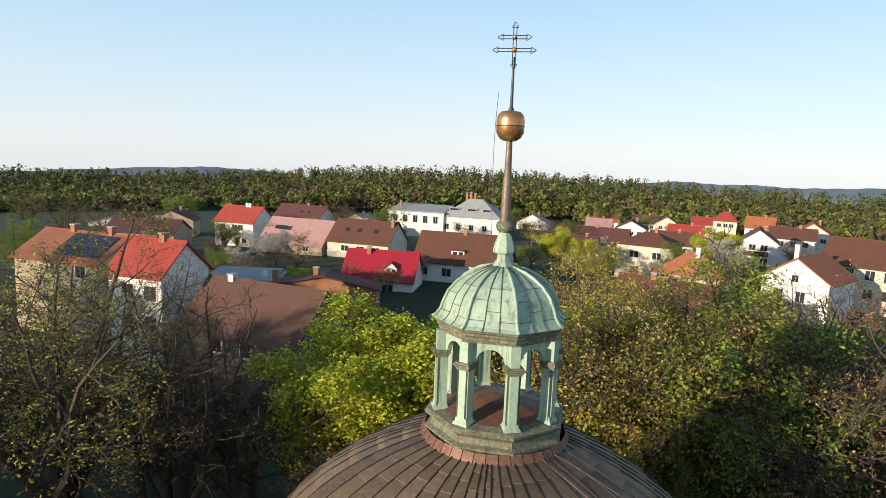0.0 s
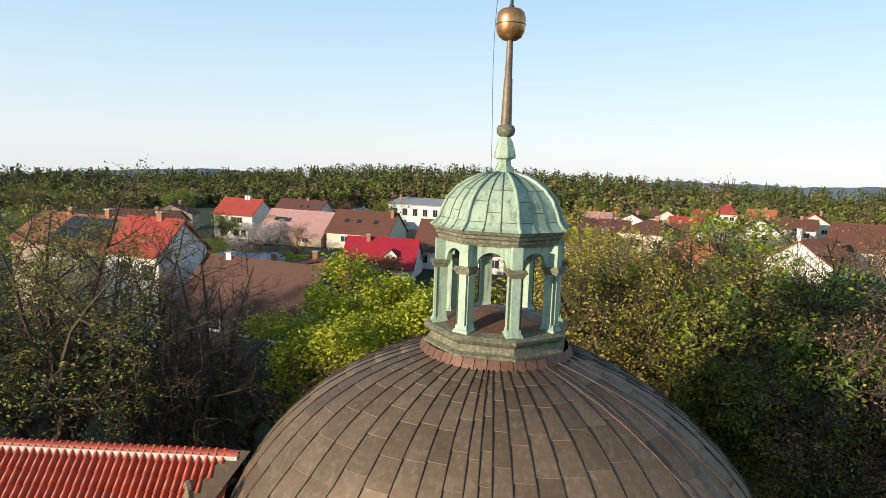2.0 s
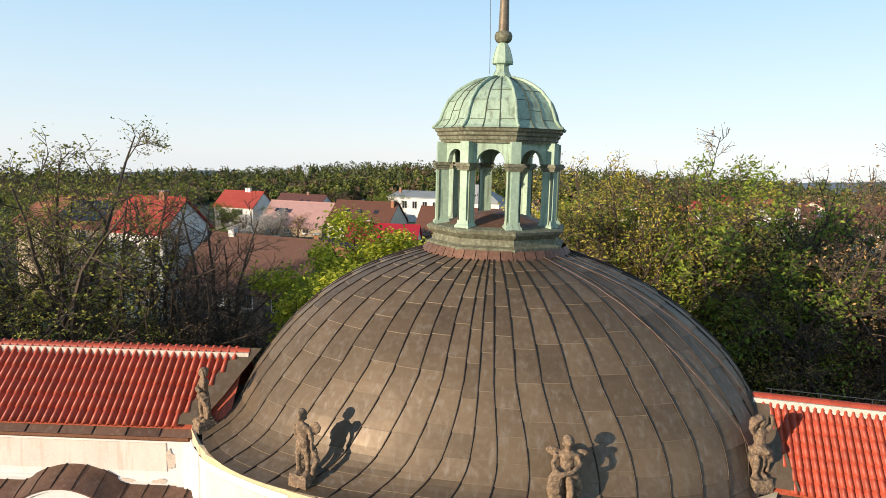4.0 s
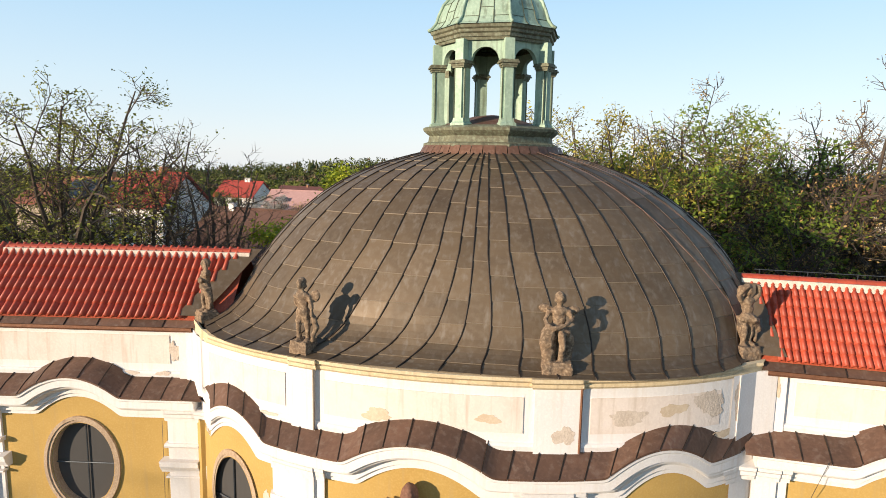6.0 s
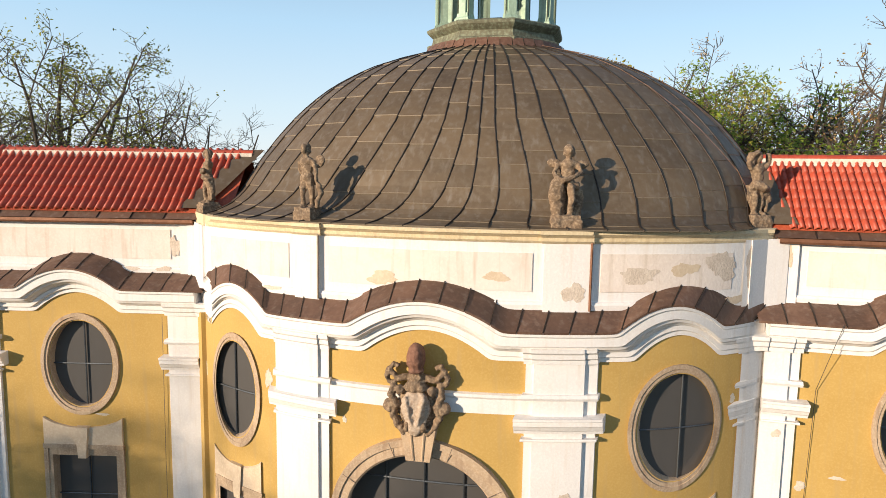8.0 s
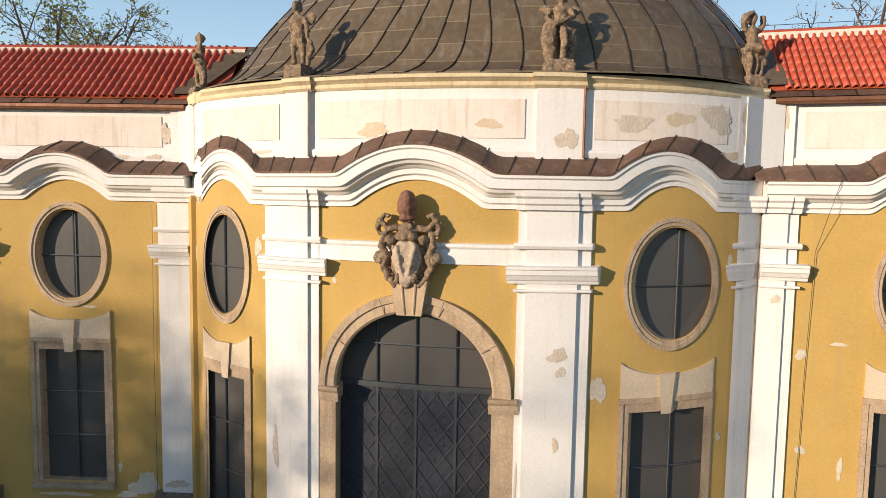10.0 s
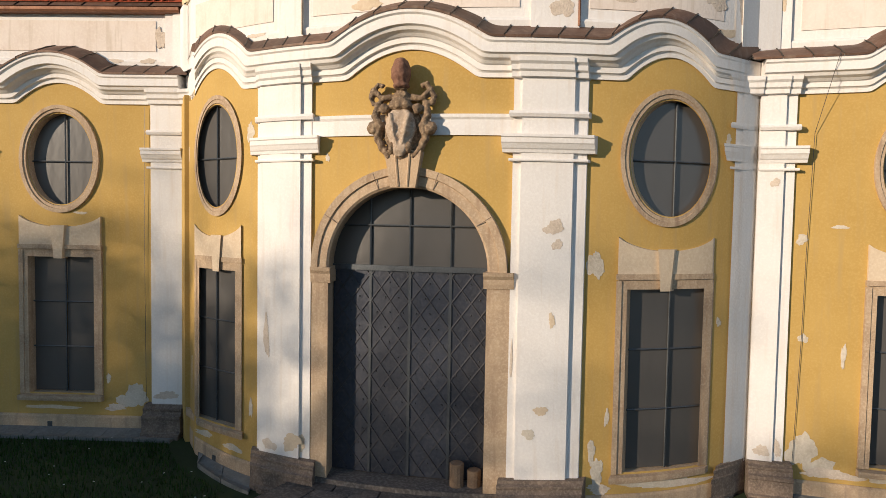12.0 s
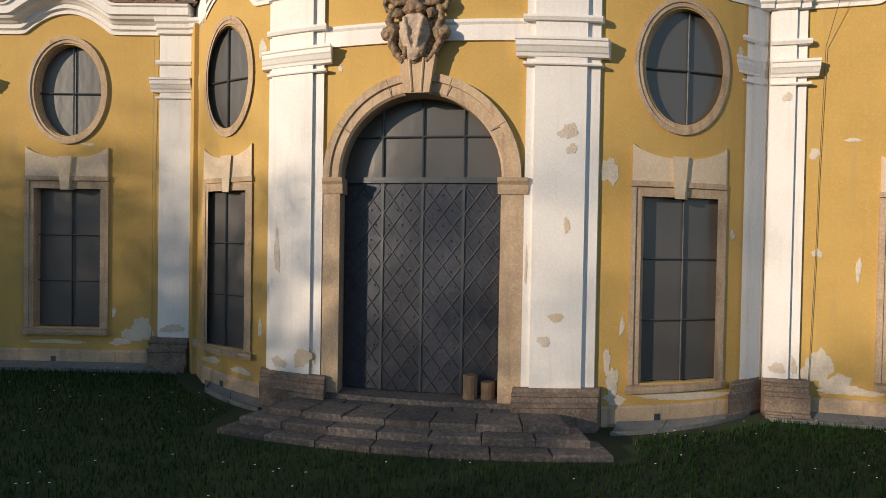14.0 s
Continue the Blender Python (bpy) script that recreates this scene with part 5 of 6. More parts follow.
# ---- fallen plaster on the walls ----
def patch(u0, z0, w, h, out, material, seed):
    """An irregular flake: edge with large lobes and fine jags."""
    rr = random.Random(seed)
    k = 36
    ph = [rr.random() * 6.28 for _ in range(4)]
    ring = []
    for j in range(k):
        a = 2 * math.pi * j / k
        r = 0.78 + 0.13 * math.sin(2 * a + ph[0]) + 0.10 * math.sin(3 * a + ph[1]) + 0.06 * math.sin(5 * a + ph[2]) + 0.05 * math.sin(9 * a + ph[3]) + 0.14 * (rr.random() - 0.5)
        ring.append((u0 + w / 2 * r * math.cos(a), z0 + h / 2 * r * math.sin(a)))
    mid = [(u0 + (u - u0) * 0.5, z0 + (z - z0) * 0.5) for u, z in ring]
    g = Geo().grid([[at(u, out - 0.02, z) for u, z in ring], [at(u, out, z) for u, z in ring], [at(u, out + 0.002, z) for u, z in mid]], True)
    g.v.append(tuple(at(u0, out + 0.002, z0)))
    o = len(g.v) - 1
    for j in range(k):
        g.f.append((2 * k + j, 2 * k + (j + 1) % k, o))
    on_wall("plaster_patch", g, material, "patch where the paint has flaked away")


M_PALE = mat("pale_under_plaster", (0.58, 0.52, 0.43), 0.95, dark=(0.44, 0.37, 0.28), light=(0.68, 0.62, 0.53), scale=4, grain=25, bump=0.5)
PATCHES = [(4.35, 0.37, 1.5, 0.20, 0.005, M_PALE), (4.9, 0.34, 0.9, 0.16, 0.006, M_BARE), (3.25, 0.34, 0.5, 0.22, 0.005, M_BARE), (-4.6, 0.52, 0.7, 0.16, 0.005, M_PALE), (-3.75, 0.42, 0.6, 0.18, 0.005, M_PALE), (-8.6, 0.62, 1.4, 0.12, 0.005, M_APRON), (-7.2, 0.64, 0.6, 0.18, 0.006, M_BARE), (7.5, 0.40, 1.1, 0.26, 0.006, M_BARE), (8.3, 0.42, 0.8, 0.22, 0.005, M_PALE), (3.35, 1.6, 0.10, 0.4, 0.005, M_PALE), (5.35, 3.2, 0.12, 0.2, 0.005, M_PALE), (-3.28, 1.3, 0.10, 0.5, 0.005, M_PALE), (-5.1, 1.7, 0.10, 0.9, 0.005, M_PALE), (2.05, 1.35, 0.3, 0.2, 0.134, M_PALE), (-2.15, 0.80, 0.3, 0.5, 0.07, M_APRON), (7.62, 2.6, 0.1, 0.6, 0.005, M_PALE), (2.40, 4.87, 0.42, 0.30, 0.134, M_BARE), (2.46, 4.58, 0.22, 0.22, 0.134, M_BARE), (2.40, 3.30, 0.14, 0.30, 0.134, M_APRON), (2.25, 1.75, 0.26, 0.22, 0.134, M_APRON), (3.08, 4.24, 0.34, 0.62, 0.004, M_PALE),
           (-2.88, 2.75, 0.16, 1.0, 0.134, M_BARE), (-2.3, 0.85, 0.5, 0.4, 0.134, M_APRON), (-2.8, 0.72, 0.4, 0.25, 0.134, M_BARE), (-6.72, 0.95, 0.6, 0.6, 0.004, M_PALE), (-6.95, 0.78, 0.6, 0.35, 0.004, M_PALE),
           (7.0, 0.8, 0.6, 0.8, 0.004, M_PALE), (7.3, 0.5, 0.6, 0.5, 0.004, M_PALE), (3.2, 0.62, 0.3, 0.6, 0.004, M_PALE), (3.1, 1.0, 0.18, 0.5, 0.004, M_PALE), (6.86, 4.72, 0.24, 0.24, 0.004, M_PALE), (6.95, 2.89, 0.20, 0.22, 0.004, M_PALE),
           (6.35, 5.75, 0.2, 0.2, 0.125, M_BARE), (7.48, 4.955, 0.3, 0.1, 0.004, M_PALE), (1.72, 2.6, 0.06, 0.7, 0.069, M_BARE), (-1.62, 6.03, 0.1, 0.18, 0.004, M_PALE), (-7.95, 4.98, 0.35, 0.08, 0.004, M_PALE), (5.42, 6.50, 0.14, 0.2, 0.004, M_PALE), (-7.35, 1.3, 0.14, 0.24, 0.004, M_PALE),
           (-3.30, 6.55, 0.2, 0.5, 0.004, M_PALE), (6.3, 0.75, 0.3, 0.3, 0.122, M_BARE), (6.58, 0.8, 0.16, 0.4, 0.064, M_BARE), (-6.0, 0.98, 0.6, 0.25, 0.125, M_BARE),
           (5.0, 9.0, 0.7, 0.6, -0.077, M_BARE), (5.62, 8.95, 0.3, 0.95, -0.022, M_BARE), (2.42, 8.55, 0.44, 0.45, -0.022, M_BARE), (3.5, 8.85, 0.9, 0.32, -0.077, M_BARE), (4.3, 8.95, 0.6, 0.3, -0.077, M_APRON), (-6.25, 8.85, 0.26, 0.6, -0.177, M_BARE), (-6.5, 8.34, 0.4, 0.14, -0.14, M_BARE),
           (-3.2, 8.34, 0.5, 0.1, -0.04, M_BARE), (-2.55, 8.75, 0.2, 0.5, -0.077, M_APRON), (1.1, 8.8, 0.5, 0.22, -0.077, M_APRON), (-0.9, 8.7, 0.7, 0.3, -0.077, M_APRON), (-7.2, 8.34, 0.4, 0.1, -0.14, M_BARE), (6.4, 9.1, 0.2, 0.5, -0.122, M_APRON), (-5.2, 8.7, 0.2, 0.4, -0.022, M_APRON), (5.3, 8.36, 0.5, 0.2, -0.04, M_APRON)]
for i, (u, z, w, h, o, m_) in enumerate(PATCHES):
    patch(u, z, w, h, o + 0.003, m_, 40 + i)
for pts in ([(7.22, 0.46, 8.0), (7.20, 0.44, 7.9), (6.98, 0.05, 6.65), (6.93, 0.03, 4.4), (6.91, 0.03, 2.8), (6.84, 0.03, 0.3)], [(-6.48, 0.05, 7.3), (-6.51, 0.03, 4.0), (-6.49, 0.03, 1.0), (-6.51, 0.03, 0.4)]):
    on_wall("cable", Geo().tube([at(u, o + 0.012, z) for u, o, z in pts], 0.005, 4), M_IRON, "thin earthing cable running down the wall")

# corner piers of the attic between drum and wings
for pts in ([(5.5, 3.4), (5.62, 4.46), (5.98, 4.13), (6.40, 4.00), (6.36, 3.4)], [(-5.95, 3.4), (-5.95, 3.95), (-5.56, 3.95), (-5.46, 4.12), (-5.2, 4.42), (-5.0, 3.4)]):
    on_wall("attic_corner", slab(Geo(), pts, 8.0, 9.44, 0.006), M_WHITE)
# ---- grass with daisies ----
rg = random.Random(11)
g = Geo()
flowers = Geo()


def free_of_steps(x, n):
    p, _ = face(max(-13.9, min(13.9, x)))
    return n > p.y + 0.66 and not (abs(x) < 3.45 and n < front_n(x, 7.55, 0.42))


cnt = 0
while cnt < 60000:
    x, n = rg.uniform(-13, 13), 4.4 + 9.5 * rg.random() ** 1.3
    if not free_of_steps(x, n):
        continue
    cnt += 1
    h, w, a, l = rg.uniform(0.05, 0.13), rg.uniform(0.006, 0.013), rg.uniform(0, 6.28), rg.uniform(0.01, 0.06)
    c, s = math.cos(a), math.sin(a)
    o = len(g.v)
    gz = ground_z(x, -n)
    g.v += [(x - w * c, -n - w * s, gz), (x + w * c, -n + w * s, gz), (x - l * s, -n + l * c, gz + h)]
    g.f.append((o, o + 1, o + 2))
    if cnt % 260 == 0:
        z = gz + 0.12
        o = len(flowers.v)
        flowers.v += [(x + 0.016 * math.cos(6.283 * j / 6), -n + 0.016 * math.sin(6.283 * j / 6), z + (0.006 if j % 2 else 0)) for j in range(6)]
        flowers.f.append(tuple(range(o, o + 6)))
# blade greens darkened likewise, evening shade included in the colour
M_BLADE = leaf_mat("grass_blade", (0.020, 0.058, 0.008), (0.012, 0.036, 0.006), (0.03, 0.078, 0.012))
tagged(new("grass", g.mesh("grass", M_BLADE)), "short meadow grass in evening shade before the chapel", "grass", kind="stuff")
M_DAISY = mat("daisy_petal", (0.8, 0.8, 0.74), 0.7, scale=20, grain=60, bump=0)
tagged(new("daisies", flowers.mesh("daisies", M_DAISY)), "scattered small white daisies in the grass", "flowers", kind="stuff")

# ---- trees ----
def tree_proto(name, height, seed, leaves, leaf_size, leaf_m, spread=1.0, bare_low=0.22, dense=0.3, limbs=5, laterals=9, subs=5, twigs=4, stout=1.0, thin_top=0.0):
    """Trunk, upswept limbs, laterals, sub-branches and twigs; leaves in tufts about the twigs."""
    rr = random.Random(seed)
    wood, tips = Geo(), []
    up_ = Vector((0, 0, 1))

    def bough(p, d, length, r0, r1, n, sides, wob, lift):
        pts, rads, dd, q = [p.copy()], [r0], d.copy(), p.copy()
        for i in range(n):
            dd = (dd + Vector((rr.gauss(0, wob), rr.gauss(0, wob), rr.gauss(0, wob))) + up_ * lift).normalized()
            q = q + dd * (length / n)
            pts.append(q.copy())
            rads.append(r0 + (r1 - r0) * ((i + 1) / n) ** 0.8)
        wood.tube(pts, rads, sides)
        return pts, rads

    def along(pts, rads, t):
        x = t * (len(pts) - 1)
        i = min(int(x), len(pts) - 2)
        return pts[i].lerp(pts[i + 1], x - i), (pts[i + 1] - pts[i]).normalized(), rads[i] + (rads[i + 1] - rads[i]) * (x - i)

    def side_of(d, ang):
        ax = d.orthogonal().normalized()
        return ax * math.cos(ang) + d.cross(ax) * math.sin(ang)

    R = height * 0.023 * stout
    tp, tr = bough(Vector((0, 0, -0.2)), Vector((rr.gauss(0, 0.05), rr.gauss(0, 0.05), 1)), height * 0.34, R, R * 0.72, 4, 8, 0.05, 0.0)
    for k in range(limbs):
        ang = 2 * math.pi * (k + rr.uniform(-0.2, 0.2)) / limbs
        tilt = spread * (0.15 if k == 0 else rr.uniform(0.45, 0.85))
        base, _, r = along(tp, tr, 1.0 if k < 2 else rr.uniform(0.55, 0.97))
        d = Vector((math.cos(ang) * tilt, math.sin(ang) * tilt, 1)).normalized()
        L = height * rr.uniform(0.58, 0.70) * (0.84 if k == 0 else 1.0 if k < 4 else 0.88)
        lp, lr = bough(base, d, L, r * rr.uniform(0.56, 0.72), 0.025, 8, 6, 0.10, 0.05)
        for j in range(laterals):
            t = 0.22 + 0.76 * (j + rr.random()) / laterals
            b, dd, rad = along(lp, lr, t)
            nd = (dd * 0.55 + side_of(dd, 2.4 * j + rr.random()) * 0.85).normalized()
            l1 = L * 0.40 * (1.12 - 0.72 * t) * rr.uniform(0.75, 1.2)
            ap, ar = bough(b, nd, l1, max(0.02, rad * 0.6), 0.014 * stout, 5, 5, 0.13, 0.07)
            for q in range(subs):
                t2 = 0.25 + 0.75 * (q + rr.random()) / subs
                b2, d2, r2 = along(ap, ar, min(t2, 1.0))
                nd2 = (d2 * 0.6 + side_of(d2, 2.4 * q + rr.random() * 2) * 0.8).normalized()
                bp, br = bough(b2, nd2, l1 * 0.42 * (1.15 - 0.5 * t2), max(0.012, r2 * 0.62), 0.009 * stout, 3, 4, 0.16, 0.07)
                for w in range(twigs):
                    b3, d3, _ = along(bp, br, min(1.0, 0.3 + 0.7 * (w + rr.random()) / twigs))
                    nd3 = (d3 * 0.7 + side_of(d3, rr.random() * 6.28) * 0.8).normalized()
                    e3 = b3 + nd3 * l1 * rr.uniform(0.16, 0.34)
                    wood.tube([b3, e3], [0.010 * stout, 0.005 * stout], 3)
                    tips += [(e3, nd3), (b3.lerp(e3, 0.5), nd3)]
    zs_ = sorted(p.z for p, _ in tips)
    k = height / zs_[int(len(zs_) * 0.99)]
    wood.v = [(v[0] * k, v[1] * k, v[2] * k) for v in wood.v]
    lg = Geo()
    for _ in range(leaves):
        p, d = tips[rr.randrange(len(tips))]
        c = p * k + Vector((rr.gauss(0, dense), rr.gauss(0, dense), rr.gauss(0, dense * 0.8)))
        if c.z < height * bare_low or rr.random() < thin_top * sstep((c.z / height - 0.45) / 0.3):
            continue
        s = leaf_size * rr.uniform(0.6, 1.3)
        a = Vector((rr.gauss(0, 1), rr.gauss(0, 1), rr.gauss(0, 0.7))).normalized()
        b = a.orthogonal().normalized() * rr.uniform(0.35, 0.6)
        o = len(lg.v)
        lg.v += [tuple(c - a * s), tuple(c + b * s), tuple(c + a * s), tuple(c - b * s + Vector((0, 0, 0.2 * s)))]
        lg.f.append((o, o + 1, o + 2, o + 3))
    return wood.mesh(name + "_wood", M_BARK), lg.mesh(name + "_leaves", leaf_m)


# olive leaf colours lowered to stand in for shade among the left trees
L_OLIVE = leaf_mat("olive_young_leaf", (0.23, 0.24, 0.045), (0.12, 0.13, 0.03), (0.38, 0.37, 0.075))
L_GREEN = leaf_mat("fresh_maple_leaf", (0.46, 0.48, 0.045), (0.20, 0.27, 0.03), (0.68, 0.66, 0.07))
L_YELLOW = leaf_mat("yellowish_young_leaf", (0.46, 0.38, 0.065), (0.26, 0.22, 0.045), (0.60, 0.52, 0.10))
L_BROWN = leaf_mat("russet_bud", (0.44, 0.265, 0.10), (0.26, 0.15, 0.06), (0.56, 0.38, 0.14))
L_DARK = leaf_mat("deep_green_leaf", (0.20, 0.28, 0.04), (0.10, 0.15, 0.03), (0.34, 0.40, 0.06))
L_BLOSSOM = leaf_mat("white_blossom", (0.55, 0.50, 0.44), (0.35, 0.32, 0.25), (0.72, 0.68, 0.62))
PROTO = {"open": tree_proto("open", 16, 3, 15000, 0.07, L_OLIVE, 1.0, 0.42, 0.14, 6, 9, 6, 4, 1.1, 0.6), "bare": tree_proto("bare", 14, 8, 1500, 0.035, L_BROWN, 0.75, 0.25, 0.06, 5, 9, 5, 4, 0.95),
         "dense": tree_proto("dense", 13, 14, 52000, 0.12, L_GREEN, 1.1, 0.04, 0.36, 8, 10, 5, 2), "yellow": tree_proto("yellow", 15, 21, 46000, 0.08, L_YELLOW, 1.1, 0.08, 0.20, 7, 10, 6, 4, 1.15, 0.85),
         "bud": tree_proto("bud", 16, 27, 26000, 0.055, L_BROWN, 1.15, 0.14, 0.11, 6, 10, 6, 5, 1.35, 0.85), "green": tree_proto("green", 14, 33, 36000, 0.095, L_DARK, 1.1, 0.05, 0.26, 8, 10, 5, 3, 1.1, 0.55),
         "blossom": tree_proto("blossom", 6, 41, 6000, 0.07, L_BLOSSOM, 1.0, 0.2, 0.16, 5, 7, 4, 2)}
NAMES = {"open": ("tall deciduous tree with sparse olive spring leaves", 16), "bare": ("dark bare tree with broken limbs and few buds", 14), "dense": ("dense maple tree in bright yellow-green spring leaf", 13),
         "yellow": ("broad tree in yellowish young leaf", 15), "bud": ("tall tree with reddish-brown buds and bare twigs", 16), "green": ("leafy deciduous tree with darker green foliage", 14), "blossom": ("small fruit tree in white spring blossom", 6)}
VX, VY, HEAD = 1.64, -15.2, -10.13


def spot(bearing, dist):
    a = radians(bearing + HEAD)
    return VX + dist * math.sin(a), VY + dist * math.cos(a)


def tree(kind, x, y, h, turn, wide=1.0, label=""):
    lab, hh = NAMES[kind]
    s = h / hh
    t = thing("tree", label or lab, "tree", (x, y, ground_z(x, y)), "trees around the chapel" if math.hypot(x, y) < 60 else "trees of the village")
    t.matrix_basis = pose(x, y, ground_z(x, y), 0, 0, turn) @ Matrix.Diagonal((s * wide, s * wide, s, 1))
    part("trunk", PROTO[kind][0], t, "grey-brown bark")
    part("crown", PROTO[kind][1], t)
    return t


TREES = [("open", -33.5, 29.5, 16.2, 10, 1.0), ("open", -30, 32, 15.6, 140, 0.9), ("bare", -25, 30.5, 14.2, 30, 1.0), ("bare", -22.2, 31.5, 13.9, 200, 1.1), ("bare", -17.8, 31, 13.2, 80, 1.1), 
         ("dense", -5.3, 32, 12.3, 0, 0.98), ("yellow", 15.4, 27, 15.2, 40, 0.85), ("yellow", 19.0, 30, 14.8, 170, 0.9), ("green", 24.6, 31.5, 15.2, 60, 0.85), ("bud", 30.0, 30, 16.2, 90, 0.9), ("bud", 34.5, 31, 16.0, 220, 0.95),
         ("yellow", 11.6, 34, 13.2, 300, 0.9), ("yellow", 21.8, 36, 13, 100, 1.0), ("green", 27, 40, 12, 310, 1.0), ("bud", -20, 38, 8.5, 50, 1.1), ("open", -33, 38, 12.0, 70, 1.1), ("bud", -26.5, 36, 9.5, 200, 1.1), ("bud", -23, 35, 7.5, 100, 1.1),
         ("green", 20.5, 24, 9.5, 210, 0.9), ("bud", -12.2, 34, 8.5, 10, 1.1), ("bud", 38, 33, 15, 10, 1.0), ("bud", 31.5, 42, 12.5, 10, 1.1), ("yellow", 8.6, 40, 11.5, 20, 1.0), ("bud", -10, 30, 6.5, 200, 1.1), ("yellow", 16.5, 42, 11, 0, 1.1), ("bud", -17, 35, 8.0, 20, 1.1), ("yellow", 13.2, 29, 13.5, 260, 0.8), ("yellow", 24, 36, 12, 260, 1.0), ("green", 22.2, 29, 13.5, 160, 0.85), ("bud", 28, 33, 14, 20, 0.9), ("bud", 33, 28, 13, 60, 0.8), ("green", 29.5, 33, 12.0, 20, 0.95), ("yellow", 27.2, 29, 11.5, 80, 0.85), ("bud", 32, 35, 12.5, 140, 1.0), ("bud", 36, 29, 12.5, 250, 1.0)]
for kind, b, d, h, turn, wide in TREES:
    tree(kind, *spot(b, d), h * (1.03 if h > 12.4 else 0.97), turn, wide * 1.15)
# village trees and bushes, seen over the roofs
VT = [("blossom", -15.0, 112, 6.5), ("blossom", -16.2, 118, 5.5), ("bud", -13.2, 108, 6), ("green", -19.5, 132, 7), ("green", -5.2, 160, 9), ("bud", -4.0, 190, 9), ("bud", 9.5, 150, 8), ("bud", 8.0, 170, 8), ("green", 11.4, 160, 8), ("bud", 12.6, 128, 7), ("green", 14.6, 106, 7),
      ("dense", 23.6, 128, 9.5), ("blossom", 24.4, 120, 8.5), ("green", 20.4, 108, 8), ("bud", 27.5, 205, 9), ("green", 17.5, 215, 8), ("green", 22.5, 240, 9), ("blossom", 20, 200, 6), ("bud", 29.3, 150, 8), ("blossom", 28.4, 190, 7), ("bud", 33.5, 120, 9), ("green", 31.5, 215, 9),
      ("bud", -24.5, 120, 9), ("open", -28.0, 140, 10), ("open", -31, 150, 11), ("bud", -26.5, 160, 10), ("green", -22.6, 190, 10), ("open", -33.5, 170, 12), ("green", -34, 110, 9), ("bud", -9.2, 200, 9), ("green", 14.0, 240, 9), ("dense", 10.5, 112, 8.5), ("yellow", 12.8, 92, 9), ("yellow", 17.8, 88, 7), ("green", -14.6, 145, 7), ("bud", -1.5, 230, 9), ("bud", 3.5, 225, 9), ("green", 6.3, 215, 8), ("dense", -13.2, 90, 4), ("bud", -17.5, 98, 5), ("green", -20.2, 102, 4.5)]
for i, (kind, b, d, h) in enumerate(VT):
    tree(kind, *spot(b, d), h, i * 67 % 360, 1.25)
rb = random.Random(91)
for i in range(90):
    b, d = rb.uniform(-24, 34), rb.uniform(84, 235)
    tree(("green", "bud", "blossom", "bud", "yellow", "green")[i % 6], *spot(b, d), rb.uniform(2.4, 5.2), rb.uniform(0, 360), 1.3, "low garden bush beside the village houses" if i % 2 else "small garden tree between the village houses")
# unseen trees added towards the low sun; heights set by the shade they cast
for i in range(24):
    a = -62 + i * 4.6
    for row, (dist, hh) in enumerate(((36, 9.2), (46, 10.6), (58, 14.2))):
        if row and i % 2:
            continue
        sx, sy = sun_dir.x, sun_dir.y
        k = math.hypot(sx, sy)
        x = sx / k * (dist + 3 * math.sin(i * 2.1)) - sy / k * a
        y = -6 + sy / k * (dist + 3 * math.sin(i * 2.1)) + sx / k * a
        tree("open" if row == 2 else "open" if (i + row) % 3 else "yellow", x, y, hh + 6.5 * sstep((-19 - a) / 5) + 1.4 * math.sin(i * 1.7) + 0.7 * sstep((-4 - a) / 3) - 0.5 * sstep(a / 2) * (1 - sstep((a - 8) / 4)), i * 50, 1.25, "unseen leafy shade tree added towards the sun")

# ---- far forest ----
rf_ = random.Random(77)
TOPS = [(-36, 5), (-27, 5), (-17, 7), (-13, 10.5), (-4.3, 14.5), (5, 14.5), (13.4, 12.5), (20.4, 9.6), (24.7, 8.8), (30.7, 8.1), (34.7, 8.1), (40, 8.0)]


def top_at(b):
    for (b0, z0), (b1, z1) in zip(TOPS, TOPS[1:]):
        if b0 <= b <= b1:
            return z0 + (z1 - z0) * (b - b0) / (b1 - b0)
    return TOPS[0][1] if b < TOPS[0][0] else TOPS[-1][1]


def conifer(g, x, y, z, h, w, rr):
    k = 7
    for lay_, (a, b, r) in enumerate(((0.22, 0.66, 0.95), (0.45, 0.86, 0.85), (0.66, 1.0, 0.60))):
        o = len(g.v)
        ph = rr.random() * 6
        for j in range(k):
            q = w * r * (0.72 + 0.5 * rr.random())
            g.v.append((x + q * math.cos(ph + 6.283 * j / k), y + q * math.sin(ph + 6.283 * j / k), z + h * (a + 0.08 * rr.random())))
        g.v.append((x + rr.gauss(0, 0.1), y + rr.gauss(0, 0.1), z + h * b))
        for j in range(k):
            g.f.append((o + j, o + (j + 1) % k, o + k))


def broad(g, x, y, z, h, w, rr):
    for _ in range(46):
        a, q, t = rr.random() * 6.283, w * math.sqrt(rr.random()), rr.random()
        q *= 0.55 + 0.45 * math.sin(math.pi * t)
        c = (x + q * math.cos(a), y + q * math.sin(a), z + h * (0.25 + 0.72 * t))
        s = w * rr.uniform(0.14, 0.25)
        o = len(g.v)
        for _j in range(4):
            g.v.append((c[0] + rr.gauss(0, s), c[1] + rr.gauss(0, s), c[2] + rr.gauss(0, s * 0.9)))
        g.f += [(o, o + 1, o + 2), (o, o + 2, o + 3), (o, o + 3, o + 1), (o + 1, o + 3, o + 2)]


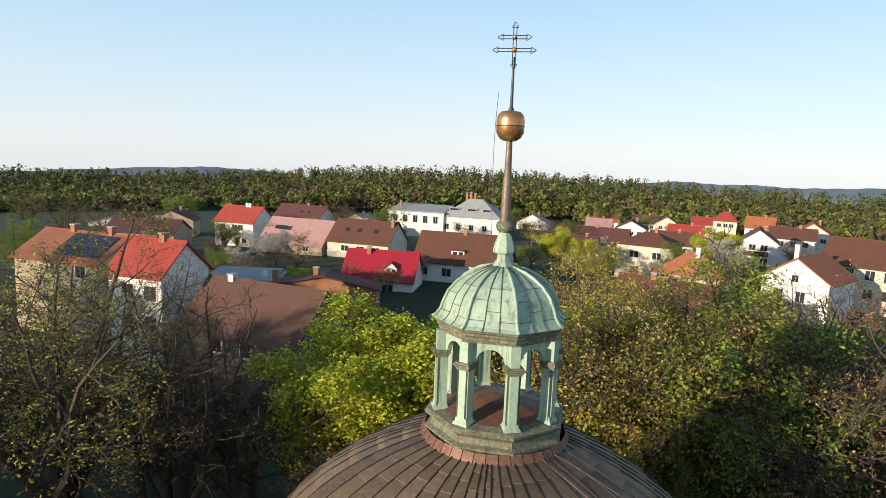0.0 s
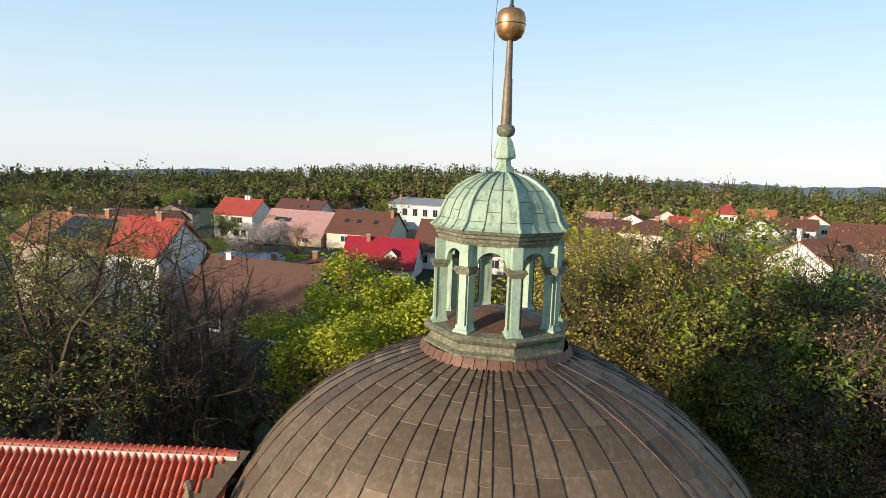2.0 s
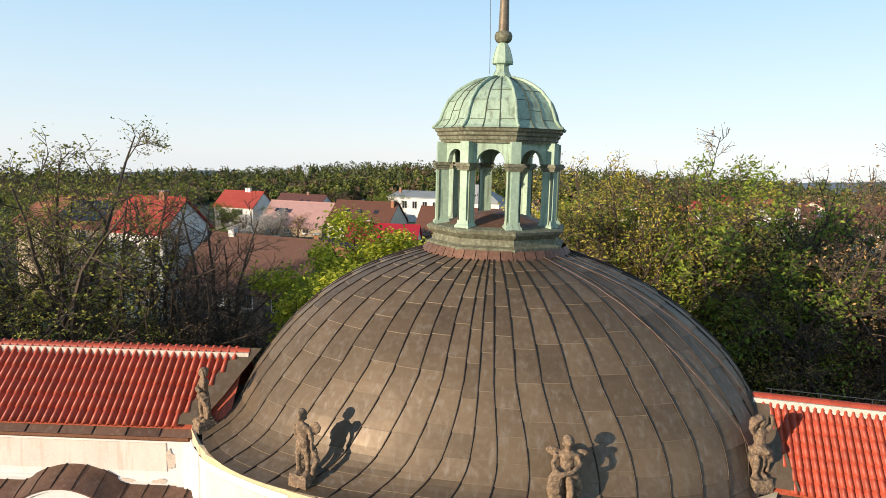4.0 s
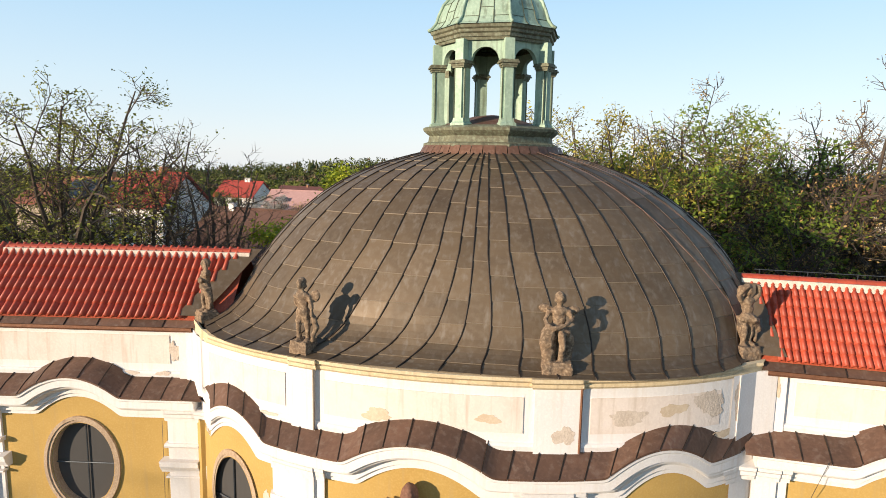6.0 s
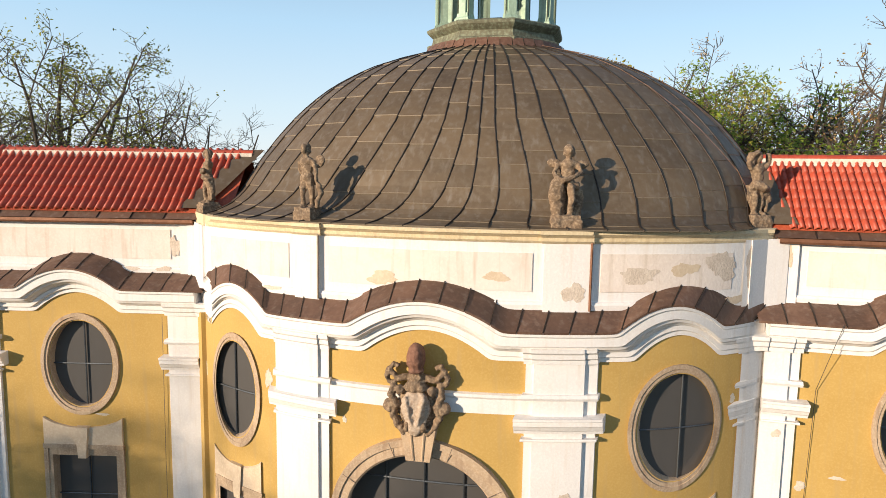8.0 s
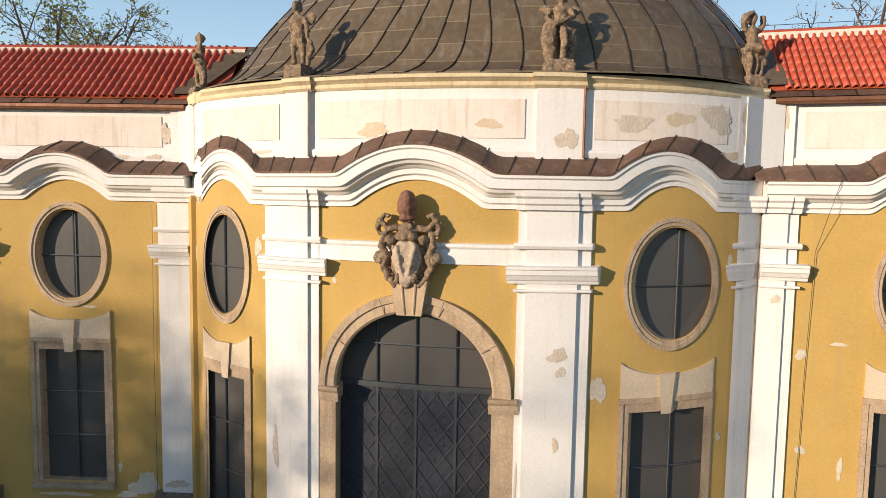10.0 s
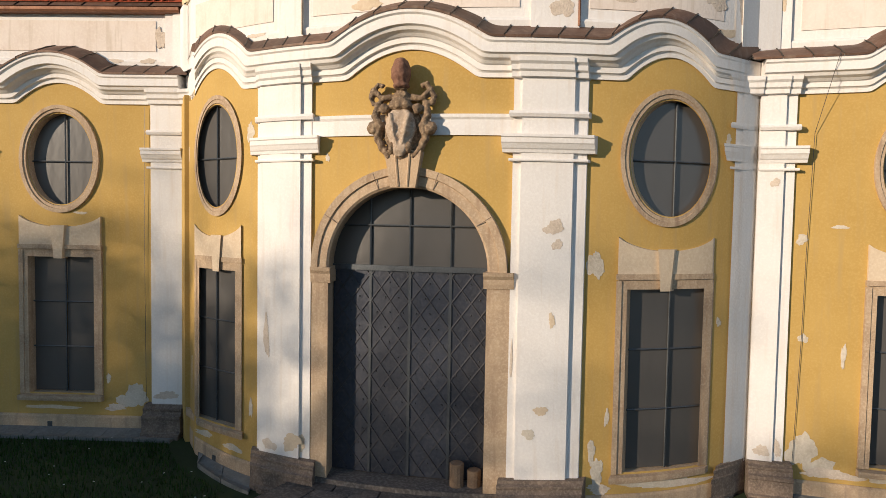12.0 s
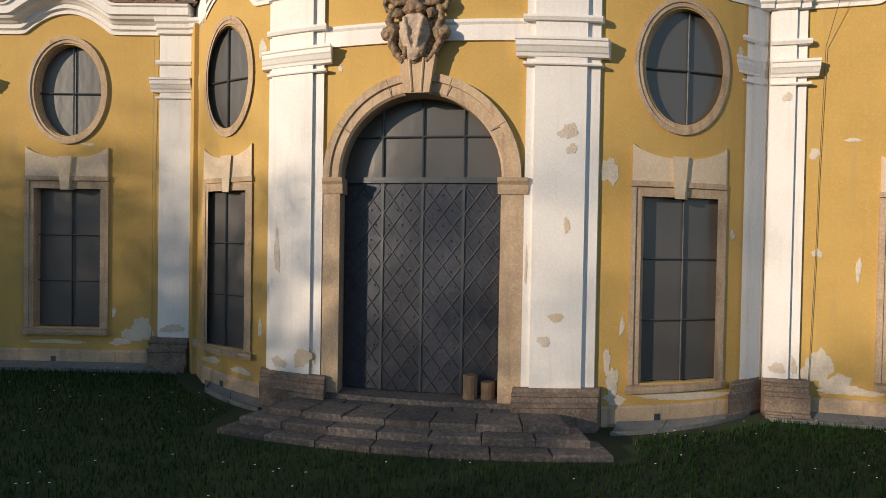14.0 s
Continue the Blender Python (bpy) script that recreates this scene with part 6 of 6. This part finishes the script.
con, pale, brn = Geo(), Geo(), Geo()
for i in range(4800):
    b = rf_.uniform(-41, 44)
    q = rf_.random()
    d = 285 + 190 * q
    if b > 12:
        d = 262 + 215 * q
    x, y = spot(b, d)
    z = ground_z(x, y)
    top = top_at(b) - (1 - q) * 9.0 + rf_.gauss(0, 1.0)
    if abs(b - 26) < 14 and q > 0.8:
        top += 0.5
    h = max(6.0, top - z)
    pine = rf_.random() < (0.28 + 0.45 * sstep((q - 0.3) / 0.5))
    if pine:
        if rf_.random() < 0.12:
            conifer(con, x, y, z, h, rf_.uniform(2.2, 3.6), rf_)
        else:
            broad(con, x, y, z, h, rf_.uniform(1.6, 2.6), rf_)
    else:
        broad(brn if rf_.random() < 0.36 else pale, x, y, z, h * rf_.uniform(0.75, 0.98), rf_.uniform(2.4, 4.0), rf_)
L_PINE = leaf_mat("pine_needles", (0.095, 0.118, 0.036), (0.06, 0.078, 0.026), (0.15, 0.17, 0.048))
L_PALE = leaf_mat("pale_forest_leaf", (0.19, 0.215, 0.05), (0.12, 0.14, 0.035), (0.26, 0.28, 0.06))
L_TWIG = leaf_mat("bare_forest_crown", (0.19, 0.135, 0.08), (0.11, 0.08, 0.05), (0.27, 0.20, 0.11))
for nm, gg, mm, lab in (("pine_forest", con, L_PINE, "dark pine forest along the horizon"), ("birch_woods", pale, L_PALE, "pale green broadleaf trees at the forest's edge"), ("bare_woods", brn, L_TWIG, "brownish leafless trees at the forest's edge")):
    tagged(new(nm, gg.mesh(nm, mm)), lab, "forest", kind="stuff")
# hills on the skyline; the blue of distant haze is put into their colour
M_HILL = mat("haze_tinted_hill", (0.16, 0.21, 0.25), 1.0, scale=0.004, grain=0.03, bump=0)
hills = []
for b, z in ((-32, -70), (-23, -52), (-20.6, -47), (-18, -52), (-10, -80), (10, -80), (16, -50), (20.4, -33), (23, -38), (26, -34), (28.5, -38), (31, -33), (34.7, -24), (40, -30), (48, -70)):
    x, y = spot(b, 2500)
    hills.append((x, y, z))
fine = []
for p, q in zip(hills, hills[1:]):
    for k in range(6):
        t = k / 6
        fine.append((p[0] + (q[0] - p[0]) * t, p[1] + (q[1] - p[1]) * t, p[2] + (q[2] - p[2]) * sstep(t) + 1.2 * math.sin(len(fine) * 1.9)))
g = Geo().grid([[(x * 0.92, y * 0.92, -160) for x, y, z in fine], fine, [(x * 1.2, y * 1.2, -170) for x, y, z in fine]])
tagged(new("backdrop_hills", g.mesh("backdrop_hills", M_HILL, True)), "far skyline hills with distance haze painted blue", "hills", kind="structure")

# ---- village houses ----
def plain(name, base, **k):
    return mat(name, base, k.pop("rough", 0.9), dark=tuple(c * 0.8 for c in base), scale=k.pop("scale", 0.5), grain=k.pop("grain", 4), bump=0.15, **k)


W_WHITE, W_CREAM, W_TAN, W_YELLOW = plain("white_render", (0.76, 0.74, 0.70)), plain("cream_render", (0.66, 0.60, 0.47)), plain("tan_render", (0.45, 0.36, 0.25)), plain("yellow_render", (0.70, 0.60, 0.30))
W_BRICK, W_GREY = plain("red_brick", (0.36, 0.17, 0.09), scale=1.5, grain=12), plain("grey_render", (0.40, 0.40, 0.40))
R_RED, R_ORANGE, R_BROWN, R_DARK, R_PINK, R_GREY, R_METAL = (plain("red_roof", (0.36, 0.055, 0.04)), plain("orange_roof", (0.38, 0.13, 0.06)), plain("brown_roof", (0.13, 0.055, 0.035)), plain("dark_roof", (0.11, 0.045, 0.04)), plain("pink_roof", (0.42, 0.25, 0.23)), plain("slate_roof", (0.34, 0.36, 0.35)), plain("red_metal_roof", (0.36, 0.02, 0.035), rough=0.5))
# tree shade over the barn is put into its dark render and brown tiles
W_BARN, R_BARN = plain("shade_dark_render", (0.17, 0.14, 0.115), scale=1.0), plain("worn_brown_tiles", (0.12, 0.062, 0.045), scale=1.5, grain=8)
R_SOLAR = plain("faded_orange_roof", (0.27, 0.105, 0.06))
M_WINFRAME = plain("window_paint", (0.7, 0.7, 0.68))


def house(lab, x, y, yaw, L, W, ze, zr, roof, wall, roof_m, wins=(), chimneys=(), sky_l=(), dormers=(), base=None):
    """x, y: middle of the front wall; yaw: its direction from left to right; ze, zr: eave and ridge heights above the datum."""
    z0 = (ground_z(x, y) - 0.6) if base is None else base
    h = thing("house", lab, "house", (x, y, z0), "village houses")
    h.matrix_basis = pose(x, y, z0, 0, 0, yaw)
    e, r, l2 = ze - z0, zr - z0, L / 2
    g = Geo().box(-l2, l2, 0, W, 0, e)
    if roof == "side":
        for s in (-l2 + 0.01, l2 - 0.01):
            g.add([(s, 0, e), (s, W, e), (s, W / 2, r - 0.1)], [(0, 1, 2)])
    elif roof == "gable":
        for s in (0.0, W):
            g.add([(-l2, s, e), (l2, s, e), (0, s, r - 0.1)], [(0, 1, 2)])
    part("wall", g.mesh("wall", wall), h)
    t, ov = 0.16, 0.45

    def plate(name, pts):
        k = len(pts)
        gg = Geo().add(list(pts) + [Vector(p) + Vector((0, 0, -t)) for p in pts], [tuple(range(k)), tuple(range(2 * k - 1, k - 1, -1))] + [(j, k + j, k + (j + 1) % k, (j + 1) % k) for j in range(k)])
        return part(name, gg.mesh(name, roof_m), h)

    if roof == "side":
        dz = ov * (r - e) / (W / 2)
        sl = plate("roof", [(-l2 - 0.3, -ov, e - dz + t), (l2 + 0.3, -ov, e - dz + t), (l2 + 0.3, W / 2, r + t), (-l2 - 0.3, W / 2, r + t)])
        plate("roof", [(-l2 - 0.3, W / 2, r + t), (l2 + 0.3, W / 2, r + t), (l2 + 0.3, W + ov, e - dz + t), (-l2 - 0.3, W + ov, e - dz + t)])
        part("ridge_cap", Geo().tube([(-l2 - 0.3, W / 2, r + t), (l2 + 0.3, W / 2, r + t)], 0.12, 6).mesh("ridge_cap", roof_m), h)
        for fx, fz, w in sky_l:
            yy, zz = (1 - fz) * W / 2, e + fz * (r - e) + t
            sk = part("skylight", Geo().add([(fx * l2 - w, yy - 0.4, zz - 0.4 * (r - e) / (W / 2) + 0.06), (fx * l2 + w, yy - 0.4, zz - 0.4 * (r - e) / (W / 2) + 0.06), (fx * l2 + w, yy + 0.4, zz + 0.4 * (r - e) / (W / 2) + 0.06), (fx * l2 - w, yy + 0.4, zz + 0.4 * (r - e) / (W / 2) + 0.06)], [(0, 1, 2, 3)]).mesh("skylight", M_PANE), h)
        for fx, w, hh, gab in dormers:
            xx, y0_ = fx * l2, 0.25 * W / 2
            zb = e + 0.12 * (r - e)
            dg = Geo().box(xx - w, xx + w, y0_, W / 2, zb, zb + hh)
            if gab:
                dg.add([(xx - w, y0_, zb + hh), (xx + w, y0_, zb + hh), (xx, y0_, zb + hh + w * 0.9)], [(0, 1, 2)])
            dm_ = part("dormer", dg.mesh("dormer", wall), h)
            rt = zb + hh + (w * 0.9 if gab else 0.12)
            if gab:
                rg_ = Geo().add([(xx - w - 0.15, y0_ - 0.2, zb + hh - 0.1), (xx, y0_ - 0.2, rt + 0.05), (xx, W / 2, rt + 0.05), (xx - w - 0.15, W / 2, zb + hh - 0.1), (xx + w + 0.15, y0_ - 0.2, zb + hh - 0.1), (xx + w + 0.15, W / 2, zb + hh - 0.1)], [(0, 1, 2, 3), (1, 4, 5, 2)])
            else:
                rg_ = Geo().box(xx - w - 0.15, xx + w + 0.15, y0_ - 0.2, W / 2, zb + hh, zb + hh + 0.12)
            part("dormer_roof", rg_.mesh("dormer_roof", roof_m), dm_)
            for s in (-0.45, 0.45):
                part("pane", Geo().box(xx + s * w - 0.32 * w, xx + s * w + 0.32 * w, y0_ - 0.03, y0_ + 0.02, zb + 0.25 * hh, zb + 0.88 * hh).mesh("pane", M_PANE), dm_)
    elif roof == "gable":
        dx = ov * (r - e) / l2
        plate("roof", [(-l2 - ov, -0.3, e - dx + t), (0, -0.3, r + t), (0, W + 0.3, r + t), (-l2 - ov, W + 0.3, e - dx + t)])
        plate("roof", [(0, -0.3, r + t), (l2 + ov, -0.3, e - dx + t), (l2 + ov, W + 0.3, e - dx + t), (0, W + 0.3, r + t)])
    elif roof == "hip":
        a = min(l2 * 0.8, W / 2)
        c = [(-l2 - ov, -ov, e), (l2 + ov, -ov, e), (l2 + ov, W + ov, e), (-l2 - ov, W + ov, e)]
        p, q = (-l2 + a, W / 2, r), (l2 - a, W / 2, r)
        part("roof", Geo().add(c + [p, q], [(0, 1, 5, 4), (1, 2, 5), (2, 3, 4, 5), (3, 0, 4), (3, 2, 1, 0)]).mesh("roof", roof_m), h)
        for fx, w, hh, gab in dormers:
            part("dormer", Geo().box(fx * l2 - w, fx * l2 + w, W * 0.16, W * 0.4, e + 0.25 * (r - e), e + 0.25 * (r - e) + hh).mesh("dormer", W_GREY), h)
            part("pane", Geo().box(fx * l2 - w * 0.85, fx * l2 + w * 0.85, W * 0.16 - 0.04, W * 0.16, e + 0.25 * (r - e) + 0.15, e + 0.25 * (r - e) + hh - 0.15).mesh("pane", M_PANE), h)
    else:
        part("roof", Geo().box(-l2 - 0.3, l2 + 0.3, -0.3, W + 0.3, e, e + 0.25).mesh("roof", roof_m), h)
        part("roof_top", Geo().add([(-l2, 0.3, e + 0.25), (l2, 0.3, e + 0.25), (l2, W, r + 0.2), (-l2, W, r + 0.2)], [(0, 1, 2, 3)]).mesh("roof_top", roof_m), h)
    for side, fx, zc, w, hh in wins:
        if side == "f":
            bx = [fx * l2 - w / 2, fx * l2 + w / 2, -0.06, 0.02]
        elif side == "r":
            bx = [l2 - 0.02, l2 + 0.06, fx * W - w / 2, fx * W + w / 2]
        zz = zc - z0
        wf = part("window", Geo().box(*[v + d for v, d in zip(bx, (-0.12 if side == "f" else 0, 0.12 if side == "f" else 0, 0 if side == "f" else -0.12, 0 if side == "f" else 0.12))], zz - hh / 2 - 0.12, zz + hh / 2 + 0.12).mesh("window", M_WINFRAME), h)
        halves = ((0, 0.47), (0.53, 1))
        for p0, p1 in halves:
            if side == "f":
                gg = Geo().box(bx[0] + (bx[1] - bx[0]) * p0, bx[0] + (bx[1] - bx[0]) * p1, -0.09, -0.05, zz - hh / 2, zz + hh / 2)
            else:
                gg = Geo().box(l2 + 0.05, l2 + 0.09, bx[2] + (bx[3] - bx[2]) * p0, bx[2] + (bx[3] - bx[2]) * p1, zz - hh / 2, zz + hh / 2)
            part("pane", gg.mesh("pane", M_PANE), wf)
        if side == "f":
            part("sill", Geo().box(bx[0] - 0.15, bx[1] + 0.15, -0.16, 0.0, zz - hh / 2 - 0.2, zz - hh / 2 - 0.12).mesh("sill", M_WINFRAME), wf)
    for fx, fy, hh in chimneys:
        c = part("chimney", Geo().box(fx * l2 - 0.3, fx * l2 + 0.3, fy * W - 0.3, fy * W + 0.3, e * 0.8, r + hh).mesh("chimney", W_BRICK if (L * 10) % 2 < 1 else W_WHITE), h)
        part("chimney_cap", Geo().box(fx * l2 - 0.38, fx * l2 + 0.38, fy * W - 0.38, fy * W + 0.38, r + hh, r + hh + 0.1).mesh("chimney_cap", W_GREY), c)
    return h


def row(z, xs, w, hh):
    return [("f", x, z, w, hh) for x in xs]


house("white rendered house with red roof and a blank gable end", -35.3, 34.7, -10, 6.2, 6, 8.7, 11.3, "side", W_WHITE, R_RED, row(7.0, (0.6, -0.25), 1.3, 1.3) + row(4.2, (0.6, -0.25), 1.2, 1.4), ((0.2, 0.5, 0.7),))
sol = house("house with orange roof carrying solar panels", -49.5, 41.5, -10, 12, 8, 7.9, 10.3, "side", W_TAN, R_SOLAR, row(7, (0.6, 0.0), 1.3, 1.3), ((0.6, 0.5, 0.9), (-0.3, 0.5, 0.8)))
for i in range(6):
    for j in range(2):
        y0_, z0_ = 0.4 + j * 1.6, (7.9 - (ground_z(-49.5, 41.5) - 0.6)) + 0.3 + (0.4 + j * 1.6) * 2.4 / 4.0
        part("solar_panel", Geo().add([(-1.0 + i * 1.05, y0_, z0_), (0.0 + i * 1.05, y0_, z0_), (0.0 + i * 1.05, y0_ + 1.5, z0_ + 1.5 * 2.4 / 4.0), (-1.0 + i * 1.05, y0_ + 1.5, z0_ + 1.5 * 2.4 / 4.0)], [(0, 1, 2, 3)]).mesh("solar_panel", M_PANE), sol)
house("old barn-like house with worn brown tile roof", -24.2, 32.0, -14, 12.5, 8, 4.6, 8.3, "side", W_BARN, R_BARN, row(3.6, (0.7, 0.2, -0.3), 1.0, 1.2) + [("r", 0.5, 4.4, 1.2, 1.5)], ((-0.6, 0.5, 0.5),), ((-0.2, 0.35, 0.35),))
house("white two-storey house with a bright red roof", -70.2, 116.4, -10, 10.5, 8, 3.9, 7.0, "side", W_WHITE, R_RED, row(2.6, (-0.55, 0.05, 0.35), 1.3, 1.2) + row(-0.2, (-0.5, 0.2, 0.55), 1.2, 1.3), ((0.15, 0.5, 0.8), (0.3, 0.5, 0.8)))
house("long low house with faded pink roof", -53.0, 108.1, -10, 15.3, 10, 1.1, 5.6, "side", W_TAN, R_PINK, row(0.2, (-0.6, -0.1, 0.5), 1.4, 1.0), (), ((-0.45, 0.6, 1.5),))
house("low house with brown roof and three skylights", -37.8, 106.4, -8, 13.6, 10, 2.4, 6.3, "side", W_CREAM, R_BROWN, row(1.0, (-0.4, 0.1, 0.6), 1.6, 1.1), ((0.9, 0.4, 0.6),), ((-0.5, 0.5, 0.5), (-0.1, 0.5, 0.5), (0.45, 0.5, 0.5)))
house("white office block with five upper windows", -38.7, 162.6, -6, 17, 11, 4.2, 5.6, "flat", W_WHITE, R_GREY, row(2.2, (-0.72, -0.36, 0.0, 0.36, 0.72), 1.3, 2.0) + row(-2.0, (-0.4, 0.3, 0.7), 1.4, 1.4), ((-0.8, 0.6, 1.0),))
house("white house with grey hipped roof and wide dormers", -22.6, 161.8, -6, 17, 13, 3.4, 8.4, "hip", W_WHITE, R_GREY, row(0.6, (-0.8, -0.4, 0.05, 0.5), 1.2, 1.5), ((-0.35, 0.55, 1.6), (-0.2, 0.55, 1.8), (-0.05, 0.55, 1.6)), (), ((-0.62, 1.5, 1.2, False), (0.0, 1.5, 1.2, False), (0.5, 1.3, 1.2, False)))
house("white house with brown tile roof and a box dormer", -13.8, 85.3, -6, 15.2, 9, 3.1, 7.3, "side", W_WHITE, R_BROWN, row(1.4, (-0.78, -0.25, 0.3, 0.8), 1.5, 1.3) + row(-1.3, (-0.6, 0.1), 1.7, 1.2), ((0.0, 0.5, 0.7),), ((-0.62, 0.45, 0.8),), ((-0.05, 1.1, 1.3, False),))
house("house with a bright red metal roof and white gabled dormer", -24.4, 75.0, 2, 11, 8, 1.6, 5.2, "side", W_WHITE, R_METAL, row(0.2, (0.3,), 1.6, 1.2), ((-0.4, 0.45, 0.6),), (), ((0.34, 0.95, 1.1, True),))
house("low brick barn with a shallow gable", -25.6, 56.0, 8, 12.8, 3.5, 3.9, 5.2, "gable", W_BRICK, R_DARK, (), ((-0.92, 0.05, 0.6), (-0.2, 0.5, 0.8)))
house("house with dark brown roof and white gable", -78, 168, -14, 17, 10, -0.4, 3.4, "side", W_WHITE, R_DARK, row(-1.2, (-0.5, 0.3), 1.3, 1.1), ((0.2, 0.5, 0.7),), ((0.1, 0.5, 0.5), (0.4, 0.5, 0.5)))
house("flat-roofed blue-grey garden shed", -37.0, 56.0, 8, 8.5, 6, 3.9, 4.4, "flat", W_GREY, R_GREY, (), ((0.7, 0.3, 0.8),))
house("long white wall of a low house with dark red roof", 9.6, 140, -14, 17, 9, 1.0, 4.4, "side", W_WHITE, R_DARK, row(0.0, (0.6,), 1.2, 1.0), ((0.1, 0.5, 0.9),))
house("cream two-storey house with brown hipped roof", 17.4, 102.6, -20, 10, 9, 5.6, 7.9, "hip", W_CREAM, R_BROWN, row(4.0, (-0.35, 0.45), 1.5, 1.2) + row(1.2, (-0.3, 0.45), 1.5, 1.3), ((0.2, 0.5, 0.7),))
house("low house with orange hipped tile roof", 19.8, 76.5, -28, 9.5, 8, 5.0, 8.0, "hip", W_TAN, R_ORANGE, row(3.8, (-0.4, 0.4), 1.1, 1.0), ((0.1, 0.4, 0.7),))
bal = house("white house with dark roof and wooden balconies", 44.1, 128.6, -16, 7.6, 9, 4.6, 7.4, "gable", W_WHITE, R_DARK, row(3.6, (-0.3, 0.3), 1.3, 1.2) + row(0.6, (-0.3, 0.35), 1.3, 1.4), ((0.3, 0.3, 0.6),))
for zz in (2.4, -0.6):
    part("balcony", Geo().box(-3.0, 2.0, -1.1, 0, zz - (ground_z(44.1, 128.6) - 0.6) - 0.5, zz - (ground_z(44.1, 128.6) - 0.6) + 0.35).mesh("balcony", R_DARK), bal, "dark wooden balcony")
house("yellow and white house with gable and orange roof", 33.5, 75.5, -38, 8.5, 10, 5.6, 8.5, "gable", W_WHITE, R_ORANGE, row(5.8, (0.0,), 0.8, 0.9) + row(3.4, (-0.45, 0.2), 1.1, 1.4), ((-0.5, 0.6, 1.2),))
house("large pale house with brown roof", 47.0, 87.0, -34, 12, 11, 6.4, 9.8, "side", W_CREAM, R_BROWN, row(5.2, (-0.7, -0.35, 0.1, 0.5), 1.2, 1.4) + row(2.4, (-0.7, -0.35, 0.1, 0.5), 1.2, 1.4), ((0.3, 0.5, 0.8),))
house("old shed with greyish brown roof", 13.1, 56.5, -26, 11, 7, 4.4, 7.0, "side", W_TAN, R_BROWN, (), ((-0.3, 0.5, 0.7),))
FARH = [("pink-roofed low house", -7.3, 214, -8, 11, -1.9, 0.9, W_WHITE, R_PINK), ("white house with orange roof", 19, 224, -10, 9, -0.9, 1.6, W_WHITE, R_ORANGE), ("flat white house", 33, 222, -8, 8, -0.6, 2.0, W_WHITE, R_DARK), ("cream house with brown roof", 40, 220, -8, 8, -0.4, 2.2, W_CREAM, R_BROWN), ("pale house", 50, 210, -12, 7, 1.0, 3.1, W_CREAM, R_RED), ("cream house with red hipped roof", 55.3, 203, -14, 7, 3.0, 6.2, W_CREAM, R_RED), ("low house among trees", -128, 150, 20, 12, -3, -1.2, W_WHITE, R_GREY), ("small white house", 6.7, 125, -10, 7, 1.4, 3.8, W_WHITE, R_DARK), ("house with red-brown roof", 28.7, 142, -12, 10, 1.6, 4.2, W_WHITE, R_BROWN), ("small yellow house", -61, 175, -5, 9, -0.6, 1.2, W_YELLOW, R_GREY), ("dark-roofed low house", -75, 90, 10, 13, 4.0, 6.0, W_TAN, R_DARK), ("white gable house", 62, 190, -20, 8, 2.6, 5.5, W_WHITE, R_ORANGE), ("pale row house", 66, 160, -20, 9, 4.0, 7.0, W_CREAM, R_RED), ("long white house", 58, 150, -18, 10, 3.8, 6.0, W_WHITE, R_BROWN), ("roadside house", 36, 165, -14, 9, 1.5, 4.0, W_WHITE, R_RED), ("grey-roofed house", 24, 185, -10, 9, 0.6, 3.0, W_WHITE, R_DARK), ("pink house", 14.5, 190, -8, 8, -0.2, 2.4, W_TAN, R_PINK), ("low shed", -52, 150, -5, 8, -0.6, 1.6, W_GREY, R_DARK), ("roofed barn", -95, 130, 20, 11, 1.5, 4.0, W_TAN, R_DARK)]
for i, (lab, x, y, yaw, L, ze, zr, w_, r_) in enumerate(FARH):
    house(lab + " in the village", x, y, yaw, L, 8, ze, zr, "hip" if "hipped" in lab else "side" if i % 3 else "gable", w_, r_, row(ze - 1.3, (-0.5, 0.05, 0.55), 1.2, 1.1), ((0.3, 0.5, 0.7),))
